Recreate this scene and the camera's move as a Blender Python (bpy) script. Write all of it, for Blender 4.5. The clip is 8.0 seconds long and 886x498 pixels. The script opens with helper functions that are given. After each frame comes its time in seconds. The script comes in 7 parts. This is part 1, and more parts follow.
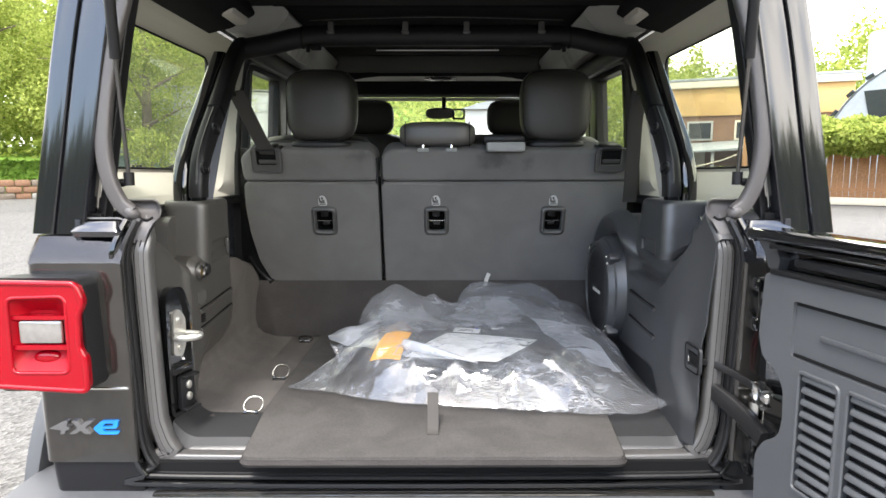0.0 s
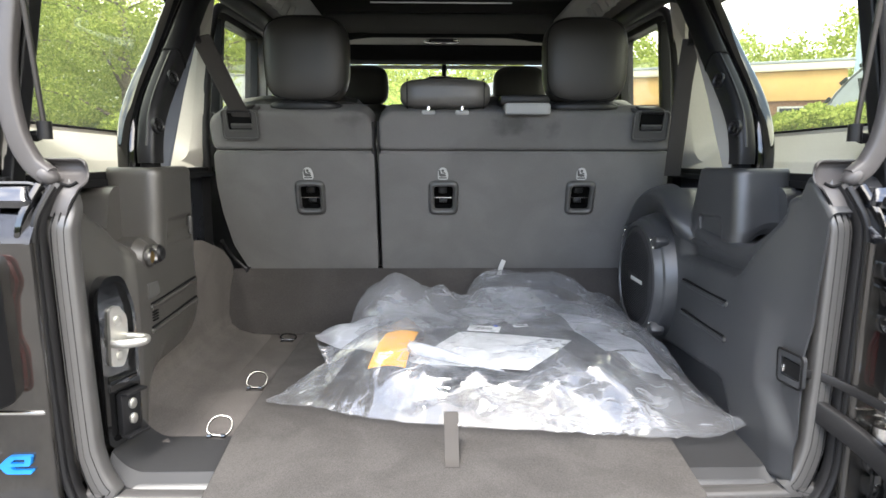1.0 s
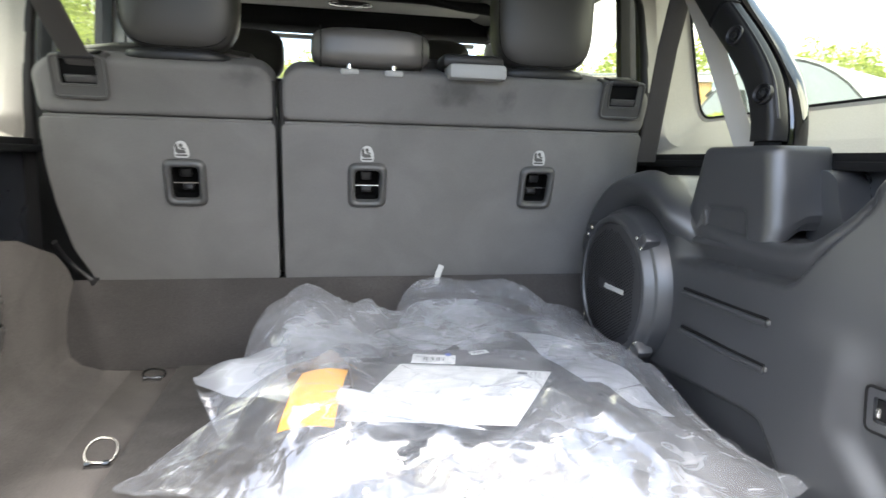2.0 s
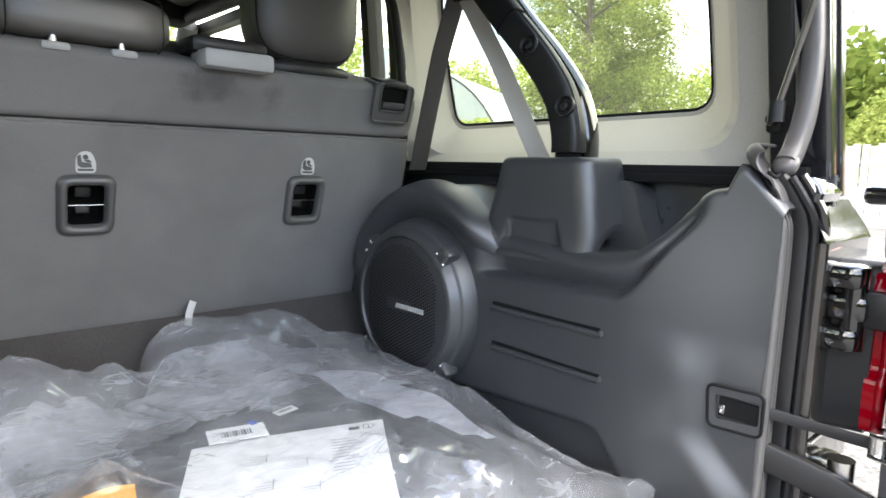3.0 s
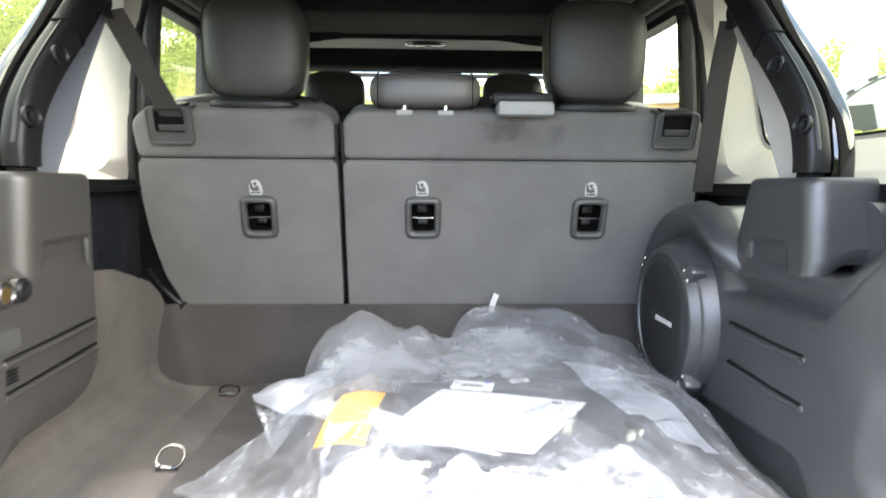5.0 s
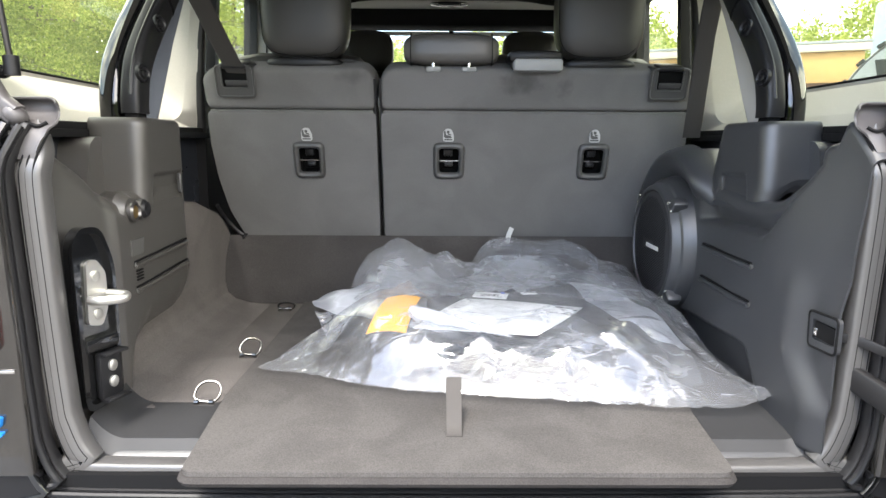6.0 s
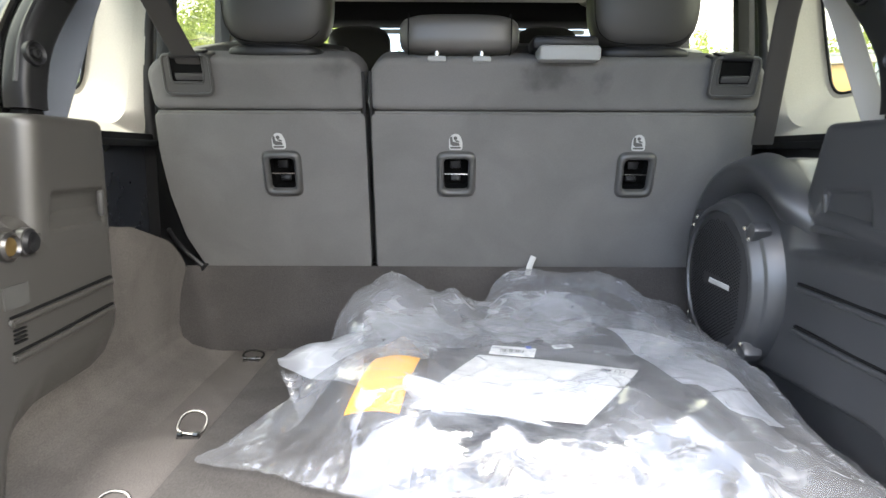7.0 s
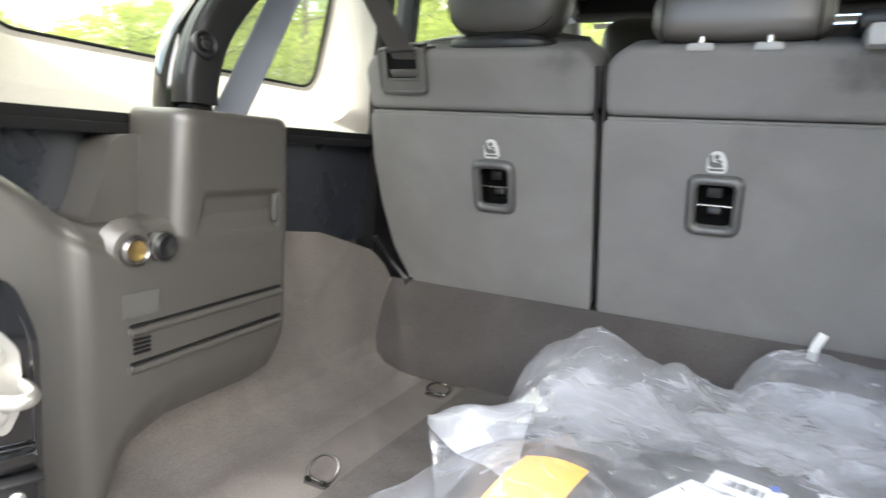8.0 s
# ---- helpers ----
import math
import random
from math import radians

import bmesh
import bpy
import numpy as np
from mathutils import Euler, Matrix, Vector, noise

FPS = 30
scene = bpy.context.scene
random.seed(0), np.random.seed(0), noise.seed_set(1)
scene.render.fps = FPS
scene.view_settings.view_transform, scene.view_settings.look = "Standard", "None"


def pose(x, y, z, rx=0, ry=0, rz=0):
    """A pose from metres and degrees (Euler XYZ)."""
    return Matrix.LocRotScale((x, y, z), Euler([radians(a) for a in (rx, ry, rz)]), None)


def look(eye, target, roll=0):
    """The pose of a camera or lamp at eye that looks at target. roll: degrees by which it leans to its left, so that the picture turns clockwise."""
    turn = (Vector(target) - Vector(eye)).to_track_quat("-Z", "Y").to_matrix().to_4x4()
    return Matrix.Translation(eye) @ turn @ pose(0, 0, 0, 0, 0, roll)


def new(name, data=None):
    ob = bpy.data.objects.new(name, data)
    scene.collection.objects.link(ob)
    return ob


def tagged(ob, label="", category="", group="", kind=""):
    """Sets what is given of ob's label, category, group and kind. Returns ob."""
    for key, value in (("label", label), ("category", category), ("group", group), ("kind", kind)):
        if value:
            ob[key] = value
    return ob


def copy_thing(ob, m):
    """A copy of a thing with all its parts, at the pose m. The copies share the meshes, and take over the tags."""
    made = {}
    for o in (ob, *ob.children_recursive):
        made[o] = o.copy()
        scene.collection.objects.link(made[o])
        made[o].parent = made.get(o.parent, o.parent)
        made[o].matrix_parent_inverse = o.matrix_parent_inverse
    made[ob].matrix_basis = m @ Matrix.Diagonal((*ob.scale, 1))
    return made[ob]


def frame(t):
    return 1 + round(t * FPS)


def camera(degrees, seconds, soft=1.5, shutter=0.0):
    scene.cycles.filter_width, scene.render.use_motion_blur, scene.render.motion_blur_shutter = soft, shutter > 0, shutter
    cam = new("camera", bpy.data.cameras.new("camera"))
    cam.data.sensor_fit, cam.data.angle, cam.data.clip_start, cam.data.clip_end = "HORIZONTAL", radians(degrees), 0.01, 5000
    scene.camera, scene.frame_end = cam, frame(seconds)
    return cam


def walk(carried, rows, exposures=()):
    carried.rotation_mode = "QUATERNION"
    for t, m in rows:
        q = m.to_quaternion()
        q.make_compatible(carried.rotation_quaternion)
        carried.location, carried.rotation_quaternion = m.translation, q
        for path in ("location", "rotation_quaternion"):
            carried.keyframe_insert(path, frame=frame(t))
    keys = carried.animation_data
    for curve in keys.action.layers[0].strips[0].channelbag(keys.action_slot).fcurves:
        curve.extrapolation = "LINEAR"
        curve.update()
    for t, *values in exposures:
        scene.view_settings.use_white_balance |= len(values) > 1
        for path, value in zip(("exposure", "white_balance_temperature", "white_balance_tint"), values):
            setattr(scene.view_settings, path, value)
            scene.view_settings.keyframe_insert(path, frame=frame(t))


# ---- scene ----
# ---- camera and walk ----
cam = camera(70.6, 8.0, shutter=0.25)
ROWS = [
    (0, 0.0215, -0.0003, 1.5050, 82.545, 0.068, -0.037),
    (0.5, 0.0094, 0.1671, 1.4755, 82.201, 0.137, -0.282),
    (1, -0.0441, 0.3509, 1.4369, 81.558, -0.129, -1.194),
    (1.2, -0.0502, 0.4249, 1.4313, 81.431, -0.235, -1.385),
    (1.5, -0.0750, 0.5513, 1.4079, 81.452, -0.517, -3.059),
    (1.75, -0.0975, 0.6706, 1.3873, 81.652, -0.929, -6.291),
    (2, -0.1260, 0.7888, 1.3734, 81.884, -1.325, -11.455),
    (2.3, -0.1733, 0.9111, 1.3757, 82.025, -1.549, -20.547),
    (2.5, -0.2152, 0.9888, 1.3879, 82.036, -1.240, -28.630),
    (3, -0.2713, 1.0818, 1.3912, 82.399, -1.278, -41.817),
    (3.5, -0.2750, 1.0877, 1.3868, 83.465, -1.125, -43.658),
    (4, -0.2149, 1.0369, 1.3989, 88.025, 0.825, -33.760),
    (4.2, -0.1691, 1.0004, 1.4107, 89.734, 1.194, -25.723),
    (4.5, -0.0680, 0.9115, 1.4243, 89.389, 0.482, -12.472),
    (5, -0.0121, 0.7138, 1.3972, 83.972, -0.407, -2.203),
    (5.2, -0.0216, 0.5971, 1.3773, 81.991, -0.719, -1.279),
    (5.5, -0.0300, 0.4787, 1.3637, 80.349, -0.830, -0.797),
    (5.75, -0.0326, 0.4301, 1.3644, 80.002, -0.627, -0.552),
    (6, -0.0329, 0.4321, 1.3679, 80.151, -0.348, -0.420),
    (6.3, -0.0327, 0.5076, 1.3652, 80.413, -0.162, -0.371),
    (6.5, -0.0329, 0.5862, 1.3583, 80.618, -0.140, -0.363),
    (7, -0.0393, 0.8094, 1.3541, 81.403, -0.276, -0.238),
    (7.5, -0.0265, 0.9997, 1.3836, 81.818, -1.587, 5.430),
    (8, 0.0658, 1.1311, 1.3775, 80.901, -3.476, 26.842),
]
EXPOSURE = [(0.0, 2.20), (0.5, 2.29), (1.0, 2.45), (2.3, 2.85), (2.6, 2.8), (3.0, 2.68), (3.5, 2.67), (4.0, 2.96), (4.3, 3.25), (4.6, 3.4), (5.0, 3.2), (5.2, 2.95), (6.3, 2.6), (6.6, 2.65), (7.0, 2.85), (7.5, 3.12), (8.0, 3.2)]
walk(cam, [(t, pose(x, y, z, rx, ry, rz)) for t, x, y, z, rx, ry, rz in ROWS], EXPOSURE)

# ---- world, sun and light ----
SUN_AZ, SUN_EL = 200.0, 62.0  # degrees: compass turn of the sun's place from +y to +x, height over the horizon
world = bpy.data.worlds.new("sky")
scene.world = world
world.use_nodes = True
wn, wl = world.node_tree.nodes, world.node_tree.links
sky = wn.new("ShaderNodeTexSky")
sky.sky_type, sky.sun_disc = "NISHITA", False
sky.sun_elevation, sky.sun_rotation = radians(SUN_EL), radians(SUN_AZ)
sky.air_density, sky.dust_density, sky.ozone_density = 1.0, 1.6, 1.4
# thin bright cloud over the whole sky
wtc = wn.new("ShaderNodeTexCoord")
wcl = wn.new("ShaderNodeTexNoise")
wcl.inputs["Scale"].default_value, wcl.inputs["Detail"].default_value = 2.2, 5.0
wramp = wn.new("ShaderNodeValToRGB")
wramp.color_ramp.elements[0].position, wramp.color_ramp.elements[1].position = 0.44, 0.58
wramp.color_ramp.elements[0].color, wramp.color_ramp.elements[1].color = (0.06, 0.06, 0.06, 1), (0.95, 0.95, 0.95, 1)
wmix = wn.new("ShaderNodeMix")
wmix.data_type = "RGBA"
wmix.inputs[7].default_value = (12.6, 11.9, 10.9, 1)
wl.new(wtc.outputs["Generated"], wcl.inputs["Vector"])
wl.new(wcl.outputs["Fac"], wramp.inputs["Fac"])
# the cloud thins out to the left behind the car
wdot, wthin, wmul = wn.new("ShaderNodeVectorMath"), wn.new("ShaderNodeMapRange"), wn.new("ShaderNodeMath")
wdot.operation, wmul.operation = "DOT_PRODUCT", "MULTIPLY"
wdot.inputs[1].default_value = (0.62, 0.78, 0.0)
wthin.inputs["From Min"].default_value, wthin.inputs["From Max"].default_value = -0.97, -0.55
wthin.inputs["To Min"].default_value, wthin.inputs["To Max"].default_value = 0.03, 1.0
wl.new(wtc.outputs["Generated"], wdot.inputs[0]), wl.new(wdot.outputs["Value"], wthin.inputs["Value"])
wl.new(wramp.outputs["Color"], wmul.inputs[0]), wl.new(wthin.outputs["Result"], wmul.inputs[1])
wl.new(wmul.outputs[0], wmix.inputs[0])
wl.new(sky.outputs["Color"], wmix.inputs[6])
wl.new(wmix.outputs[2], wn["Background"].inputs["Color"])
wn["Background"].inputs["Strength"].default_value = 0.15

sun_data = bpy.data.lights.new("sun", "SUN")
sun_data.energy, sun_data.angle, sun_data.color = 0.9, radians(12.0), (1.0, 0.96, 0.9)
sun = new("sun", sun_data)
sun.matrix_basis = look((math.sin(radians(SUN_AZ)) * math.cos(radians(SUN_EL)) * 50, math.cos(radians(SUN_AZ)) * math.cos(radians(SUN_EL)) * 50, math.sin(radians(SUN_EL)) * 50), (0, 0, 0))

# ---- materials ----
def material(name, color, rough=0.6, metal=0.0, spec=0.5, coat=0.0, vary=0.12, scale=6.0, bump=0.0, bump_scale=200.0, fine=0.0, speck=0.0, stain=0.0, stain_scale=5.0):
    """Principled surface with two scales of colour change, a fine bump and uneven gloss."""
    m = bpy.data.materials.new(name)
    m.use_nodes = True
    n, l = m.node_tree.nodes, m.node_tree.links
    b = n["Principled BSDF"]
    b.inputs["Metallic"].default_value, b.inputs["Specular IOR Level"].default_value, b.inputs["Coat Weight"].default_value = metal, spec, coat
    b.inputs["Coat Roughness"].default_value = 0.04
    tc = n.new("ShaderNodeTexCoord")
    big = n.new("ShaderNodeTexNoise")
    big.inputs["Scale"].default_value, big.inputs["Detail"].default_value = scale, 4.0
    l.new(tc.outputs["Object"], big.inputs["Vector"])
    small = n.new("ShaderNodeTexNoise")
    small.inputs["Scale"].default_value, small.inputs["Detail"].default_value = bump_scale, 2.0
    l.new(tc.outputs["Object"], small.inputs["Vector"])
    lo, hi = [c * (1 - vary) for c in color], [min(1, c * (1 + vary)) for c in color]
    mix = n.new("ShaderNodeMix")
    mix.data_type = "RGBA"
    mix.inputs[6].default_value, mix.inputs[7].default_value = (*lo, 1), (*hi, 1)
    l.new(big.outputs["Fac"], mix.inputs[0])
    out = mix.outputs[2]
    if fine or speck:
        mul = n.new("ShaderNodeMix")
        mul.data_type, mul.blend_type = "RGBA", "MULTIPLY"
        mul.inputs[0].default_value = 1.0
        ramp = n.new("ShaderNodeMapRange")
        ramp.inputs["From Min"].default_value, ramp.inputs["From Max"].default_value = 0.3, 0.7
        ramp.inputs["To Min"].default_value, ramp.inputs["To Max"].default_value = 1 - fine, 1 + fine + speck
        l.new(small.outputs["Fac"], ramp.inputs["Value"])
        l.new(out, mul.inputs[6])
        l.new(ramp.outputs["Result"], mul.inputs[7])
        out = mul.outputs[2]
    if stain:
        blot, fade, over = n.new("ShaderNodeTexNoise"), n.new("ShaderNodeMapRange"), n.new("ShaderNodeMix")
        blot.inputs["Scale"].default_value, blot.inputs["Detail"].default_value, blot.inputs["Distortion"].default_value = stain_scale, 6.0, 0.8
        fade.inputs["From Min"].default_value, fade.inputs["From Max"].default_value = 0.40, 0.62
        fade.inputs["To Min"].default_value, fade.inputs["To Max"].default_value = 1.0 - stain, 1.0 + 0.25 * stain
        over.data_type, over.blend_type = "RGBA", "MULTIPLY"
        over.inputs[0].default_value = 1.0
        l.new(tc.outputs["Object"], blot.inputs["Vector"]), l.new(blot.outputs["Fac"], fade.inputs["Value"])
        l.new(out, over.inputs[6]), l.new(fade.outputs["Result"], over.inputs[7])
        out = over.outputs[2]
    l.new(out, b.inputs["Base Color"])
    rr = n.new("ShaderNodeMapRange")
    rr.inputs["To Min"].default_value, rr.inputs["To Max"].default_value = max(0.02, rough * 0.85), min(1, rough * 1.15)
    l.new(big.outputs["Fac"], rr.inputs["Value"])
    l.new(rr.outputs["Result"], b.inputs["Roughness"])
    if bump:
        bp = n.new("ShaderNodeBump")
        bp.inputs["Strength"].default_value, bp.inputs["Distance"].default_value = bump, 0.002
        l.new(small.outputs["Fac"], bp.inputs["Height"])
        l.new(bp.outputs["Normal"], b.inputs["Normal"])
    return m


CARPET = material("grey loop carpet", (0.134, 0.122, 0.114), 0.95, spec=0.15, vary=0.15, scale=9, bump=0.35, bump_scale=420, fine=0.2, stain=0.10, stain_scale=9.0)
BOARD = material("cargo board carpet", (0.094, 0.088, 0.083), 0.95, spec=0.12, vary=0.12, scale=5, bump=0.35, bump_scale=420, fine=0.2, stain=0.14, stain_scale=8.0)
# the loop carpet with the shade below the seat backs put into its colour
RISER = material("shade dark riser carpet", (0.052, 0.048, 0.046), 0.95, spec=0.1, vary=0.2, scale=7, bump=0.4, bump_scale=420, fine=0.18, stain=0.12, stain_scale=6.0)
SEATBACK = material("seat back felt", (0.143, 0.139, 0.135), 0.9, spec=0.15, vary=0.20, scale=3.0, bump=0.12, bump_scale=500, fine=0.06, stain=0.09, stain_scale=6.0)
BEZEL = material("smooth grey plastic", (0.062, 0.061, 0.060), 0.36, spec=0.6, vary=0.06, bump=0.05)
SIGN = material("pale grey sign print", (0.46, 0.46, 0.45), 0.7, vary=0.05)
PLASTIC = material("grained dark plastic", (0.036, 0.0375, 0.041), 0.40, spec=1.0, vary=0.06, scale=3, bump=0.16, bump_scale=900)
# copy of the trim plastic, tinted for the warmer light on the left side
PLASTIC_LEFT_LIT = material("grained plastic lit warm", (0.059, 0.0555, 0.050), 0.40, spec=1.0, vary=0.06, scale=3, bump=0.16, bump_scale=900)
SATIN = material("satin black plastic", (0.011, 0.011, 0.012), 0.42, spec=0.38, vary=0.1, bump=0.08, bump_scale=600)
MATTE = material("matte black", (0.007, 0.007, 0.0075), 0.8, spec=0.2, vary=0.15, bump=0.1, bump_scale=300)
PAD = material("padded bar cover", (0.007, 0.007, 0.008), 0.50, spec=0.28, vary=0.1, bump=0.2, bump_scale=700)
LEATHER = material("black leatherette", (0.034, 0.0325, 0.030), 0.46, spec=0.6, vary=0.12, bump=0.05, bump_scale=420)
GLOSS = material("gloss black paint", (0.006, 0.0062, 0.0065), 0.05, spec=0.6, coat=1.0, vary=0.15, scale=30)
# copy of the gloss black, brightened to show more sky sheen on the shoulder
SHOULDER = material("brightened shoulder paint", (0.012, 0.013, 0.016), 0.10, spec=1.0, coat=1.0, vary=0.15, scale=30)
BUMPER = material("grained grey bumper plastic", (0.085, 0.088, 0.095), 0.5, spec=0.6, vary=0.08, scale=4, bump=0.2, bump_scale=700)
PILLAR = material("polished black pillar paint", (0.012, 0.0125, 0.015), 0.09, metal=0.06, spec=1.0, vary=0.15, scale=6)
SILL = material("grained sill plastic", (0.032, 0.032, 0.033), 0.55, spec=0.42, vary=0.08, scale=5, bump=0.2, bump_scale=900)
TUB = material("satin blue grey tub paint", (0.020, 0.023, 0.030), 0.28, spec=0.8, vary=0.15, scale=8, bump=0.05, bump_scale=80)
# near black that stands for the shade inside pockets and grille holes
HOLE = material("hole shade black", (0.004, 0.004, 0.004), 0.85, spec=0.1, vary=0.1)
TRIM_LIP = material("smooth dark trim", (0.085, 0.082, 0.079), 0.36, spec=1.0, vary=0.1, bump=0.05, bump_scale=300)
# the mottled tone paints in the gravel that the body reflects
PAINT = material("dark metallic paint", (0.050, 0.047, 0.043), 0.10, metal=0.6, spec=0.6, coat=1.0, vary=0.5, scale=22, fine=0.2, bump_scale=900)
RUBBER = material("rubber seal", (0.017, 0.0165, 0.017), 0.45, spec=0.4, vary=0.15, scale=20, bump=0.1, bump_scale=200)
SEALGREY = material("grey door seal", (0.092, 0.086, 0.085), 0.40, spec=0.5, vary=0.1, scale=15, bump=0.1, bump_scale=150)
LINER = material("pale hardtop inner shell", (0.47, 0.450, 0.400), 0.62, spec=0.3, vary=0.05, scale=6, bump=0.2, bump_scale=350, fine=0.04)
HEADLINER = material("charcoal headliner", (0.007, 0.007, 0.008), 0.92, spec=0.15, vary=0.15, bump=0.2, bump_scale=400)
VISOR = material("pale visor cloth", (0.74, 0.73, 0.70), 0.7, spec=0.3, vary=0.06, scale=8, bump=0.15, bump_scale=400)
GREYTRIM = material("light grey trim", (0.30, 0.305, 0.30), 0.6, spec=0.3, vary=0.08, bump=0.1)
CHROME = material("bright steel", (0.72, 0.71, 0.69), 0.22, metal=1.0, vary=0.06, scale=30)
DARKSTEEL = material("dark steel rod", (0.16, 0.155, 0.15), 0.3, metal=0.9, vary=0.1)
RING = material("dull ring steel", (0.13, 0.128, 0.122), 0.26, metal=1.0, vary=0.12, scale=60)
GRILLE = material("black grille steel", (0.030, 0.030, 0.033), 0.5, spec=0.5, vary=0.1, bump=0.1, bump_scale=600)
ZINC = material("zinc plated steel", (0.58, 0.57, 0.53), 0.34, metal=0.85, vary=0.08, scale=60)
BRASS = material("brass socket", (0.62, 0.42, 0.16), 0.3, metal=1.0, vary=0.1)
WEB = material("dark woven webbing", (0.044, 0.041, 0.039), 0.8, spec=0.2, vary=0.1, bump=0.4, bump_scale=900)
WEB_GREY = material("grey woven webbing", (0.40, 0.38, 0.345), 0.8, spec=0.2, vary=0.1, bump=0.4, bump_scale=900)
# left return run only: webbing tinted for the bluish shade behind the bar
WEB_SHADED = material("shaded blue grey webbing", (0.125, 0.138, 0.165), 0.7, spec=0.3, vary=0.1, bump=0.4, bump_scale=900)
STRAP = material("grey pull strap", (0.085, 0.078, 0.072), 0.8, spec=0.25, vary=0.12, bump=0.5, bump_scale=700)
WHITE = material("white print", (0.75, 0.75, 0.75), 0.7, vary=0.03)
GREY_PRINT = material("grey print", (0.30, 0.30, 0.31), 0.7, vary=0.03)
BLACK_PRINT = material("black print", (0.03, 0.03, 0.03), 0.7, vary=0.03)
BLUE_PRINT = material("blue ink", (0.03, 0.08, 0.45), 0.7, vary=0.03)
PAPER = material("white paper", (0.80, 0.80, 0.79), 0.8, spec=0.2, vary=0.03, scale=20, bump=0.15, bump_scale=60)
YELLOW = material("orange yellow card", (0.88, 0.40, 0.008), 0.45, spec=0.4, vary=0.08, scale=12)
PANEL_BLACK = material("packed black panel", (0.035, 0.035, 0.037), 0.45, spec=0.4, vary=0.1, bump=0.2, bump_scale=500)
DRAPE = material("charcoal soft padding", (0.11, 0.109, 0.105), 0.8, spec=0.25, vary=0.15, bump=0.2, bump_scale=300)
# the black leatherette lightened for the light that the low headrest catches
LEATHER_LIT = material("lit grey leatherette", (0.080, 0.075, 0.070), 0.38, spec=0.6, vary=0.12, bump=0.05, bump_scale=420)
STICKER = material("worn sticker", (0.075, 0.074, 0.070), 0.6, vary=0.15, scale=60)
STRIP = material("bright seam strip", (0.85, 0.85, 0.83), 0.22, spec=0.9, vary=0.04)
GATE_PLASTIC = material("grey tailgate plastic", (0.082, 0.086, 0.092), 0.45, spec=0.55, vary=0.06, scale=3, bump=0.16, bump_scale=900)
RED = material("red lamp lens", (0.30, 0.0006, 0.008), 0.05, spec=0.35, coat=0.35, vary=0.12, scale=12)
RED_DARK = material("deep red reflector", (0.36, 0.002, 0.010), 0.40, spec=0.25, vary=0.2, scale=25, fine=0.12, bump_scale=90)
CLEAR = material("clear lamp lens", (0.42, 0.40, 0.38), 0.18, metal=0.6, vary=0.25, scale=70)
SILVER = material("silver badge", (0.36, 0.36, 0.37), 0.22, metal=0.9, vary=0.05)
BLUE = material("blue badge", (0.02, 0.26, 0.75), 0.25, spec=0.6, vary=0.05)
RAIL = material("grey roof rail", (0.40, 0.40, 0.385), 0.6, spec=0.3, vary=0.08, bump=0.1)
GRAVEL_DARK = material("grey kerb stone", (0.25, 0.24, 0.22), 0.9, vary=0.3, scale=3, bump=0.5, bump_scale=40)
WOOD_BROWN = material("stained fence boards", (0.40, 0.20, 0.09), 0.8, vary=0.3, scale=2, bump=0.3, bump_scale=40, fine=0.2)
WOOD_GREY = material("weathered white boards", (0.36, 0.35, 0.33), 0.85, vary=0.2, scale=3, bump=0.3, bump_scale=40, fine=0.15)
TAN = material("tan wall boards", (0.55, 0.34, 0.13), 0.85, vary=0.15, scale=1.2, fine=0.1, bump_scale=30)
BROWN = material("brown wall", (0.20, 0.11, 0.065), 0.85, vary=0.25, scale=1.0, fine=0.2, bump_scale=20)
CREAM = material("cream fascia", (0.68, 0.60, 0.47), 0.7, vary=0.08, scale=2)
ROOFGREY = material("grey sheet roof", (0.30, 0.32, 0.33), 0.55, vary=0.15, scale=2)
SHED_RIB = material("pale shed sheets", (0.40, 0.42, 0.42), 0.6, vary=0.1, scale=1.0)
STEEL_SHED = material("galvanised shed", (0.33, 0.36, 0.38), 0.5, metal=0.15, vary=0.08, scale=1.0, fine=0.05, bump_scale=8)
WHITE_PAINT = material("white vehicle paint", (0.78, 0.78, 0.76), 0.3, coat=0.5, vary=0.04)
BLUEGREY = material("blue grey tank", (0.28, 0.37, 0.45), 0.5, vary=0.08)
DARKWIN = material("dark window", (0.03, 0.035, 0.04), 0.12, spec=0.6, vary=0.2)
BARK = material("tree bark", (0.16, 0.13, 0.10), 0.9, vary=0.35, scale=6, bump=0.8, bump_scale=30)
GRASS = material("grass blades", (0.14, 0.24, 0.035), 0.8, spec=0.2, vary=0.3, scale=3)


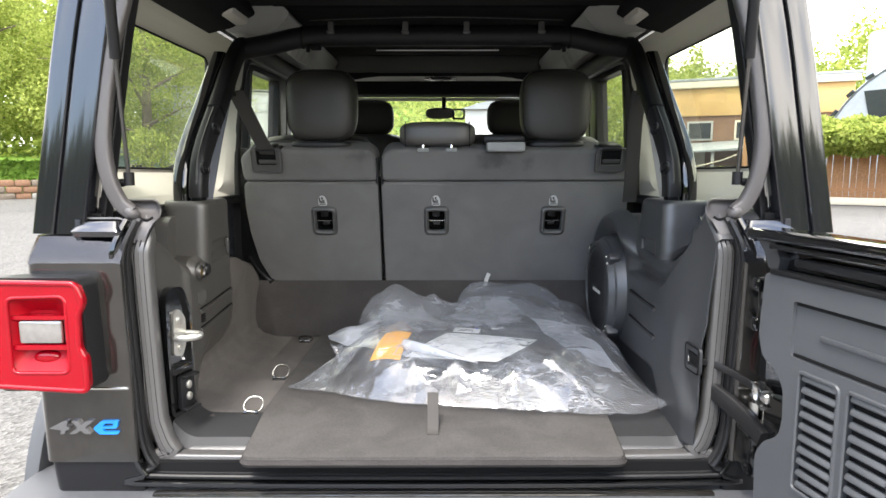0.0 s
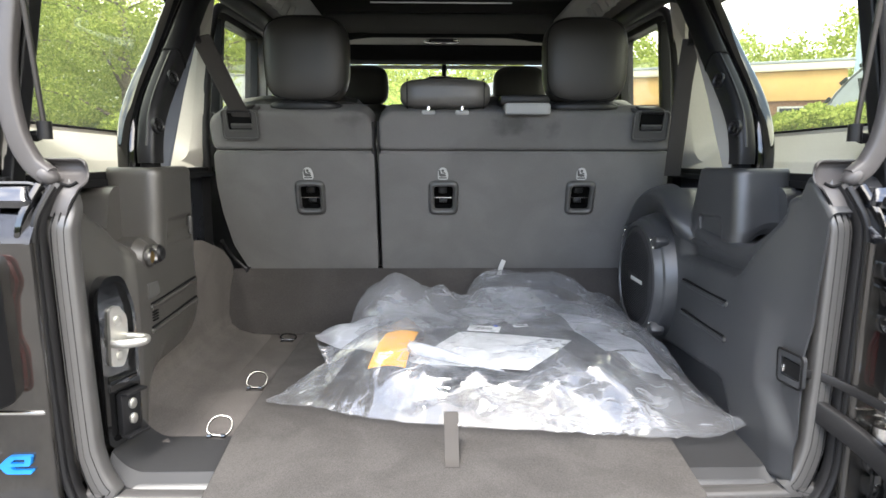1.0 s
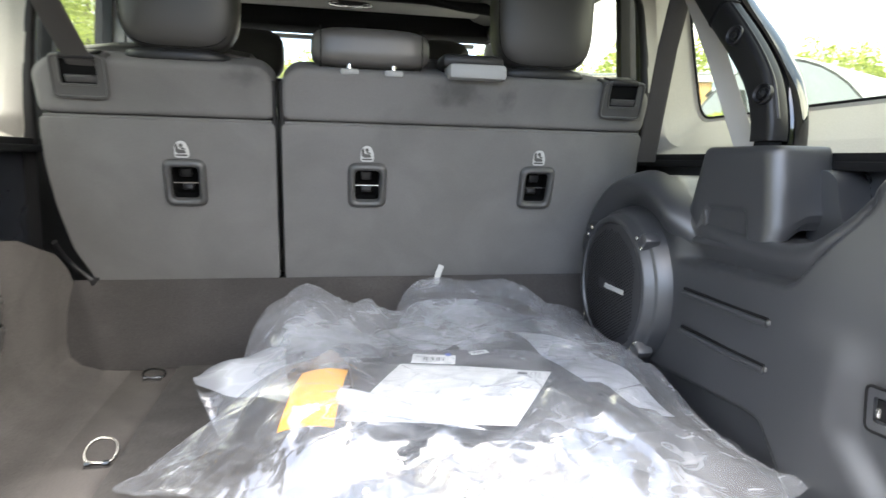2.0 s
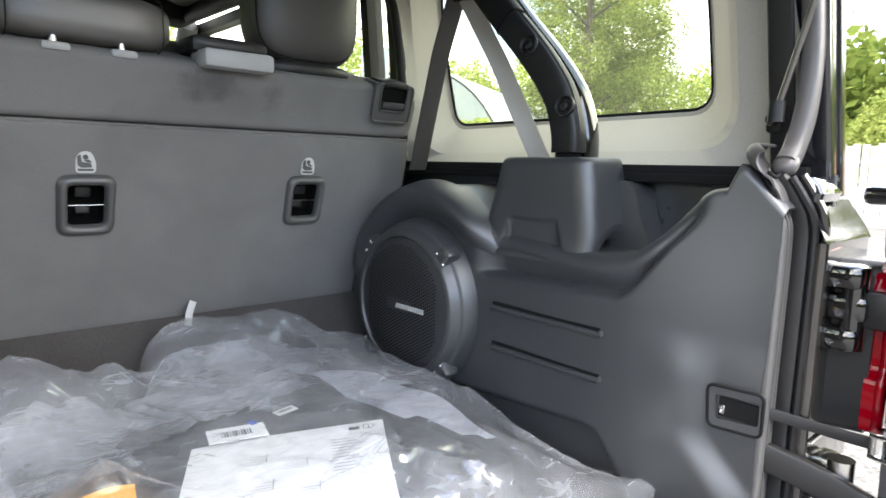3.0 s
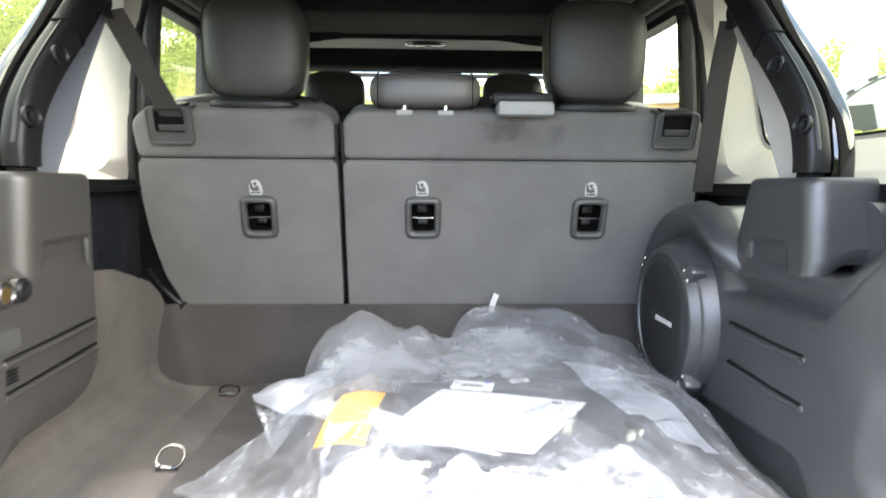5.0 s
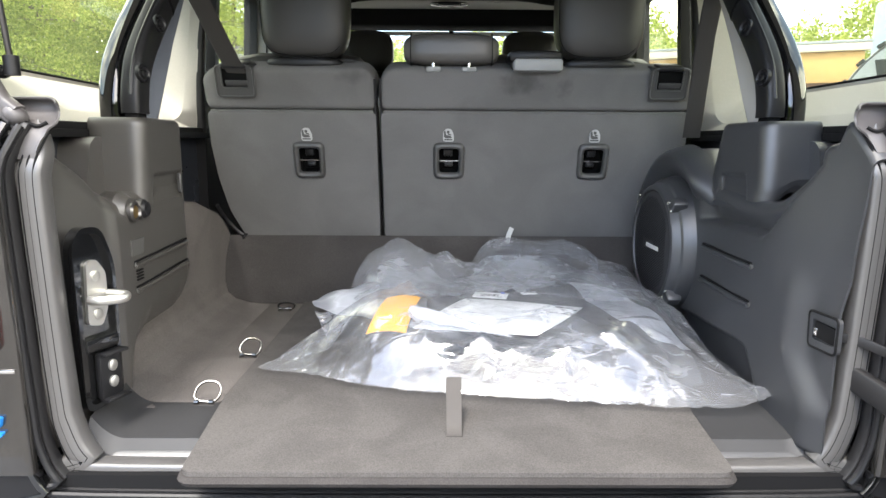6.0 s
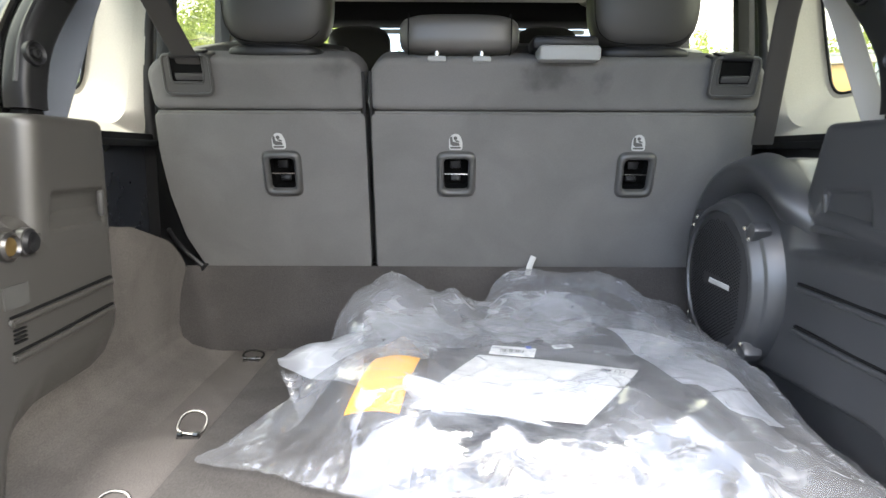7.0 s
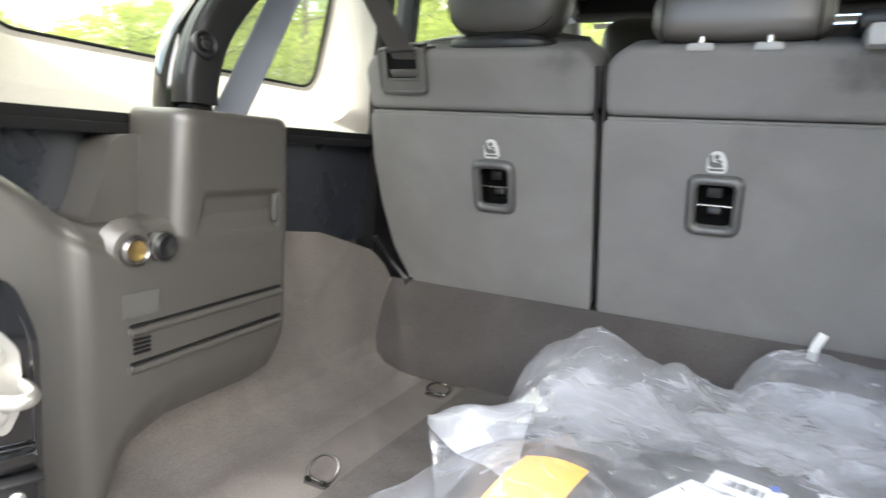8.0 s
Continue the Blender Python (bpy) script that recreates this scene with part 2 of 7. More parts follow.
def smudge(m, centre, size, strength):
    """A dark rubbed mark with a ragged outline on one place of a surface."""
    n, l = m.node_tree.nodes, m.node_tree.links
    goal = n["Principled BSDF"].inputs["Base Color"]
    geo, off, ln, nz, rag, fade, mul = n.new("ShaderNodeNewGeometry"), n.new("ShaderNodeMapping"), n.new("ShaderNodeVectorMath"), n.new("ShaderNodeTexNoise"), n.new("ShaderNodeMath"), n.new("ShaderNodeMapRange"), n.new("ShaderNodeMix")
    off.vector_type, ln.operation, rag.operation = "TEXTURE", "LENGTH", "MULTIPLY_ADD"
    off.inputs["Location"].default_value, off.inputs["Scale"].default_value = centre, size
    nz.inputs["Scale"].default_value, nz.inputs["Detail"].default_value, rag.inputs[1].default_value = 38.0, 3.0, 1.6
    fade.inputs["From Min"].default_value, fade.inputs["From Max"].default_value = 1.0, 1.9
    fade.inputs["To Min"].default_value, fade.inputs["To Max"].default_value = 1.0 - strength, 1.0
    mul.data_type, mul.blend_type = "RGBA", "MULTIPLY"
    mul.inputs[0].default_value = 1.0
    l.new(geo.outputs["Position"], off.inputs["Vector"]), l.new(off.outputs["Vector"], ln.inputs[0])
    l.new(geo.outputs["Position"], nz.inputs["Vector"]), l.new(nz.outputs["Fac"], rag.inputs[0]), l.new(ln.outputs["Value"], rag.inputs[2])
    l.new(rag.outputs[0], fade.inputs["Value"])
    l.new(goal.links[0].from_socket, mul.inputs[6]), l.new(fade.outputs["Result"], mul.inputs[7]), l.new(mul.outputs[2], goal)


smudge(SEATBACK, (0.205, 2.29, 1.532), (0.065, 0.2, 0.040), 0.38)
smudge(SEATBACK, (0.330, 2.29, 1.520), (0.028, 0.2, 0.030), 0.32)
smudge(SEATBACK, (-0.27, 2.29, 1.545), (0.06, 0.2, 0.022), 0.25)


def gloss_gain(n, l, weight, head_on, grazing):
    """Mirror share: head_on when seen square, rising steeply at a slant."""
    weight.inputs["Blend"].default_value = 0.5
    pw, ma = n.new("ShaderNodeMath"), n.new("ShaderNodeMath")
    pw.operation, ma.operation = "POWER", "MULTIPLY_ADD"
    pw.inputs[1].default_value, ma.inputs[1].default_value, ma.inputs[2].default_value = 4.0, grazing, head_on
    l.new(weight.outputs["Facing"], pw.inputs[0]), l.new(pw.outputs[0], ma.inputs[0])
    return ma.outputs[0]


def film(name, milky, gloss_rough, bump, mirror=0.10):
    """Clear plastic film: see-through, a little milky, glossy."""
    m = bpy.data.materials.new(name)
    m.use_nodes = True
    n, l = m.node_tree.nodes, m.node_tree.links
    n.remove(n["Principled BSDF"])
    tr, df, tl, gl = n.new("ShaderNodeBsdfTransparent"), n.new("ShaderNodeBsdfDiffuse"), n.new("ShaderNodeBsdfTranslucent"), n.new("ShaderNodeBsdfGlossy")
    tr.inputs["Color"].default_value = (0.95, 0.955, 0.96, 1)
    df.inputs["Color"].default_value = tl.inputs["Color"].default_value = (0.84, 0.865, 0.92, 1)
    gl.inputs["Roughness"].default_value, gl.inputs["Color"].default_value = gloss_rough, (1, 1, 1, 1)
    tc, nz, mr = n.new("ShaderNodeTexCoord"), n.new("ShaderNodeTexNoise"), n.new("ShaderNodeMapRange")
    nz.inputs["Scale"].default_value, nz.inputs["Detail"].default_value = 7.0, 2.0
    l.new(tc.outputs["Object"], nz.inputs["Vector"])
    mr.inputs["From Min"].default_value, mr.inputs["From Max"].default_value = 0.35, 0.7
    mr.inputs["To Min"].default_value, mr.inputs["To Max"].default_value = milky * 0.4, milky * 1.6
    l.new(nz.outputs["Fac"], mr.inputs["Value"])
    haze, relief = mr.outputs[0], None
    # whitened fold lines in three directions
    for turn, size, width in ((0.4, 3.2, 0.020), (1.5, 4.0, 0.018), (2.5, 3.6, 0.020), (0.9, 7.0, 0.022)):
        mp, ln, sb, ab, edge, mx = n.new("ShaderNodeMapping"), n.new("ShaderNodeTexNoise"), n.new("ShaderNodeMath"), n.new("ShaderNodeMath"), n.new("ShaderNodeMapRange"), n.new("ShaderNodeMath")
        mp.inputs["Rotation"].default_value, mp.inputs["Scale"].default_value, mp.inputs["Location"].default_value = (0.2, 0.3, turn), (1.0, 3.4, 1.6), (turn, 3 * turn, 0)
        l.new(tc.outputs["Object"], mp.inputs["Vector"]), l.new(mp.outputs["Vector"], ln.inputs["Vector"])
        ln.inputs["Scale"].default_value, ln.inputs["Detail"].default_value = size, 2.0
        sb.operation, ab.operation, mx.operation = "SUBTRACT", "ABSOLUTE", "ADD"
        sb.inputs[1].default_value = 0.5
        edge.inputs["From Min"].default_value, edge.inputs["From Max"].default_value = 0.0, width
        edge.inputs["To Min"].default_value, edge.inputs["To Max"].default_value = 0.08, 0.0
        l.new(ln.outputs["Fac"], sb.inputs[0]), l.new(sb.outputs[0], ab.inputs[0]), l.new(ab.outputs[0], edge.inputs["Value"])
        l.new(haze, mx.inputs[0]), l.new(edge.outputs[0], mx.inputs[1])
        haze = mx.outputs[0]
        ridge, pile = n.new("ShaderNodeMath"), n.new("ShaderNodeMath")
        ridge.operation, pile.operation = "MINIMUM", "ADD"
        ridge.inputs[1].default_value = 0.022
        l.new(ab.outputs[0], ridge.inputs[0]), l.new(ridge.outputs[0], pile.inputs[0])
        if relief:
            l.new(relief, pile.inputs[1])
        relief = pile.outputs[0]
    body, cloud, top = n.new("ShaderNodeMixShader"), n.new("ShaderNodeMixShader"), n.new("ShaderNodeMixShader")
    cloud.inputs[0].default_value = 0.45
    l.new(df.outputs[0], cloud.inputs[1]), l.new(tl.outputs[0], cloud.inputs[2])
    l.new(haze, body.inputs[0]), l.new(tr.outputs[0], body.inputs[1]), l.new(cloud.outputs[0], body.inputs[2])
    fr, bp, nb = n.new("ShaderNodeLayerWeight"), n.new("ShaderNodeBump"), n.new("ShaderNodeTexNoise")
    gain = gloss_gain(n, l, fr, mirror, 0.45)
    nb.inputs["Scale"].default_value, nb.inputs["Detail"].default_value, nb.inputs["Distortion"].default_value = 11.0, 1.0, 0.4
    l.new(tc.outputs["Object"], nb.inputs["Vector"])
    bp.inputs["Strength"].default_value, bp.inputs["Distance"].default_value = bump, 0.02
    tall = n.new("ShaderNodeMath")
    tall.operation = "MULTIPLY_ADD"
    tall.inputs[1].default_value = 5.0
    l.new(relief, tall.inputs[0]), l.new(nb.outputs["Fac"], tall.inputs[2]), l.new(tall.outputs[0], bp.inputs["Height"])
    l.new(bp.outputs["Normal"], gl.inputs["Normal"]), l.new(bp.outputs["Normal"], fr.inputs["Normal"])
    l.new(gain, top.inputs[0]), l.new(body.outputs[0], top.inputs[1]), l.new(gl.outputs[0], top.inputs[2])
    l.new(top.outputs[0], n["Material Output"].inputs["Surface"])
    return m


def pane(name, tint, dust=0.0):
    """Window glass: clear, a little dusty, with a mirror sheen that grows at a slant."""
    m = bpy.data.materials.new(name)
    m.use_nodes = True
    n, l = m.node_tree.nodes, m.node_tree.links
    n.remove(n["Principled BSDF"])
    tr, gl, fr, mx = n.new("ShaderNodeBsdfTransparent"), n.new("ShaderNodeBsdfGlossy"), n.new("ShaderNodeLayerWeight"), n.new("ShaderNodeMixShader")
    tr.inputs["Color"].default_value = (*tint, 1)
    gl.inputs["Roughness"].default_value = 0.0
    df, sheer = n.new("ShaderNodeBsdfTranslucent"), n.new("ShaderNodeMixShader")
    df.inputs["Color"].default_value, sheer.inputs[0].default_value = (0.85, 0.85, 0.82, 1), dust
    l.new(tr.outputs[0], sheer.inputs[1]), l.new(df.outputs[0], sheer.inputs[2])
    l.new(gloss_gain(n, l, fr, 0.03, 0.5), mx.inputs[0]), l.new(sheer.outputs[0], mx.inputs[1]), l.new(gl.outputs[0], mx.inputs[2])
    l.new(mx.outputs[0], n["Material Output"].inputs["Surface"])
    return m


def foliage(name, color, light):
    """Leaves that let light through, each one a little different."""
    m = bpy.data.materials.new(name)
    m.use_nodes = True
    n, l = m.node_tree.nodes, m.node_tree.links
    n.remove(n["Principled BSDF"])
    df, tl, mx, geo, mix = n.new("ShaderNodeBsdfDiffuse"), n.new("ShaderNodeBsdfTranslucent"), n.new("ShaderNodeMixShader"), n.new("ShaderNodeNewGeometry"), n.new("ShaderNodeMix")
    mix.data_type = "RGBA"
    mix.inputs[6].default_value, mix.inputs[7].default_value = (*color, 1), (*light, 1)
    l.new(geo.outputs["Random Per Island"], mix.inputs[0])
    l.new(mix.outputs[2], df.inputs["Color"]), l.new(mix.outputs[2], tl.inputs["Color"])
    mx.inputs[0].default_value = 0.45
    l.new(df.outputs[0], mx.inputs[1]), l.new(tl.outputs[0], mx.inputs[2])
    l.new(mx.outputs[0], n["Material Output"].inputs["Surface"])
    return m


INNER_FILM = film("milky inner bag film", 0.34, 0.10, 0.08)
BAG_FILM = film("clear plastic bag", 0.18, 0.07, 0.11, 0.10)
FOIL_FILM = film("doubled plastic film", 0.04, 0.07, 0.14, 0.15)
GLASS = pane("window glass", (0.79, 0.815, 0.74), 0.014)
WINDSHIELD = pane("clear windshield glass", (0.93, 0.945, 0.93), 0.02)
MILKY = film("milky film fold", 0.40, 0.12, 0.04, 0.07)
WRAP_FILM = film("white foam film", 1.5, 0.35, 0.05, 0.04)
LEAF = foliage("fresh leaves", (0.19, 0.255, 0.05), (0.50, 0.55, 0.15))
LEAF_MID = foliage("dusty leaves", (0.145, 0.19, 0.045), (0.36, 0.40, 0.12))
LEAF_DARK = foliage("dark leaves", (0.08, 0.12, 0.025), (0.20, 0.245, 0.06))


def gravel_material():
    m = bpy.data.materials.new("pale gravel")
    m.use_nodes = True
    n, l = m.node_tree.nodes, m.node_tree.links
    b = n["Principled BSDF"]
    b.inputs["Roughness"].default_value = 0.9
    tc, vo, big, ramp, mul, bp = n.new("ShaderNodeTexCoord"), n.new("ShaderNodeTexVoronoi"), n.new("ShaderNodeTexNoise"), n.new("ShaderNodeValToRGB"), n.new("ShaderNodeMix"), n.new("ShaderNodeBump")
    vo.inputs["Scale"].default_value, big.inputs["Scale"].default_value, big.inputs["Detail"].default_value = 40.0, 0.35, 6.0
    for a in (vo, big):
        l.new(tc.outputs["Object"], a.inputs["Vector"])
    ramp.color_ramp.elements[0].color, ramp.color_ramp.elements[1].color = (0.085, 0.082, 0.077, 1), (0.25, 0.243, 0.232, 1)
    l.new(vo.outputs["Color"], ramp.inputs["Fac"])
    mul.data_type, mul.blend_type = "RGBA", "MULTIPLY"
    mul.inputs[0].default_value = 0.5
    l.new(ramp.outputs["Color"], mul.inputs[6]), l.new(big.outputs["Fac"], mul.inputs[7])
    l.new(mul.outputs[2], b.inputs["Base Color"])
    bp.inputs["Strength"].default_value, bp.inputs["Distance"].default_value = 0.8, 0.02
    l.new(vo.outputs["Distance"], bp.inputs["Height"]), l.new(bp.outputs["Normal"], b.inputs["Normal"])
    return m


GRAVEL = gravel_material()


# ---- shape helpers ----
def thing(name, place, label, category, group="", kind="", turn=0):
    ob = new(name)
    ob.empty_display_size = 0.1
    ob.matrix_basis = pose(*place, 0, 0, turn)
    return tagged(ob, label, category, group, kind)


def finish(name, bm, mat, sharp=38):
    bmesh.ops.recalc_face_normals(bm, faces=bm.faces)
    for f in bm.faces:
        f.smooth = True
    for e in bm.edges:
        if len(e.link_faces) == 2 and e.calc_face_angle(0) > radians(sharp):
            e.smooth = False
    me = bpy.data.meshes.new(name)
    bm.to_mesh(me)
    bm.free()
    me.materials.append(mat)
    return me


def part(name, bm, mat, parent, label="", sharp=38):
    """Links a bmesh, given in world places, as one mesh under a thing or part."""
    ob = new(name, finish(name, bm, mat, sharp))
    ob.parent = parent
    top, m = parent, Matrix()
    while top is not None:
        m = top.matrix_basis.inverted() if top.parent is None else m
        top = top.parent
    ob.data.transform(m)
    return tagged(ob, label)


def solo(name, bm, mat, label, category, group="", kind="", sharp=38):
    """One mesh that is a thing of its own."""
    return tagged(new(name, finish(name, bm, mat, sharp)), label, category, group, kind)


def join(*bms):
    out = bmesh.new()
    for b in bms:
        me = bpy.data.meshes.new("joined")
        b.to_mesh(me)
        out.from_mesh(me)
        bpy.data.meshes.remove(me)
        b.free()
    return out


def moved(bm, m):
    bm.transform(m)
    return bm


def box(cx, cy, cz, sx, sy, sz, r=0.0, seg=2, m=None):
    bm = bmesh.new()
    bmesh.ops.create_cube(bm, size=1)
    bm.transform(Matrix.Diagonal((sx, sy, sz, 1)))
    if r:
        bmesh.ops.bevel(bm, geom=list(bm.edges), offset=min(r, 0.49 * min(sx, sy, sz)), segments=seg, affect="EDGES", profile=0.5)
    if m:
        bm.transform(m)
    bm.transform(Matrix.Translation((cx, cy, cz)))
    return bm


def rounded(pts, r, n=4):
    """A polygon with filleted corners."""
    out, k = [], len(pts)
    for i in range(k):
        p, a, b = Vector(pts[i]), Vector(pts[i - 1]), Vector(pts[(i + 1) % k])
        d = min(r, 0.45 * (a - p).length, 0.45 * (b - p).length)
        s, e = p + (a - p).normalized() * d, p + (b - p).normalized() * d
        for j in range(n + 1):
            t = j / n
            out.append(tuple((1 - t) ** 2 * s + 2 * t * (1 - t) * p + t * t * e))
    return out


def plate(outer, holes, to3, w0, w1, bevel=0.0):
    """A flat slab with holes. to3(u, v, w) gives the place."""
    from mathutils.geometry import tessellate_polygon
    loops = [list(outer), *[list(h) for h in holes]]
    flat = [p for lp in loops for p in lp]
    tris = tessellate_polygon([[Vector((*p, 0)) for p in lp] for lp in loops])
    bm = bmesh.new()
    lo, hi = [bm.verts.new(to3(*p, w0)) for p in flat], [bm.verts.new(to3(*p, w1)) for p in flat]
    for side in (lo, hi):
        for t in tris:
            try:
                bm.faces.new([side[i] for i in t])
            except ValueError:
                pass
    k = 0
    for lp in loops:
        for i in range(len(lp)):
            a, b = k + i, k + (i + 1) % len(lp)
            bm.faces.new((lo[a], lo[b], hi[b], hi[a]))
        k += len(lp)
    return bm


def tube(path, radius, n=10, flat=None, closed=False):
    """A round or flattened rod along a path. flat: (half width, half height, up vector). radius may be a list."""
    pts = [Vector(p) for p in path]
    bm, rings, k = bmesh.new(), [], len(pts)
    side = None
    for i, p in enumerate(pts):
        a = pts[(i - 1) % k] if closed or i else p
        b = pts[(i + 1) % k] if closed or i < k - 1 else p
        t = (b - a).normalized()
        up = Vector(flat[2]) if flat else (Vector((0, 0, 1)) if side is None and abs(t.z) < 0.9 else Vector((0, 1, 0)) if side is None else t.cross(side) * -1)
        if flat or side is None:
            side = t.cross(up).normalized()
        else:
            side = (side - t * side.dot(t)).normalized()
        nor = side.cross(t).normalized()
        ra, rb = (flat[0], flat[1]) if flat else (radius[i], radius[i]) if isinstance(radius, (list, tuple)) else (radius, radius)
        ring = []
        for j in range(n):
            c, s = math.cos(2 * math.pi * j / n), math.sin(2 * math.pi * j / n)
            if flat:
                e = flat[3] if len(flat) > 3 else 0.45
                c, s = math.copysign(abs(c) ** e, c), math.copysign(abs(s) ** e, s)
            ring.append(bm.verts.new(p + side * ra * c + nor * rb * s))
        rings.append(ring)
    for i in range(k if closed else k - 1):
        r0, r1 = rings[i], rings[(i + 1) % k]
        for j in range(n):
            bm.faces.new((r0[j], r0[(j + 1) % n], r1[(j + 1) % n], r1[j]))
    if not closed:
        bm.faces.new(rings[0][::-1]), bm.faces.new(rings[-1])
    return bm


def smooth_path(pts, n=8, closed=False):
    """A Catmull-Rom line through the points."""
    p, k, out = [Vector(q) for q in pts], len(pts), []
    for i in range(k if closed else k - 1):
        a, b, c, d = (p[(i + j) % k] if closed else p[min(max(i + j, 0), k - 1)] for j in (-1, 0, 1, 2))
        for s in range(n):
            t = s / n
            out.append(0.5 * ((2 * b) + (c - a) * t + (2 * a - 5 * b + 4 * c - d) * t * t + (3 * b - a - 3 * c + d) * t ** 3))
    if not closed:
        out.append(p[-1])
    return out


def lathe(profile, m, n=24):
    """Turns (radius, height) pairs round the z axis, then moves by m."""
    bm, rings = bmesh.new(), []
    for r, h in profile:
        rings.append([bm.verts.new((r * math.cos(2 * math.pi * j / n), r * math.sin(2 * math.pi * j / n), h)) for j in range(n)])
    for a, b in zip(rings, rings[1:]):
        for j in range(n):
            bm.faces.new((a[j], a[(j + 1) % n], b[(j + 1) % n], b[j]))
    bm.faces.new(rings[0][::-1]), bm.faces.new(rings[-1])
    bm.transform(m)
    return bm


def surface(nu, nv, fn, thick=0.0):
    """A grid sheet; fn(u, v), both from 0 to 1, gives the place. thick: a second skin behind it."""
    bm = bmesh.new()
    g = [[bm.verts.new(fn(i / nu, j / nv)) for j in range(nv + 1)] for i in range(nu + 1)]
    for i in range(nu):
        for j in range(nv):
            bm.faces.new((g[i][j], g[i + 1][j], g[i + 1][j + 1], g[i][j + 1]))
    if thick:
        bmesh.ops.recalc_face_normals(bm, faces=bm.faces)
        bmesh.ops.solidify(bm, geom=list(bm.faces), thickness=thick)
    return bm


def lerp(x, table):
    """Straight-line lookup in (x, y) pairs, with x rising."""
    return float(np.interp(x, [a for a, b in table], [b for a, b in table]))


def step(a, b, x):
    t = min(1.0, max(0.0, (x - a) / (b - a)))
    return t * t * (3 - 2 * t)


def cushion(cx, cy, cz, w, d, h, power=3.2, n=28, taper=0.0):
    """A soft rounded block (superellipsoid); taper narrows the bottom."""
    bm = bmesh.new()
    bmesh.ops.create_uvsphere(bm, u_segments=n, v_segments=n // 2, radius=1)
    for v in bm.verts:
        c = v.co
        s = (abs(c.x) ** power + abs(c.y) ** power + abs(c.z) ** power) ** (1 / power)
        c /= s
        k = 1 - taper * (1 - c.z) / 2
        v.co = Vector((cx + c.x * w / 2 * k, cy + c.y * d / 2, cz + c.z * h / 2))
    return bm


FLIP = Matrix.Diagonal((-1, 1, 1, 1))


def side_of(bm, s):
    """Mirrors a right-hand shape to the left for s = -1."""
    if s < 0:
        bm.transform(FLIP)
        bmesh.ops.reverse_faces(bm, faces=bm.faces)
    return bm

# ---- large structure: cargo floor, side walls, roof ----
GROUND_Z = 0.08
floor = thing("floor", (0, 1.9, 0.86), "grey carpeted cargo floor with a scuff plate", "floor", kind="structure")
part("carpet", box(-0.51, 1.945, 0.85, 0.13, 0.83, 0.02, 0.004), CARPET, floor)
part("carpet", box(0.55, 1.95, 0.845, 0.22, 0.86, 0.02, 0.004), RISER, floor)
part("underfloor", box(0, 1.9, 0.80, 1.50, 1.02, 0.04), MATTE, floor)


def sill_profile(u, v):
    x = -0.70 + 1.40 * u
    y, z = smooth_sill[round(v * (len(smooth_sill) - 1))]
    return Vector((x, y, z))


smooth_sill = [(p.x, p.y) for p in smooth_path([(1.56, 0.852, 0), (1.50, 0.846, 0), (1.452, 0.838, 0), (1.432, 0.822, 0), (1.425, 0.800, 0), (1.405, 0.792, 0)], 5)]
part("scuff_plate", surface(20, len(smooth_sill) - 1, sill_profile, 0.006), PLASTIC, floor, "black plastic load sill")


def wheelhouse(u, v):
    """Carpet that rises from the floor up the inner wheel arch."""
    y = 1.56 + 0.86 * v
    top = lerp(y, [(1.56, 1.16), (2.0, 1.215), (2.12, 1.20), (2.30, 1.145), (2.36, 1.10), (2.42, 1.03)])
    prof = [(-0.555, 0.852), (-0.62, 0.858), (-0.665, 0.872), (-0.692, 0.895), (-0.702, 0.93), (-0.703, 1.0), (-0.695, top)]
    i = min(int(u * 6), 5)
    f = u * 6 - i
    a, b = prof[i], prof[i + 1]
    return Vector((a[0] + (b[0] - a[0]) * f, y, a[1] + (b[1] - a[1]) * f))


part("wheel_arch_carpet", surface(30, 40, wheelhouse, 0.008), CARPET, floor)


def sill_corner(u, v):
    """Moulded end of the sill: a sloping top, a bright chamfer, a ledge, and a hollow up to the side trim."""
    y, z = smooth_corner[round(v * (len(smooth_corner) - 1))]
    return Vector((0.430 + 0.205 * u, y, z + 0.040 * max(0.0, (u - 0.72) / 0.28) ** 2))


smooth_corner = [(p.x, p.y) for p in smooth_path([(1.585, 0.8625, 0), (1.55, 0.861, 0), (1.51, 0.858, 0), (1.464, 0.852, 0), (1.457, 0.849, 0), (1.440, 0.829, 0), (1.434, 0.826, 0), (1.412, 0.824, 0), (1.406, 0.815, 0)], 4)]
for s in (1, -1):
    part("sill_corner", side_of(surface(24, len(smooth_corner) - 1, sill_corner, 0.004), s), SILL, floor, "moulded dark plastic sill corner", sharp=60)

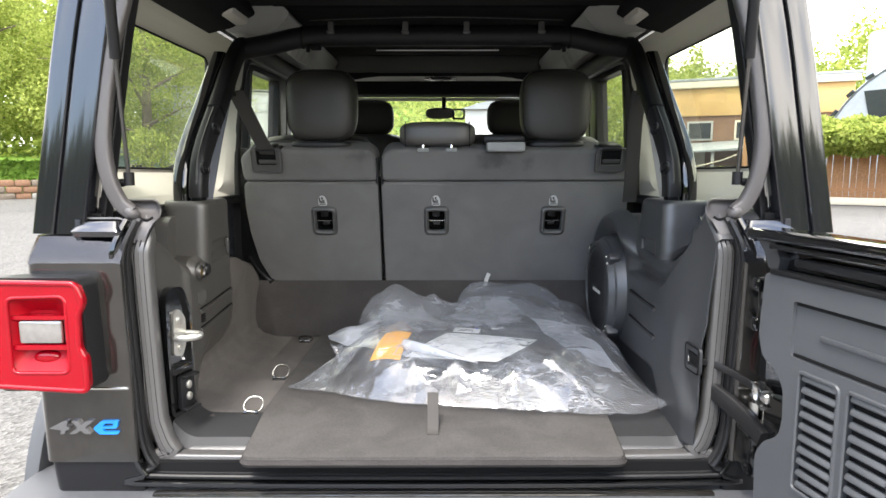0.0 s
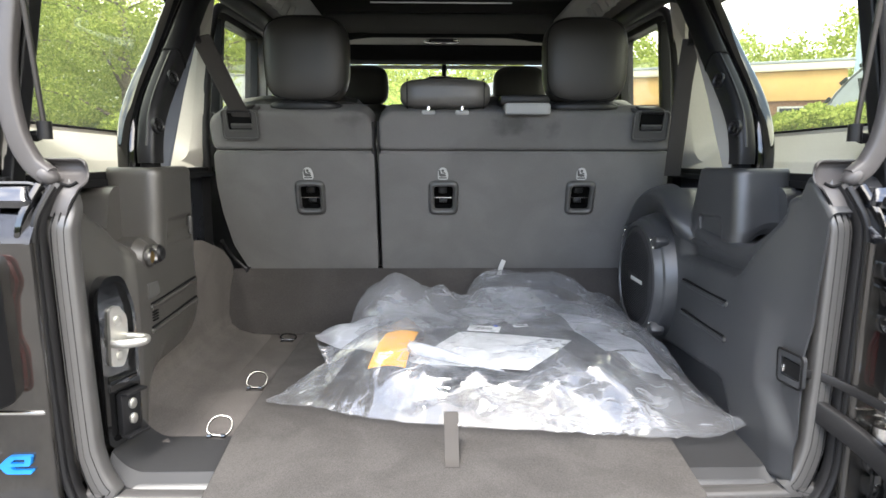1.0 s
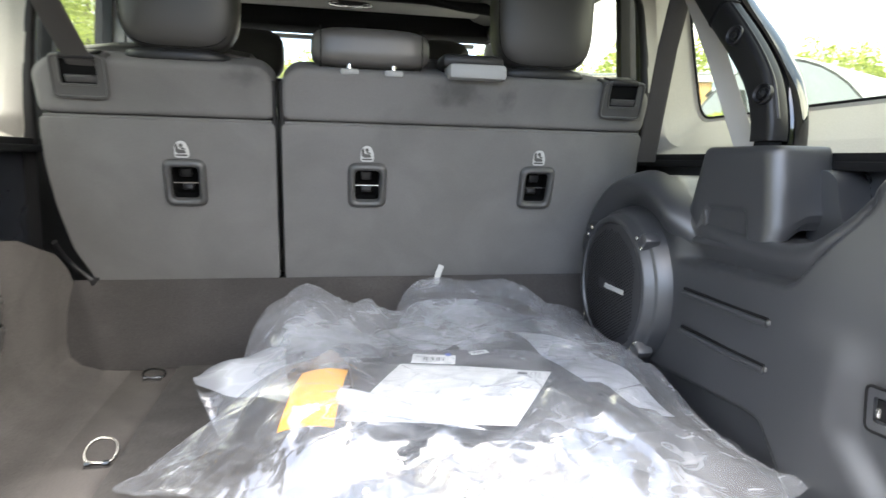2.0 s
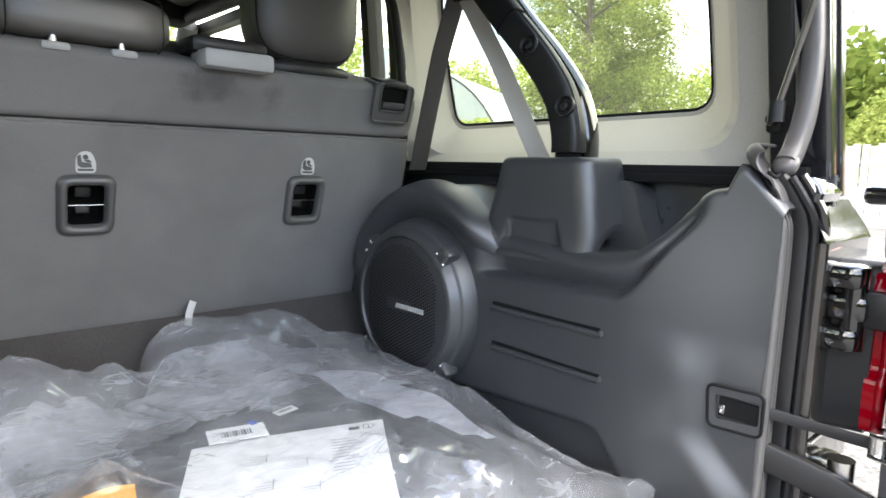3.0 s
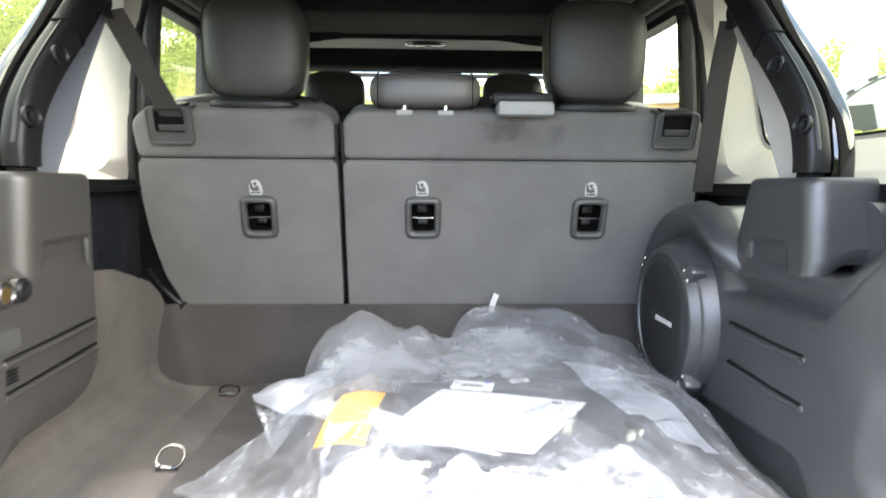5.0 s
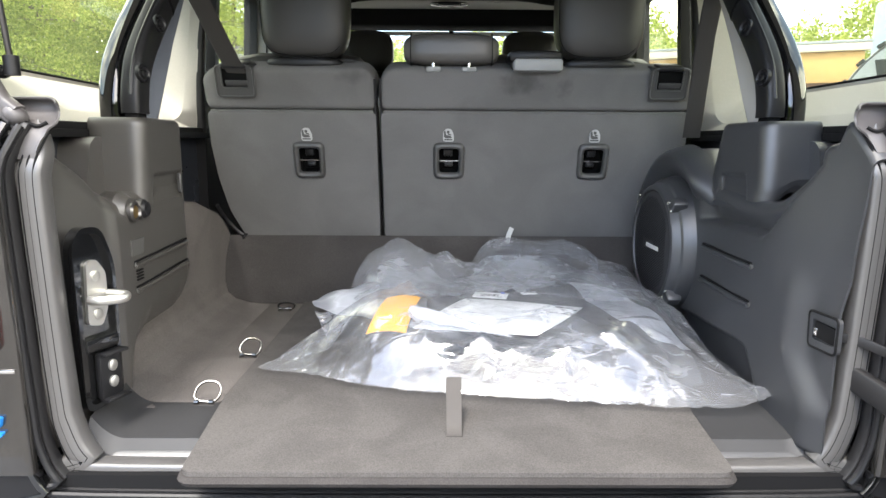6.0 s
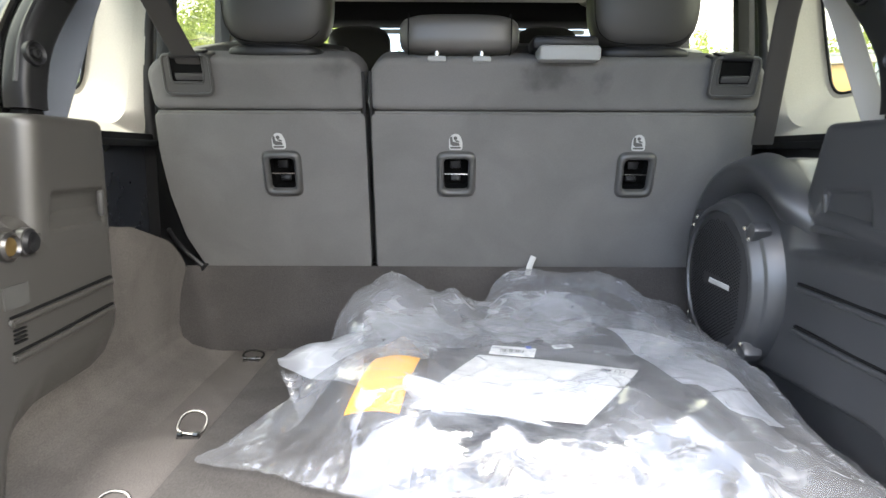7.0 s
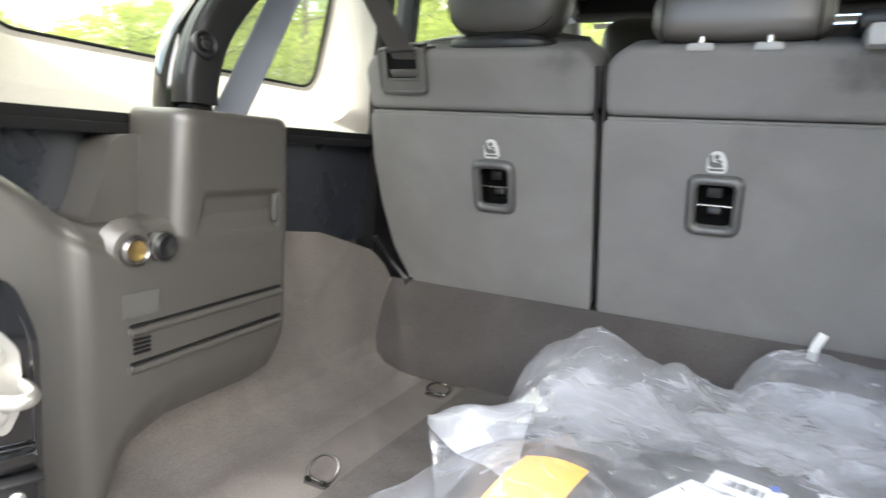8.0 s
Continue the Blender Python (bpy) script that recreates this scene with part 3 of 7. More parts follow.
# removable board over the middle of the floor
cargo_board = thing("cargo_board", (0, 1.8, 0.86), "flat grey carpeted cargo board over the floor", "cargo board")
board_line = rounded([(-0.425, 1.315), (0.425, 1.315), (0.452, 1.60), (0.452, 2.34), (-0.447, 2.34), (-0.452, 1.60)], 0.02)
part("panel", plate(board_line, [], lambda u, v, w: (u, v, w), 0.846, 0.868), BOARD, cargo_board)
part("bound_edge", tube([(u, v, 0.853) for u, v in board_line], 0.0085, 6, closed=True), RISER, cargo_board)
pull_strap = thing("pull_strap", (-0.002, 1.45, 0.868), "short grey webbing pull strap standing up from the cargo board", "strap")
part("loop", tube(smooth_path([(-0.003, 1.432, 0.869), (-0.003, 1.452, 0.874), (-0.003, 1.472, 0.895), (-0.003, 1.492, 0.925), (-0.003, 1.508, 0.943), (-0.003, 1.514, 0.936), (-0.003, 1.500, 0.912), (-0.003, 1.478, 0.876)], 5), 0, 12, flat=(0.014, 0.0016, (0, -0.6, 0.8))), STRAP, pull_strap)

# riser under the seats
part("riser", surface(24, 12, lambda u, v: Vector((-0.70 + 1.36 * u, 2.352 + 0.055 * v ** 1.3 - 0.006 * math.sin(math.pi * v), 0.862 + 0.20 * v)), 0.02), RISER, floor, "carpeted riser below the seat backs, darkened for shade")


# --- right-hand trim panel ---
def right_top(y):
    return lerp(y, [(1.40, 1.335), (1.43, 1.368), (1.462, 1.402), (1.470, 1.402), (1.473, 1.366), (1.500, 1.362), (1.523, 1.350), (1.545, 1.326), (1.565, 1.300), (1.60, 1.266), (1.64, 1.250), (1.70, 1.244), (1.80, 1.252), (1.914, 1.266), (1.95, 1.278), (1.985, 1.305), (2.03, 1.338), (2.06, 1.348), (2.14, 1.345), (2.22, 1.330), (2.28, 1.305), (2.36, 1.255), (2.42, 1.20)])


def smooth_top(y, fn, w=0.009):
    return sum(fn(y + k * w) for k in (-2, -1, 0, 1, 2)) / 5


def right_face(y, z):
    """How far out the inner face stands."""
    x = 0.598 + 0.012 * step(1.70, 1.95, y)
    hi = step(1.08, 1.16, z)
    fold = 1.500 - 0.075 * (1 - step(0.905, 1.015, z))
    x += 0.022 * (1 - hi) * (1 - step(fold - 0.040, fold + 0.030, y)) + 0.034 * hi * (1 - step(1.40, 1.62, y))
    cut = lerp(y, [(1.56, 0.85), (1.60, 0.893), (1.655, 0.960), (1.69, 0.964), (1.90, 0.948), (2.1, 0.935)])
    x += 0.030 * (1 - step(cut - 0.016, cut, z))
    x += 0.012 * step(1.15, 1.34, z)
    return x


def undercut(y, z, top):
    """The scooped band below the shelf: set back along its lower line, leaning out again towards the shelf."""
    low = sum(lerp(y + k * 0.008, [(1.49, 1.350), (1.524, 1.308), (1.549, 1.280), (1.584, 1.232), (1.607, 1.202), (1.632, 1.188), (1.70, 1.187), (1.95, 1.180)]) for k in (-1, 0, 1)) / 3
    on = step(1.500, 1.535, y) * (1 - step(1.90, 1.965, y))
    back = 0.036 * step(low - 0.008, low + 0.008, z) - 0.020 * min(1.0, max(0.0, (z - low) / max(0.03, top - 0.020 - low)))
    return on * back


def right_panel(u, v):
    y = 1.405 + 1.0 * v
    top = smooth_top(y, right_top, 0.003 if y < 1.52 else 0.009)
    r = 0.012 + 0.010 * step(1.485, 1.56, y) + 0.030 * step(1.93, 2.03, y)
    if u < 0.72:
        z = 0.842 + (top - r - 0.842) * u / 0.72
        return Vector((right_face(y, z) + undercut(y, z, top), y, z))
    x0 = right_face(y, top - r) + undercut(y, top - r, top)
    if u < 0.88:
        a = (u - 0.72) / 0.16 * math.pi / 2
        return Vector((x0 + r * (1 - math.cos(a)), y, top - r + r * math.sin(a)))
    return Vector((x0 + r + (0.785 - x0 - r) * (u - 0.88) / 0.12, y, top))


wall_right = thing("wall_right", (0.62, 1.9, 0.86), "moulded dark grey plastic cargo side trim with grooves", "wall trim", kind="structure")
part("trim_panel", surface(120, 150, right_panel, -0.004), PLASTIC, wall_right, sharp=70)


# a black strip above each rib draws the shade along its edge
for zz, ya in ((1.124, 1.652), (1.046, 1.650)):
    part("groove_shade", tube([(0.6010, 1.90, zz + 0.005), (0.5945, ya, zz + 0.005)], 0, 10, flat=(0.0032, 0.0026, (0, 0, 1))), MATTE, wall_right)
    part("rib", tube([(0.5985, 1.90, zz - 0.003), (0.5920, ya, zz - 0.003)], 0, 12, flat=(0.0050, 0.0050, (0, 0, 1), 0.8)), PLASTIC, wall_right)
    # paler box painted in for the glint at the rib's end
    part("rib_end_glint", box(0.5930, ya - 0.002, zz, 0.006, 0.007, 0.009, 0.002), STICKER, wall_right)


def inside_by(line, u, v):
    """How deep a point lies inside a convex outline; negative outside."""
    k, best, turn = len(line), 1e9, 0.0
    for i in range(k):
        a, b = line[i], line[(i + 1) % k]
        turn += a[0] * b[1] - a[1] * b[0]
    for i in range(k):
        a, b = Vector(line[i]), Vector(line[(i + 1) % k])
        e = (b - a).normalized()
        d = (e.x * (v - a.y) - e.y * (u - a.x)) * (1 if turn > 0 else -1)
        best = min(best, d)
    return best


def resampled(line, n):
    """The closed outline in n even steps."""
    p = [Vector(q) for q in line] + [Vector(line[0])]
    run = [0.0]
    for a, b in zip(p, p[1:]):
        run.append(run[-1] + (b - a).length)
    at_len = [run[-1] * i / n for i in range(n)]
    return list(zip(np.interp(at_len, run, [q.x for q in p]), np.interp(at_len, run, [q.y for q in p])))


def post_cap(profile, slant, dent, skirt):
    """The tapered cover from which the roll bar rises (right-hand shape): rows of height, inner face, rear and front; skirt lifts the lower rim away from the bay."""
    zs = sorted({*np.linspace(profile[0][0], 1.396, 44), 1.402, 1.407, 1.410, 1.411})
    rows, bm = [], bmesh.new()
    for z in zs:
        xi, ya, yb = (lerp(z, [(r[0], r[k]) for r in profile]) for k in (1, 2, 3))
        g = 0.0 if z <= 1.396 else 0.012 * (1 - math.sqrt(max(0.0, 1 - ((z - 1.396) / 0.0155) ** 2)))
        line = resampled(rounded([(xi + g, ya + g), (0.760, ya + g), (0.775, yb - g), (xi + slant + g, yb - g)], 0.032, 6), 150)
        row = []
        for x, y in line:
            w = step(-0.004, 0.005, inside_by(dent, y, z)) if x < xi + slant + 0.006 else 0.0
            lift = skirt * step(xi + 0.012, xi + 0.075, x) * (1 - step(profile[0][0], profile[0][0] + 0.10, z))
            row.append(bm.verts.new((x + 0.009 * w, y, z + lift)))
        rows.append(row)
    for a, b in zip(rows, rows[1:]):
        for j in range(len(a)):
            bm.faces.new((a[j], a[(j + 1) % len(a)], b[(j + 1) % len(b)], b[j]))
    bm.faces.new(rows[-1])
    return bm


RIGHT_CAP = [(1.222, 0.620, 1.714, 1.936), (1.240, 0.624, 1.706, 1.950), (1.270, 0.628, 1.703, 1.967), (1.30, 0.629, 1.706, 1.961), (1.345, 0.630, 1.712, 1.948), (1.396, 0.632, 1.721, 1.934)]
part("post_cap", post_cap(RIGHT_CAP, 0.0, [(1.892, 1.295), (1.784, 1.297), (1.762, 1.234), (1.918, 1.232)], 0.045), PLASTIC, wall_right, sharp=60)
part("pocket_fin", plate(rounded([(1.735, 1.235), (1.735, 1.372), (1.700, 1.370), (1.680, 1.355), (1.672, 1.320), (1.660, 1.285), (1.645, 1.255), (1.645, 1.235)], 0.010), [], lambda u, v, w: (w, u, v), 0.722, 0.785), PLASTIC, wall_right)
# lip of the dent, coloured paler than the cap for its highlight
part("lit_dent_lip", box(0.6345, 1.899, 1.266, 0.010, 0.012, 0.046, 0.004, m=pose(0, 0, 0, 0, -6, 0)), BEZEL, wall_right)

# belt-line gasket and the tub's inner walls
wall_left = thing("wall_left", (-0.65, 1.8, 0.86), "moulded dark grey plastic cargo side trim with power outlet", "wall trim", kind="structure")


# --- left-hand trim panel ---
def left_top(y):
    return lerp(y, [(1.40, 1.398), (1.46, 1.37), (1.51, 1.335), (1.555, 1.305), (1.585, 1.272), (1.62, 1.255), (1.66, 1.25), (1.72, 1.255), (1.80, 1.29), (2.03, 1.29)])


def left_panel(u, v):
    y = 1.405 + 0.605 * v
    top = smooth_top(y, left_top)
    low = lerp(y, [(1.40, 0.842), (1.585, 0.845), (1.605, 0.872), (1.625, 0.915), (1.66, 0.948), (1.72, 0.968), (1.90, 0.962), (1.95, 0.972), (1.985, 1.0), (2.005, 1.04), (2.01, 1.06)])
    r = 0.03
    x = -0.632 - 0.022 * step(1.62, 2.0, y) - 0.045 * step(1.950, 2.012, y) ** 2 - 0.030 * (1 - step(1.40, 1.60, y)) - 0.010 * (1 - step(1.580, 1.598, y))
    if u < 0.08:
        k = u / 0.08
        return Vector((x - 0.05 * (1 - k) ** 2 - 0.020 * step(1.60, 1.66, y), y, low + 0.012 * k))
    if u < 0.74:
        z = low + 0.012 + (top - r - low - 0.012) * (u - 0.08) / 0.66
        toe = 0.026 * max(0.0, 1 - (z - low) / 0.062) ** 1.4 * step(1.60, 1.66, y)
        return Vector((x - toe - 0.010 * step(1.15, 1.34, z), y, z))
    x -= 0.010
    if u < 0.90:
        a = (u - 0.74) / 0.16 * math.pi / 2
        return Vector((x - r * (1 - math.cos(a)), y, top - r + r * math.sin(a)))
    return Vector((x - r + (-0.785 - x + r) * (u - 0.90) / 0.10, y, top))


part("trim_panel", surface(60, 70, left_panel, 0.004), PLASTIC_LEFT_LIT, wall_left, sharp=70)
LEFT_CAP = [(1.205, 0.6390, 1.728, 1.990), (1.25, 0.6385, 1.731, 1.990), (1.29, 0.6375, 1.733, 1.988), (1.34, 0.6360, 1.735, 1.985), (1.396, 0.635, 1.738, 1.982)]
part("post_cap", side_of(post_cap(LEFT_CAP, 0.018, [(1.952, 1.291), (1.785, 1.291), (1.772, 1.237), (1.948, 1.233)], 0.0), -1), PLASTIC_LEFT_LIT, wall_left, sharp=60)
# ribs again, each with its edge shade laid on as a black strip
for zz in (1.121, 1.070):
    part("groove_shade", tube([(-0.6525, 1.955, zz + 0.006), (-0.6325, 1.650, zz + 0.006)], 0, 10, flat=(0.0030, 0.0022, (0, 0, 1))), MATTE, wall_left)
    part("rib", tube([(-0.6500, 1.955, zz - 0.002), (-0.6300, 1.650, zz - 0.002)], 0, 12, flat=(0.0050, 0.0052, (0, 0, 1), 0.8)), PLASTIC_LEFT_LIT, wall_left)
    # paler boxes stand for the glints at both rib ends
    for ye, xe in ((1.650, -0.6305), (1.955, -0.6505)):
        part("rib_end_glint", box(xe, ye, zz, 0.006, 0.007, 0.009, 0.002), STICKER, wall_left)
part("pocket_fin", side_of(plate(rounded([(1.745, 1.235), (1.745, 1.372), (1.710, 1.370), (1.690, 1.355), (1.682, 1.320), (1.670, 1.285), (1.655, 1.255), (1.655, 1.235)], 0.010), [], lambda u, v, w: (w, u, v), 0.722, 0.785), -1), PLASTIC_LEFT_LIT, wall_left)
# lip of the left dent, with its highlight put into the colour
part("lit_dent_lip", box(-0.6500, 1.938, 1.264, 0.010, 0.012, 0.046, 0.004), BEZEL, wall_left)
part("sticker", box(-0.6315, 1.667, 1.155, 0.002, 0.052, 0.032), STICKER, wall_left, "worn grey printed sticker")
for k in range(4):
    part("vent_slat", box(-0.6305, 1.667, 1.090 + k * 0.006, 0.004, 0.024, 0.0025), MATTE, wall_left)

# twelve-volt socket with its cap swung aside
power_outlet = thing("power_outlet", (-0.632, 1.66, 1.226), "round power socket with brass barrel and open cap", "power outlet")
turned = Matrix.Translation((-0.640, 1.659, 1.226)) @ pose(0, 0, 0, 0, 90, 0)
part("boss", lathe([(0.0, -0.02), (0.040, -0.014), (0.033, -0.004), (0.027, 0.005), (0.022, 0.006), (0.0, 0.006)], turned), PLASTIC_LEFT_LIT, power_outlet)
part("bezel", lathe([(0.0, 0.0), (0.0205, 0.0), (0.0205, 0.013), (0.0165, 0.017), (0.0135, 0.012), (0.0, 0.009)], turned), DARKSTEEL, power_outlet)
part("socket", lathe([(0.0, 0.0095), (0.0130, 0.0095), (0.0130, 0.0130), (0.0095, 0.0120), (0.0, 0.0110)], turned), BRASS, power_outlet)
part("cap", lathe([(0.0, -0.01), (0.018, -0.008), (0.020, 0.012), (0.014, 0.020), (0.0, 0.016)], Matrix.Translation((-0.642, 1.702, 1.227)) @ pose(0, 0, 0, 0, 90, 0)), SATIN, power_outlet)
part("cap_rim", lathe([(0.0135, 0.016), (0.0205, 0.0135), (0.0215, 0.004), (0.0195, 0.002), (0.0185, 0.011), (0.0135, 0.013)], Matrix.Translation((-0.642, 1.702, 1.227)) @ pose(0, 0, 0, 0, 90, 0)), DARKSTEEL, power_outlet)

# latch striker on the left pillar
latch_striker = thing("door_striker", (-0.63, 1.48, 1.06), "silver tailgate striker bolted in a gloss black recess", "striker")
TILT_S = Matrix.Translation((-0.629, 1.488, 1.067)) @ pose(0, 0, 0, 0, 0, 69) @ Matrix.Diagonal((0.78, 0.80, 0.96, 1))
rim_line = rounded([(-0.052, -0.175), (0.048, -0.165), (0.050, 0.09), (0.020, 0.160), (-0.034, 0.160), (-0.054, 0.13)], 0.025)
in_line = rounded([(-0.042, -0.165), (0.040, -0.155), (0.042, 0.085), (0.016, 0.148), (-0.030, 0.148), (-0.044, 0.122)], 0.022)


def on_recess(bm):
    return moved(bm, TILT_S)


part("recess_rim", on_recess(plate(rim_line, [in_line], lambda u, v, w: (u, w, v), -0.016, 0.01)), GLOSS, latch_striker)
part("recess_back", on_recess(plate(in_line, [], lambda u, v, w: (u, w, v), -0.004, 0.008)), GLOSS, latch_striker)
part("striker_plate", on_recess(plate(rounded([(-0.026, -0.055), (0.010, -0.062), (0.028, -0.030), (0.028, 0.035), (0.005, 0.062), (-0.020, 0.058)], 0.010), [], lambda u, v, w: (u, w, v + 0.040), -0.012, -0.004)), ZINC, latch_striker)
part("striker_bar", on_recess(tube(smooth_path([(-0.020, -0.012, 0.030), (-0.012, -0.040, 0.030), (0.015, -0.068, 0.032), (0.034, -0.060, 0.034), (0.030, -0.012, 0.034)], 5), 0.0085, 10)), ZINC, latch_striker)
for dz in (0.072, 0.002):
    part("screw", on_recess(lathe([(0, 0), (0.010, 0), (0.010, 0.004), (0.006, 0.006), (0, 0.006)], Matrix.Translation((0, -0.012, dz)) @ pose(0, 0, 0, 90, 0, 0), 14)), ZINC, latch_striker)
part("crossbar", on_recess(box(0, -0.012, -0.052, 0.086, 0.02, 0.026, 0.006)), GLOSS, latch_striker)
part("bracket", on_recess(box(0.012, -0.014, -0.115, 0.056, 0.018, 0.085, 0.004)), SATIN, latch_striker)
for dz, dx in ((-0.097, 0.014), (-0.128, 0.014)):
    part("bolt", on_recess(lathe([(0, 0), (0.011, 0), (0.011, 0.006), (0.007, 0.009), (0, 0.009)], Matrix.Translation((dx, -0.022, dz)) @ pose(0, 0, 0, 90, 0, 0), 14)), ZINC, latch_striker)
for dz in (-0.072, -0.158):
    part("flange", on_recess(box(0.016, -0.026, dz, 0.062, 0.030, 0.006, 0.002)), SATIN, latch_striker)

# check strap outlet on the right pillar
part("strap_bezel", plate(rounded([(1.397, 1.087), (1.476, 1.084), (1.472, 1.022), (1.397, 1.026)], 0.010), [rounded([(1.402, 1.074), (1.464, 1.072), (1.461, 1.036), (1.402, 1.040)], 0.006)], lambda u, v, w: (0.6142 + w, u, v), -0.003, 0.006), PLASTIC, wall_right)
part("bezel_groove", tube([(0.6114, u, v) for u, v in rounded([(1.397, 1.087), (1.476, 1.084), (1.472, 1.022), (1.397, 1.026)], 0.010)], 0.0022, 6, closed=True), MATTE, wall_right)
part("strap_pin", box(0.6110, 1.452, 1.052, 0.006, 0.008, 0.014, 0.002), CHROME, wall_right)
# flat black box in place of the shaded opening
part("strap_hole_shade", box(0.6144, 1.430, 1.055, 0.004, 0.056, 0.028), MATTE, wall_right)

# --- tub inner sides, belt-line gasket, hardtop inner shell with windows ---
WINDOW = rounded([(1.628, 1.506), (2.322, 1.497), (2.336, 1.63), (2.343, 1.785), (2.328, 1.893), (1.662, 1.893), (1.638, 1.70)], 0.045, 6)
WINDOW_OUT = rounded([(1.610, 1.490), (2.340, 1.481), (2.354, 1.63), (2.361, 1.785), (2.344, 1.909), (1.646, 1.909), (1.620, 1.70)], 0.05, 6)


def glass_x(z):
    """The quarter glass stands well outside the inner shell and leans in."""
    return 0.885 - 0.155 * (z - 1.50)


def inner_shell():
    """The moulded hardtop side: from the belt line out and up over a pressed bead to the glass."""
    rim = rounded([(1.440, 1.394), (2.392, 1.394), (2.378, 1.50), (2.372, 1.60), (2.382, 1.71), (2.405, 1.83), (2.430, 1.945), (1.475, 1.945), (1.450, 1.70)], 0.02, 6)
    bead = rounded([(1.535, 1.428), (2.350, 1.420), (2.364, 1.63), (2.370, 1.80), (2.352, 1.930), (1.585, 1.930), (1.555, 1.70)], 0.085, 6)
    step_in = rounded([(1.556, 1.440), (2.346, 1.432), (2.360, 1.63), (2.366, 1.795), (2.348, 1.922), (1.602, 1.922), (1.574, 1.70)], 0.080, 6)
    edge = rounded([(1.616, 1.494), (2.330, 1.485), (2.345, 1.63), (2.352, 1.788), (2.336, 1.901), (1.652, 1.901), (1.627, 1.70)], 0.050, 6)
    bm, rows = bmesh.new(), []
    for line, f in ((rim, 0.0), (rim, 0.02), (bead, 0.22), (bead, 0.25), (step_in, 0.36), (step_in, 0.39), (edge, 0.90), (edge, 0.95), (WINDOW, 1.0)):
        row = []
        for y, z in resampled(line, 140):
            near = 0.772 - 0.10 * (z - 1.40)
            row.append(bm.verts.new((near + (glass_x(z) - near) * f, y, z)))
        rows.append(row)
    for a, b in zip(rows, rows[1:]):
        for j in range(140):
            if (a[j].co - b[j].co).length > 1e-6:
                bm.faces.new((a[j], a[(j + 1) % 140], b[(j + 1) % 140], b[j]))
    return bm


def shell_x(z):
    return 0.768 - 0.06 * (z - 1.40)


for s, nm, num in ((1, "right", 1), (-1, "left", 2)):
    host = wall_right if s > 0 else wall_left
    part("tub_side", side_of(box(0.792, 1.95, 1.27, 0.012, 1.12, 0.24), s), TUB, host, "dark blue grey painted tub side")
    part("gasket", side_of(join(box(0.775, 1.93, 1.391, 0.040, 1.02, 0.020, 0.003), box(0.752, 1.93, 1.378, 0.006, 1.02, 0.016, 0.002)), s), MATTE, host)
    shell = thing("hardtop_side", (s * 0.77, 1.9, 1.39), "pale moulded inner side of the hardtop", "hardtop side", kind="structure")
    part("inner_shell", side_of(inner_shell(), s), LINER, shell, sharp=60)
    part("edge_flange", side_of(tube([(shell_x(z) - 0.003, 1.452 + 0.10 * max(0, z - 1.70), z) for z in np.linspace(1.40, 1.96, 12)], 0.012, 8), s), LINER, shell)
    part("outer_skin", side_of(plate(rounded([(1.585, 1.37), (2.42, 1.37), (2.42, 1.96), (1.605, 1.96)], 0.01), [WINDOW_OUT], lambda u, v, w: (glass_x(v) + 0.010 + w, u, v), 0.0, 0.008), s), GLOSS, shell)
    part("window_gasket", side_of(tube([(glass_x(v) + 0.001, u, v) for u, v in WINDOW], 0.0034, 8, closed=True), s), MATTE, shell)
    win = side_of(plate(WINDOW, [], lambda u, v, w: (glass_x(v) + 0.003 + w, u, v), 0.0, 0.004), s)
    glass = solo("window_%d" % num, win, GLASS, "clear fixed rear quarter window", "window", kind="structure")
    glass.visible_shadow = False
    part("door_seal", side_of(tube(smooth_path([(0.764, 2.408, 1.38), (0.760, 2.394, 1.48), (0.752, 2.388, 1.60), (0.744, 2.398, 1.72), (0.736, 2.424, 1.83), (0.728, 2.49, 1.912), (0.72, 2.7, 1.925), (0.72, 3.1, 1.93)], 6), 0.015, 10), s), RUBBER, shell)
    # rear door: frame with two panes
    door = thing("door_%d" % num, (s * 0.77, 2.7, 1.2), "black rear side door with divided window", "car door", kind="structure")
    lines = [(2.412, 0.9), (3.10, 0.9), (3.10, 1.935), (2.52, 1.93), (2.44, 1.86), (2.410, 1.62)]
    light_a = rounded([(2.440, 1.575), (2.528, 1.575), (2.538, 1.888), (2.482, 1.882), (2.452, 1.80)], 0.012)
    light_b = rounded([(2.560, 1.575), (2.99, 1.59), (2.985, 1.90), (2.570, 1.890)], 0.02)
    part("door_shell", side_of(plate(rounded(lines, 0.03), [light_a, light_b], lambda u, v, w: (0.760 - 0.06 * max(0, v - 1.5) + w, u, v), 0.0, 0.05), s), SATIN, door)
    for lt in (light_a, light_b):
        gp = part("pane", side_of(plate(lt, [], lambda u, v, w: (0.785 - 0.06 * max(0, v - 1.5) + w, u, v), 0.0, 0.004), s), GLASS, door)
        gp.visible_shadow = False
    front_door = thing("front_door", (s * 0.77, 3.5, 1.2), "black front side door with window", "car door", kind="structure")
    lt = rounded([(3.20, 1.58), (3.98, 1.58), (3.72, 1.90), (3.22, 1.90)], 0.02)
    part("door_shell", side_of(plate([(3.12, 0.9), (4.2, 0.9), (4.1, 1.56), (3.78, 1.935), (3.12, 1.935)], [lt], lambda u, v, w: (0.760 - 0.06 * max(0, v - 1.5) + w, u, v), 0.0, 0.05), s), SATIN, front_door)
    gp = part("pane", side_of(plate(lt, [], lambda u, v, w: (0.785 - 0.06 * max(0, v - 1.5) + w, u, v), 0.0, 0.004), s), GLASS, front_door)
    gp.visible_shadow = False

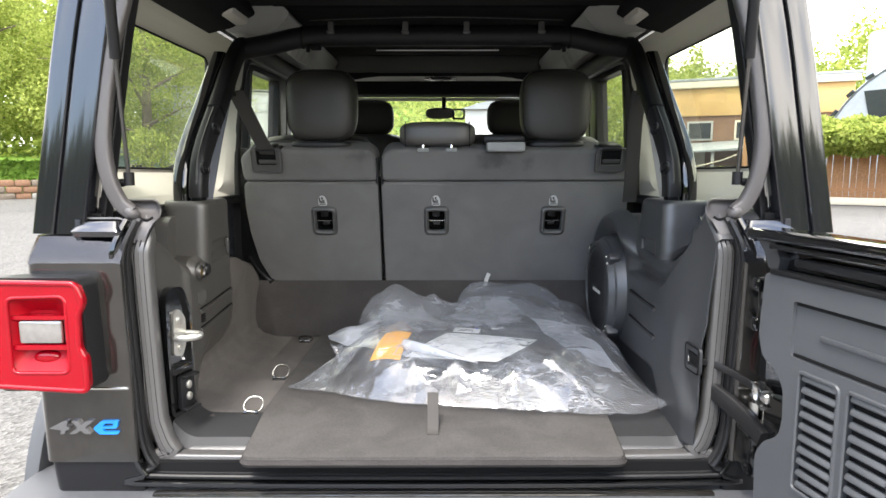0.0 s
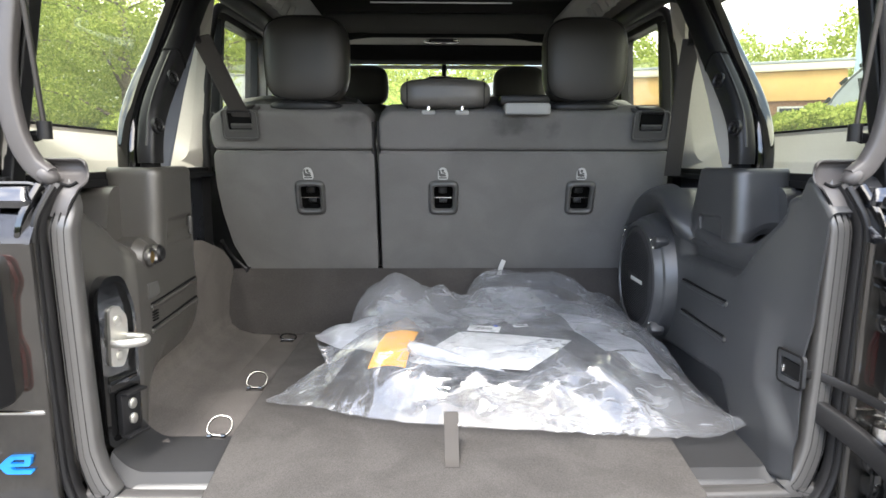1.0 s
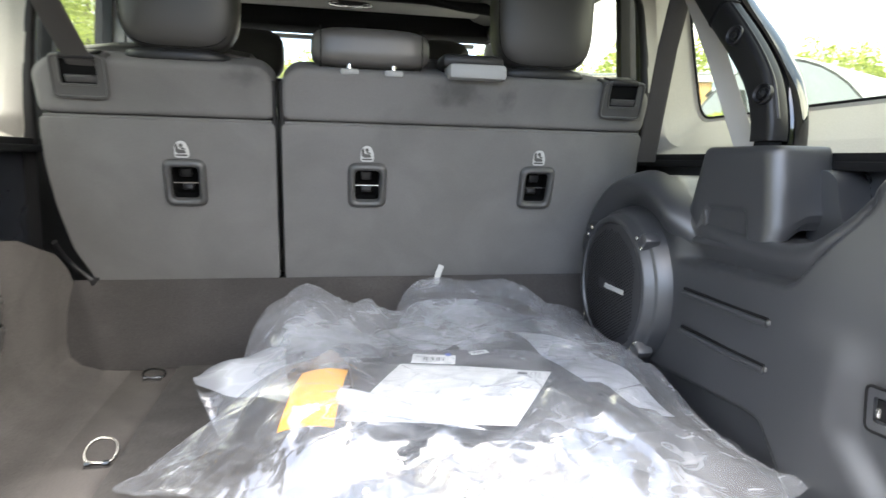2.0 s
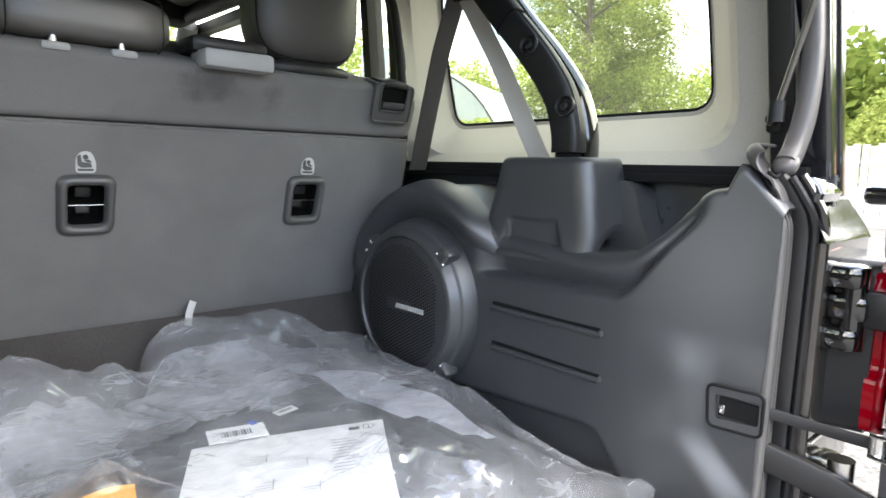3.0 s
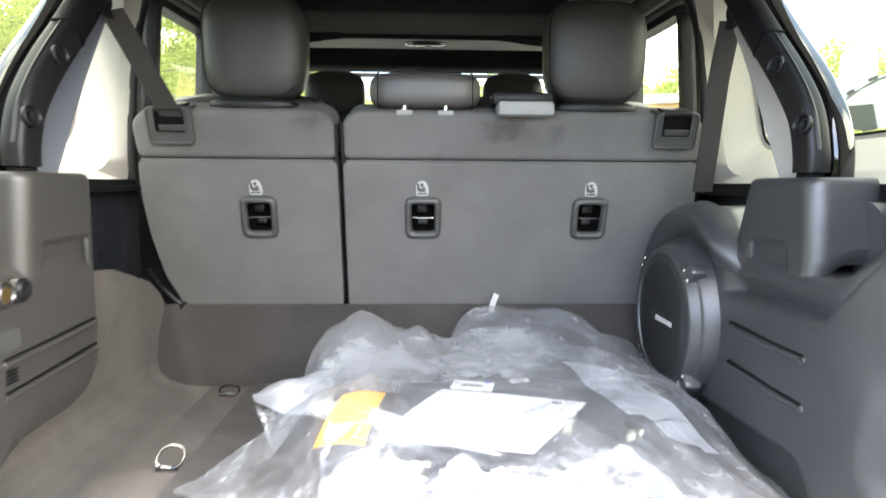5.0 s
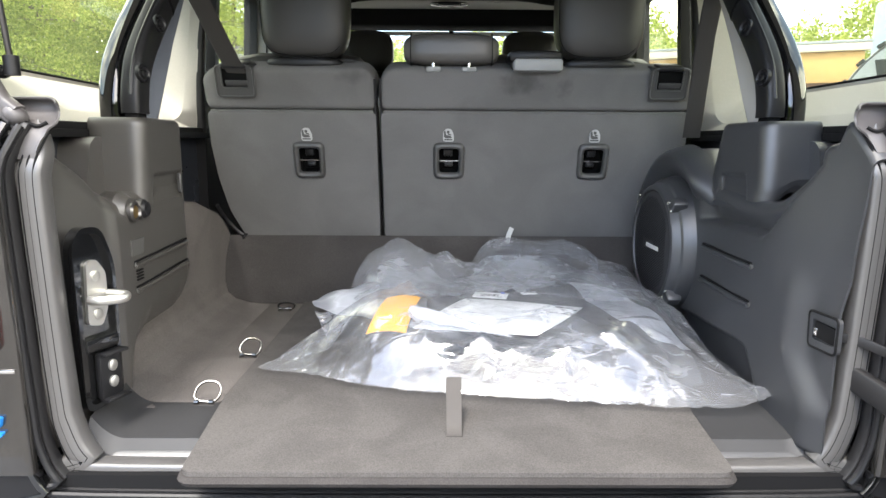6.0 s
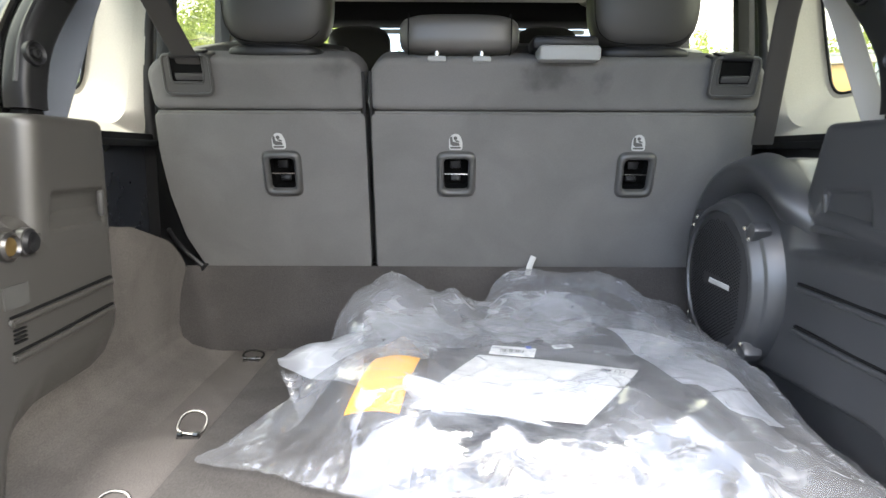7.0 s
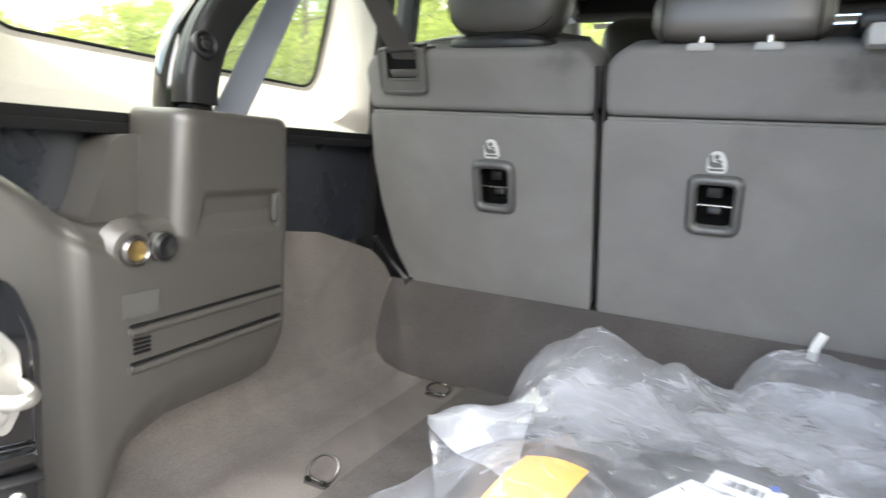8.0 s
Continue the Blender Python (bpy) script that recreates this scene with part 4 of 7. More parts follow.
# roof
ceiling = thing("ceiling", (0, 2.6, 2.02), "charcoal hardtop roof lining in panels", "ceiling", kind="structure")
part("roof_shell", box(0, 2.72, 2.125, 1.56, 2.46, 0.03, 0.01), GLOSS, ceiling)
part("rear_lining", box(0, 1.86, 2.050, 1.36, 0.66, 0.014, 0.004), HEADLINER, ceiling)
part("middle_lining", box(0, 2.58, 2.050, 1.12, 0.72, 0.016, 0.006), HEADLINER, ceiling)
part("front_lining", box(0, 3.35, 2.090, 1.30, 0.70, 0.016, 0.006), HEADLINER, ceiling)
part("seam_strip", tube(smooth_path([(-0.44, 2.690, 2.014), (-0.2, 2.664, 2.022), (0, 2.660, 2.024), (0.2, 2.664, 2.022), (0.44, 2.690, 2.014)], 6), 0, 8, flat=(0.006, 0.003, (0, 0, 1))), STRIP, ceiling)
part("seam_ridge", tube(smooth_path([(-0.46, 2.36, 2.036), (0, 2.33, 2.040), (0.46, 2.36, 2.036)], 6), 0, 8, flat=(0.004, 0.003, (0, 0, 1))), SATIN, ceiling)
part("seam_ridge", tube(smooth_path([(-0.46, 2.52, 2.036), (0, 2.49, 2.040), (0.46, 2.52, 2.036)], 6), 0, 8, flat=(0.004, 0.003, (0, 0, 1))), SATIN, ceiling)
part("seam_strip", tube([(-0.27, 2.85, 2.016), (0.27, 2.85, 2.016)], 0, 8, flat=(0.004, 0.0025, (0, 0, 1))), STRIP, ceiling)
part("rear_header", box(0, 1.515, 1.985, 1.40, 0.09, 0.06, 0.015), SATIN, ceiling)
for s in (1, -1):
    part("side_rail", side_of(plate(rounded([(0.58, 1.995), (0.66, 1.952), (0.745, 1.932), (0.76, 2.035), (0.60, 2.035)], 0.012), [], lambda u, v, w: (u, w, v), 1.56, 2.10), s), HEADLINER, ceiling)
    part("roof_rail", side_of(plate(rounded([(0.50, 2.025), (0.545, 1.972), (0.60, 1.955), (0.72, 1.965), (0.73, 2.05), (0.52, 2.05)], 0.012), [], lambda u, v, w: (u, w, v), 2.22, 3.55), s), RAIL, ceiling)
    part("corner_block", side_of(box(0.655, 2.03, 1.985, 0.10, 0.16, 0.05, 0.015), s), LINER, ceiling)
    for k in range(7):
        part("rail_rib", side_of(box(0.585, 2.30 + 0.075 * k, 1.974, 0.10, 0.012, 0.05, 0.004, m=pose(0, 0, 0, 0, -28, 0)), s), RAIL, ceiling)
    part("rail_pad", side_of(tube([(0.66, 2.2, 1.915), (0.655, 2.6, 1.925), (0.65, 3.2, 1.93), (0.64, 3.6, 1.93)], 0.030, 10), s), PAD, ceiling)

# front: header, windshield, dash
windshield_frame = thing("windshield_frame", (0, 3.75, 1.9), "black windshield header with pale sun visor band", "windshield frame", kind="structure")
part("front_pad", box(0, 3.26, 2.022, 1.04, 0.07, 0.088, 0.03, 4), DRAPE, windshield_frame, "padded dark grey cross bar")
part("side_closer", join(box(0.77, 2.6, 2.06, 0.02, 2.2, 0.16), box(-0.77, 2.6, 2.06, 0.02, 2.2, 0.16), box(0, 1.49, 2.06, 1.5, 0.02, 0.12)), GLOSS, ceiling)
part("lamp_band", box(0, 3.40, 1.990, 1.10, 0.16, 0.050, 0.015), VISOR, windshield_frame, "pale grey overhead band")
part("header", box(0, 3.62, 1.945, 1.34, 0.16, 0.085, 0.02), MATTE, windshield_frame)
part("visor_edge", box(0, 3.715, 1.895, 1.20, 0.03, 0.018, 0.005), VISOR, windshield_frame)
for s in (1, -1):
    part("a_pillar", side_of(tube([(0.70, 3.72, 1.93), (0.72, 3.95, 1.70), (0.74, 4.18, 1.45)], 0.04, 10), s), GREYTRIM, windshield_frame)
    part("bar_bracket", side_of(tube(smooth_path([(0.52, 3.27, 1.955), (0.40, 3.265, 1.965), (0.31, 3.26, 1.992), (0.27, 3.26, 2.005)], 4), 0.016, 8), s), PAD, windshield_frame)
part("front_crossbar", tube([(-0.64, 3.27, 1.95), (-0.30, 3.275, 1.985), (0.30, 3.275, 1.985), (0.64, 3.27, 1.95)], 0.022, 10), PAD, windshield_frame)
for x in (-0.301, 0.321):
    part("visor_clip", join(box(x, 3.295, 1.990, 0.030, 0.026, 0.024, 0.006), box(x * 1.08, 3.300, 1.984, 0.034, 0.016, 0.010, 0.004)), GREYTRIM, windshield_frame, "pale plastic clip")
part("overhead_lamp", cushion(0.012, 3.345, 1.962, 0.17, 0.05, 0.022), CHROME, windshield_frame)
part("overhead_lens", cushion(0.012, 3.325, 1.960, 0.10, 0.03, 0.016), SATIN, windshield_frame)
ws = solo("window_3", surface(8, 8, lambda u, v: Vector((-0.70 + 1.4 * u, 4.18 - 0.45 * v, 1.45 + 0.48 * v)), 0.005), WINDSHIELD, "clear windshield", "windshield", kind="structure")
ws.visible_shadow = False
mirror = thing("rear_view_mirror", (0.03, 3.62, 1.82), "black rear view mirror on its stalk", "mirror")
MIRROR_AT = Matrix.Translation((0.008, 3.62, 1.808)) @ pose(0, 0, 0, 10, 0, -9)
part("housing", moved(cushion(0, 0, 0, 0.165, 0.04, 0.062), MIRROR_AT), SATIN, mirror)
part("mirror_glass", moved(plate(rounded([(-0.072, -0.023), (0.072, -0.023), (0.072, 0.023), (-0.072, 0.023)], 0.015), [], lambda u, v, w: (u, w, v), -0.022, -0.018), MIRROR_AT), DARKSTEEL, mirror)
part("sensor_frame", plate(rounded([(0.078, 1.776), (0.150, 1.776), (0.150, 1.838), (0.078, 1.838)], 0.008), [rounded([(0.090, 1.786), (0.140, 1.786), (0.140, 1.828), (0.090, 1.828)], 0.004)], lambda u, v, w: (u, 3.66 + w, v), 0.0, 0.012), SATIN, mirror)
part("stalk", tube([(0.03, 3.63, 1.81), (0.03, 3.655, 1.85), (0.03, 3.68, 1.90)], 0.013, 8), SATIN, mirror)
dashboard = thing("dashboard", (0, 4.0, 1.3), "dark dashboard under the windshield", "dashboard", kind="structure")
part("top_pad", box(0, 4.02, 1.36, 1.42, 0.42, 0.16, 0.05, 4), SATIN, dashboard)
part("lower_panel", box(0, 3.98, 1.08, 1.42, 0.30, 0.44, 0.03), SATIN, dashboard)
wheel = thing("steering_wheel", (-0.37, 3.72, 1.36), "black leather-wrapped steering wheel before the dashboard", "steering wheel")
part("wheel_rim", moved(tube([(0.185 * math.cos(a), 0.185 * math.sin(a), 0) for a in np.linspace(0, 2 * math.pi, 28, endpoint=False)], 0.016, 8, closed=True), Matrix.Translation((-0.37, 3.72, 1.36)) @ pose(0, 0, 0, 62, 0, 0)), LEATHER, wheel)
part("hub", moved(cushion(0, 0, 0, 0.16, 0.14, 0.05), Matrix.Translation((-0.37, 3.73, 1.355)) @ pose(0, 0, 0, 62, 0, 0)), SATIN, wheel)
front_floor = thing("cabin_floor", (0, 3.3, 0.6), "dark carpet of the passenger cabin", "floor", kind="structure")
part("carpet", box(0, 3.3, 0.58, 1.52, 1.9, 0.04), RISER, front_floor)
part("bulkhead", box(0, 4.22, 0.98, 1.5, 0.03, 0.9), MATTE, front_floor)

# ---- roll bar ----
roll_bar = thing("roll_bar", (0, 1.85, 1.41), "black padded roll bar with bolted covers and cross tube", "roll bar")
LEG = [(0.676, 1.796, 1.420), (0.676, 1.798, 1.455), (0.675, 1.813, 1.510), (0.673, 1.840, 1.556), (0.670, 1.884, 1.610), (0.668, 1.940, 1.668), (0.665, 1.998, 1.732), (0.661, 2.058, 1.802), (0.657, 2.112, 1.862), (0.652, 2.165, 1.905)]
for s in (1, -1):
    part("leg_cover", side_of(tube(smooth_path(LEG[:6], 6), 0, 24, flat=(0.021, 0.029, (0, -0.75, 0.66), 0.40)), s), SATIN, roll_bar)
    part("leg_pad", side_of(tube(smooth_path(LEG[5:], 5), 0, 24, flat=(0.0225, 0.0305, (0, -0.75, 0.66), 0.5)), s), PAD, roll_bar)
    part("cover_joint", side_of(tube([LEG[5], (LEG[5][0], LEG[5][1] + 0.0035, LEG[5][2] + 0.0038)], 0, 24, flat=(0.0235, 0.0315, (0, -0.75, 0.66), 0.5)), s), MATTE, roll_bar)
    part("cover_ridge", side_of(tube(smooth_path([(x - 0.004, y - 0.026 * nz, z + 0.026 * ny) for (x, y, z), ny, nz in zip(LEG[1:6], (0.12, 0.40, 0.62, 0.70, 0.70), (0.99, 0.92, 0.78, 0.71, 0.71))], 6), 0.0050, 8), s), SATIN, roll_bar)
    part("painted_tube", side_of(tube(smooth_path([(x + 0.045, y - 0.002, z + (0.0 if i else -0.012)) for i, (x, y, z) in enumerate(LEG[:-1])], 5), 0, 16, flat=(0.022, 0.024, (0, -0.75, 0.66), 0.45)), s), GLOSS, roll_bar, "gloss black painted tube")
    for x, y, z in ((0.6535, 1.792, 1.502), (0.6485, 1.877, 1.617)):
        b = part("cover_bolt", side_of(lathe([(0, -0.004), (0.019, -0.004), (0.019, 0.004), (0.0165, 0.0055), (0.0115, -0.001), (0.0090, -0.001), (0.0085, 0.0055), (0.0050, 0.0065), (0.0045, 0.004), (0, 0.004)], Matrix.Translation((x, y, z)) @ pose(0, 0, 0, 12, -82, 0), 20), s), SATIN, roll_bar)
for s in (1, -1):
    part("foot_neck", side_of(box(0.676, 1.796, 1.414, 0.030, 0.042, 0.016, 0.005), s), MATTE, roll_bar)
part("cross_tube", tube(smooth_path([(-0.668, 2.172, 1.895), (-0.56, 2.168, 1.912), (-0.45, 2.163, 1.934), (-0.30, 2.163, 1.940), (0.30, 2.163, 1.940), (0.45, 2.163, 1.934), (0.56, 2.168, 1.912), (0.668, 2.172, 1.895)], 6), 0.034, 14), PAD, roll_bar)
for x in (-0.443, 0.443):
    part("pad_collar", tube([(x - 0.004, 2.163, 1.9345), (x + 0.004, 2.163, 1.9345)], 0.0365, 14), MATTE, roll_bar)
for x in (-0.344, -0.100, 0.101, 0.346):
    part("hook", join(box(x, 2.126, 1.958, 0.020, 0.012, 0.038, 0.004), box(x, 2.116, 1.942, 0.024, 0.018, 0.012, 0.004)), BEZEL, roll_bar)
for s in (1, -1):
    part("tube_clip", side_of(join(box(0.40, 2.150, 1.900, 0.035, 0.03, 0.016, 0.004), box(0.425, 2.146, 1.893, 0.012, 0.012, 0.018, 0.003)), s), MATTE, roll_bar)

# ---- seat belts ----
for s in (1, -1):
    belt = thing("seat_belt", (s * 0.67, 2.08, 1.75), "dark woven seat belt hung from the roll bar", "seat belt", group="rear seat belts")
    part("guide", side_of(join(lathe([(0, -0.012), (0.022, -0.012), (0.026, 0), (0.022, 0.012), (0, 0.012)], Matrix.Translation((0.668, 2.078, 1.768)) @ pose(0, 0, 0, 0, 90, 0), 18), box(0.662, 2.088, 1.745, 0.014, 0.055, 0.022, 0.006)), s), SATIN, belt)
    if s > 0:
        band = tube([(0.664, 2.092, 1.752), (0.672, 2.150, 1.640), (0.682, 2.195, 1.530), (0.690, 2.236, 1.420), (0.692, 2.250, 1.380)], 0, 12, flat=(0.024, 0.0016, (0.1, 0.92, 0.38)))
    else:
        band = tube([(0.655, 2.092, 1.752), (0.640, 2.150, 1.690), (0.622, 2.205, 1.620), (0.600, 2.262, 1.545)], 0, 12, flat=(0.027, 0.0016, (0, -0.77, -0.64)))
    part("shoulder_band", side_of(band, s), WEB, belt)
    part("return_band", side_of(tube([(0.690, 2.092, 1.748), (0.692, 1.992, 1.602), (0.693, 1.905, 1.455), (0.693, 1.874, 1.405)], 0, 12, flat=(0.020 if s > 0 else 0.025, 0.0016, (-0.6, -0.65, 0.45))), s), WEB_GREY if s > 0 else WEB_SHADED, belt, "return run of the belt webbing")

# ---- rear seats ----
SEAT = Matrix.Translation((0, 2.405, 1.06)) @ Matrix(((1, 0, 0, 0), (0, -0.2834, 0.959, 0), (0, 0.959, 0.2834, 0), (0, 0, 0, 1)))


def on_seat(bm):
    """Seat-back places: x, height along the back, depth behind the felt (to the front of the car)."""
    bm.transform(SEAT)
    return bm


def soft_plate(line, thick, r, holes=()):
    """A slab with a rounded rear rim; holes go through its rear face."""
    bm = bmesh.new()
    cx, cy = sum(p[0] for p in line) / len(line), sum(p[1] for p in line) / len(line)
    rows, n = [], 5
    c = [Vector(p) for p in line]
    k = len(c)
    nrm = []
    for i in range(k):
        t = (c[(i + 1) % k] - c[i - 1])
        v = Vector((t.y, -t.x))
        v = v.normalized() if v.length > 1e-9 else Vector((0, 0))
        nrm.append(v if v.dot(c[i] - Vector((cx, cy))) > 0 else -v)
    for j in range(n + 1):
        a = j / n * math.pi / 2
        rows.append([bm.verts.new((*(c[i] - nrm[i] * r * (1 - math.sin(a))), r * (1 - math.cos(a)))) for i in range(k)])
    rows.append([bm.verts.new((*c[i], thick)) for i in range(k)])
    for a, b in zip(rows, rows[1:]):
        for i in range(k):
            bm.faces.new((a[i], a[(i + 1) % k], b[(i + 1) % k], b[i]))
    from mathutils.geometry import tessellate_polygon
    flat, extra = [v.co.copy() for v in rows[0]], []
    for h in holes:
        extra.append([bm.verts.new((u, v, 0.0)) for u, v in h])
    loops, verts = [flat] + [[v.co.copy() for v in e] for e in extra], rows[0] + [v for e in extra for v in e]
    for t in tessellate_polygon(loops):
        bm.faces.new([verts[i] for i in t])
    bm.faces.new(rows[-1])
    return bm


def anchor_hole(x):
    return rounded([(x - 0.029, 0.2200), (x + 0.029, 0.2200), (x + 0.030, 0.2955), (x - 0.030, 0.2955)], 0.010, 4)


def tether(seat, x):
    """A moulded child-seat anchor pocket with its wire and printed tag."""
    inner = anchor_hole(x)
    outer = rounded([(x - 0.0465, 0.2005), (x + 0.0465, 0.2005), (x + 0.0475, 0.3145), (x - 0.0475, 0.3145)], 0.022, 6)
    hole_line, out_line = resampled(inner, 64), resampled(outer, 64)
    bm = bmesh.new()
    rows = []
    for f, w in ((-0.06, 0.006), (0.0, -0.001), (0.18, -0.0072), (0.42, -0.0112), (0.62, -0.0112), (0.84, -0.0085), (0.97, -0.004), (1.0, 0.004)):
        rows.append([bm.verts.new((o[0] + (i[0] - o[0]) * f, o[1] + (i[1] - o[1]) * f, w)) for o, i in zip(out_line, hole_line)])
    for a, b in zip(rows, rows[1:]):
        for j in range(64):
            bm.faces.new((a[j], a[(j + 1) % 64], b[(j + 1) % 64], b[j]))
    pk = part("anchor_bezel", on_seat(bm), BEZEL, seat, "smooth grey anchor bezel", sharp=60)
    # floor and walls of the pocket blackened to deepen its shade
    part("pocket", on_seat(plate(anchor_hole(x), [], lambda u, v, w: (u, v, w), 0.038, 0.041)), HOLE, pk)
    well = [[(u, v, w) for u, v in hole_line] for w in (0.004, 0.0395)]
    part("pocket_wall", on_seat(surface(64, 1, lambda u, v: Vector(well[round(v)][round(u * 64) % 64]))), HOLE, pk)
    part("anchor_wire", on_seat(tube([(x - 0.028, 0.257, 0.004), (x + 0.028, 0.257, 0.004)], 0.0022, 6)), CHROME, pk, "bright steel anchor wire")
    part("pocket_block", on_seat(join(box(x - 0.002, 0.276, 0.026, 0.026, 0.020, 0.018, 0.003), box(x, 0.238, 0.030, 0.024, 0.014, 0.010, 0.003, m=pose(0, 0, 0, 25, 0, 0)))), SATIN, pk)
    tag = part("tag", on_seat(plate(rounded([(x - 0.018, 0.318), (x + 0.014, 0.318), (x + 0.014, 0.338), (x + 0.006, 0.356), (x - 0.009, 0.357), (x - 0.018, 0.346)], 0.007), [], lambda u, v, w: (u, v, w), -0.0022, 0.002)), SIGN, seat, "pale rounded tag with dark child seat sign")
    def printed(line):
        return plate(rounded([(x - 0.003 + u, 0.338 + v) for u, v in line], 0.002, 2), [], lambda u, v, w: (u, v, w), -0.0036, -0.0015)
    dot = [(0.0045 * math.cos(a), 0.009 + 0.0045 * math.sin(a)) for a in np.linspace(0, 2 * math.pi, 10, endpoint=False)]
    part("sign", on_seat(join(printed([(-0.012, -0.006), (-0.013, 0.010), (-0.008, 0.014), (-0.006, 0.000), (0.008, -0.002), (0.011, -0.009), (-0.006, -0.010)]), printed(dot), printed([(-0.003, 0.004), (0.006, 0.004), (0.011, -0.001), (0.002, 0.0)]), printed([(-0.012, -0.012), (0.013, -0.012), (0.013, -0.016), (-0.012, -0.016)]))), STICKER, tag)


def latch_handle(seat, x):
    """The fold-down release cup on the seat's shoulder."""
    o = rounded([(x - 0.053, 0.448), (x + 0.053, 0.448), (x + 0.053, 0.534), (x - 0.053, 0.534)], 0.014)
    i = rounded([(x - 0.037, 0.474), (x + 0.037, 0.474), (x + 0.037, 0.532), (x - 0.037, 0.532)], 0.006)
    cup = part("latch_bezel", on_seat(plate(o, [i], lambda u, v, w: (u, v, w), -0.008, 0.05)), BEZEL, seat, "dark grey release bezel")
    part("bezel_lip", on_seat(tube([(u, v, -0.008) for u, v in o], 0.0035, 6, closed=True)), BEZEL, cup)
    part("hole_lip", on_seat(tube(smooth_path([(x - 0.037, 0.530, -0.0085), (x - 0.037, 0.488, -0.0085), (x - 0.034, 0.475, -0.0085), (x - 0.024, 0.474, -0.0085), (x + 0.024, 0.474, -0.0085), (x + 0.034, 0.475, -0.0085), (x + 0.037, 0.488, -0.0085), (x + 0.037, 0.530, -0.0085)], 4), 0.0024, 6)), BEZEL, cup)
    # shallow plate; the shade of a deep cup is put into its colour
    part("latch_pocket", on_seat(plate(i, [], lambda u, v, w: (u, v, w), -0.004, -0.001)), HOLE, cup)
    part("latch_lever", on_seat(box(x, 0.533, 0.018, 0.072, 0.014, 0.060, 0.005)), SATIN, cup)
    part("latch_bar", on_seat(box(x + 0.003, 0.486, -0.005, 0.062, 0.016, 0.006, 0.002, m=pose(0, 0, 0, -20, 0, 0))), BEZEL, cup)


def headrest_big(seat, x):
    body = cushion(x + 0.004, 2.345, 1.727, 0.264, 0.12, 0.260, 3.7, 44, 0.05)
    hr = part("headrest", body, LEATHER, seat, "tall black leatherette headrest")
    # welt seam that runs round the back panel
    loop = []
    for a in np.linspace(0, 2 * math.pi, 48, endpoint=False):
        c, q = math.cos(a), math.sin(a)
        e = 0.48
        zz = math.copysign(abs(q) ** e, q)
        loop.append((x + math.copysign(abs(c) ** e, c) * 0.1215 * (1 - 0.025 * (1 - zz)), 2.3045, 1.727 + zz * 0.1195))
    part("welt", tube(loop, 0.0013, 6, closed=True), MATTE, hr)
    part("headrest_base", cushion(x, 2.335, 1.585, 0.22, 0.10, 0.04), SATIN, hr)
    return hr


def seat_back(name, label, x0, x1, slope_left, anchors):
    seat = thing(name, ((x0 + x1) / 2, 2.40, 1.06), label, "car seat", group="split rear bench")
    lo, mid, hi = 0.0, 0.404, 0.528
    if slope_left:
        low = [(x0 + 0.062, lo), (x1, lo), (x1, mid), (x0, mid), (x0 - 0.005, 0.30), (x0 + 0.002, 0.20), (x0 + 0.022, 0.09)]
    else:
        low = [(x0, lo), (x1 - 0.06, lo), (x1 - 0.022, 0.09), (x1 - 0.002, 0.20), (x1 + 0.005, 0.30), (x1, mid), (x0, mid)]
    top = [(x0, mid + 0.003), (x1, mid + 0.003), (x1 + (0 if slope_left else 0.004), hi - 0.03), (x1 - 0.03, hi), (x0 + 0.03, hi), (x0 - (0.004 if slope_left else 0), hi - 0.03)]
    part("back_panel", on_seat(soft_plate(rounded(low, 0.016, 3), 0.10, 0.005, [anchor_hole(a) for a in anchors])), SEATBACK, seat, "grey felt seat back")
    part("upper_panel", on_seat(soft_plate(rounded(top, 0.024, 4), 0.11, 0.017)), SEATBACK, seat)
    part("seam", on_seat(tube([(x0 + 0.010, mid + 0.0015, 0.0035), (x1 - 0.010, mid + 0.0015, 0.0035)], 0.0030, 6)), SEATBACK, seat)
    edge = x1 if slope_left else x0
    part("piping", on_seat(tube([(edge - (0.002 if slope_left else -0.002), lo + 0.01, 0.006), (edge - (0.002 if slope_left else -0.002), hi - 0.03, 0.006)], 0.004, 6)), SATIN, seat)
    part("cushion_front", on_seat(moved(cushion((x0 + x1) / 2, 0.27, 0.15, (x1 - x0) - 0.01, 0.54, 0.13, 6), Matrix())), LEATHER, seat, "black leatherette seat face")
    return seat


seat_small = seat_back("bench_seat", "narrow grey rear seat back with tall black headrest", -0.703, -0.214, True, (-0.419,))
tether(seat_small, -0.419), latch_handle(seat_small, -0.608), headrest_big(seat_small, -0.423)
# added black rod that stands for the shaded gap beside the seat foot
part("foot_gap_shade", tube(smooth_path([(-0.704, 2.335, 1.17), (-0.690, 2.372, 1.12), (-0.655, 2.392, 1.075), (-0.640, 2.394, 1.062)], 4), [0.006] * 9 + [0.008, 0.012, 0.014, 0.012], 8), SATIN, seat_small)
seat_wide = seat_back("bench_seat", "wide grey rear seat back with tall and low headrests", -0.202, 0.700, False, (-0.001, 0.432))
tether(seat_wide, -0.001), tether(seat_wide, 0.432), latch_handle(seat_wide, 0.622), headrest_big(seat_wide, 0.430)
low_rest = part("low_headrest", moved(cushion(0, 0, 0, 0.274, 0.105, 0.088, 4.0, 40), Matrix.Translation((0.003, 2.312, 1.622)) @ pose(0, 0, 0, -4, 0, 0)), LEATHER_LIT, seat_wide, "low folding black centre headrest")
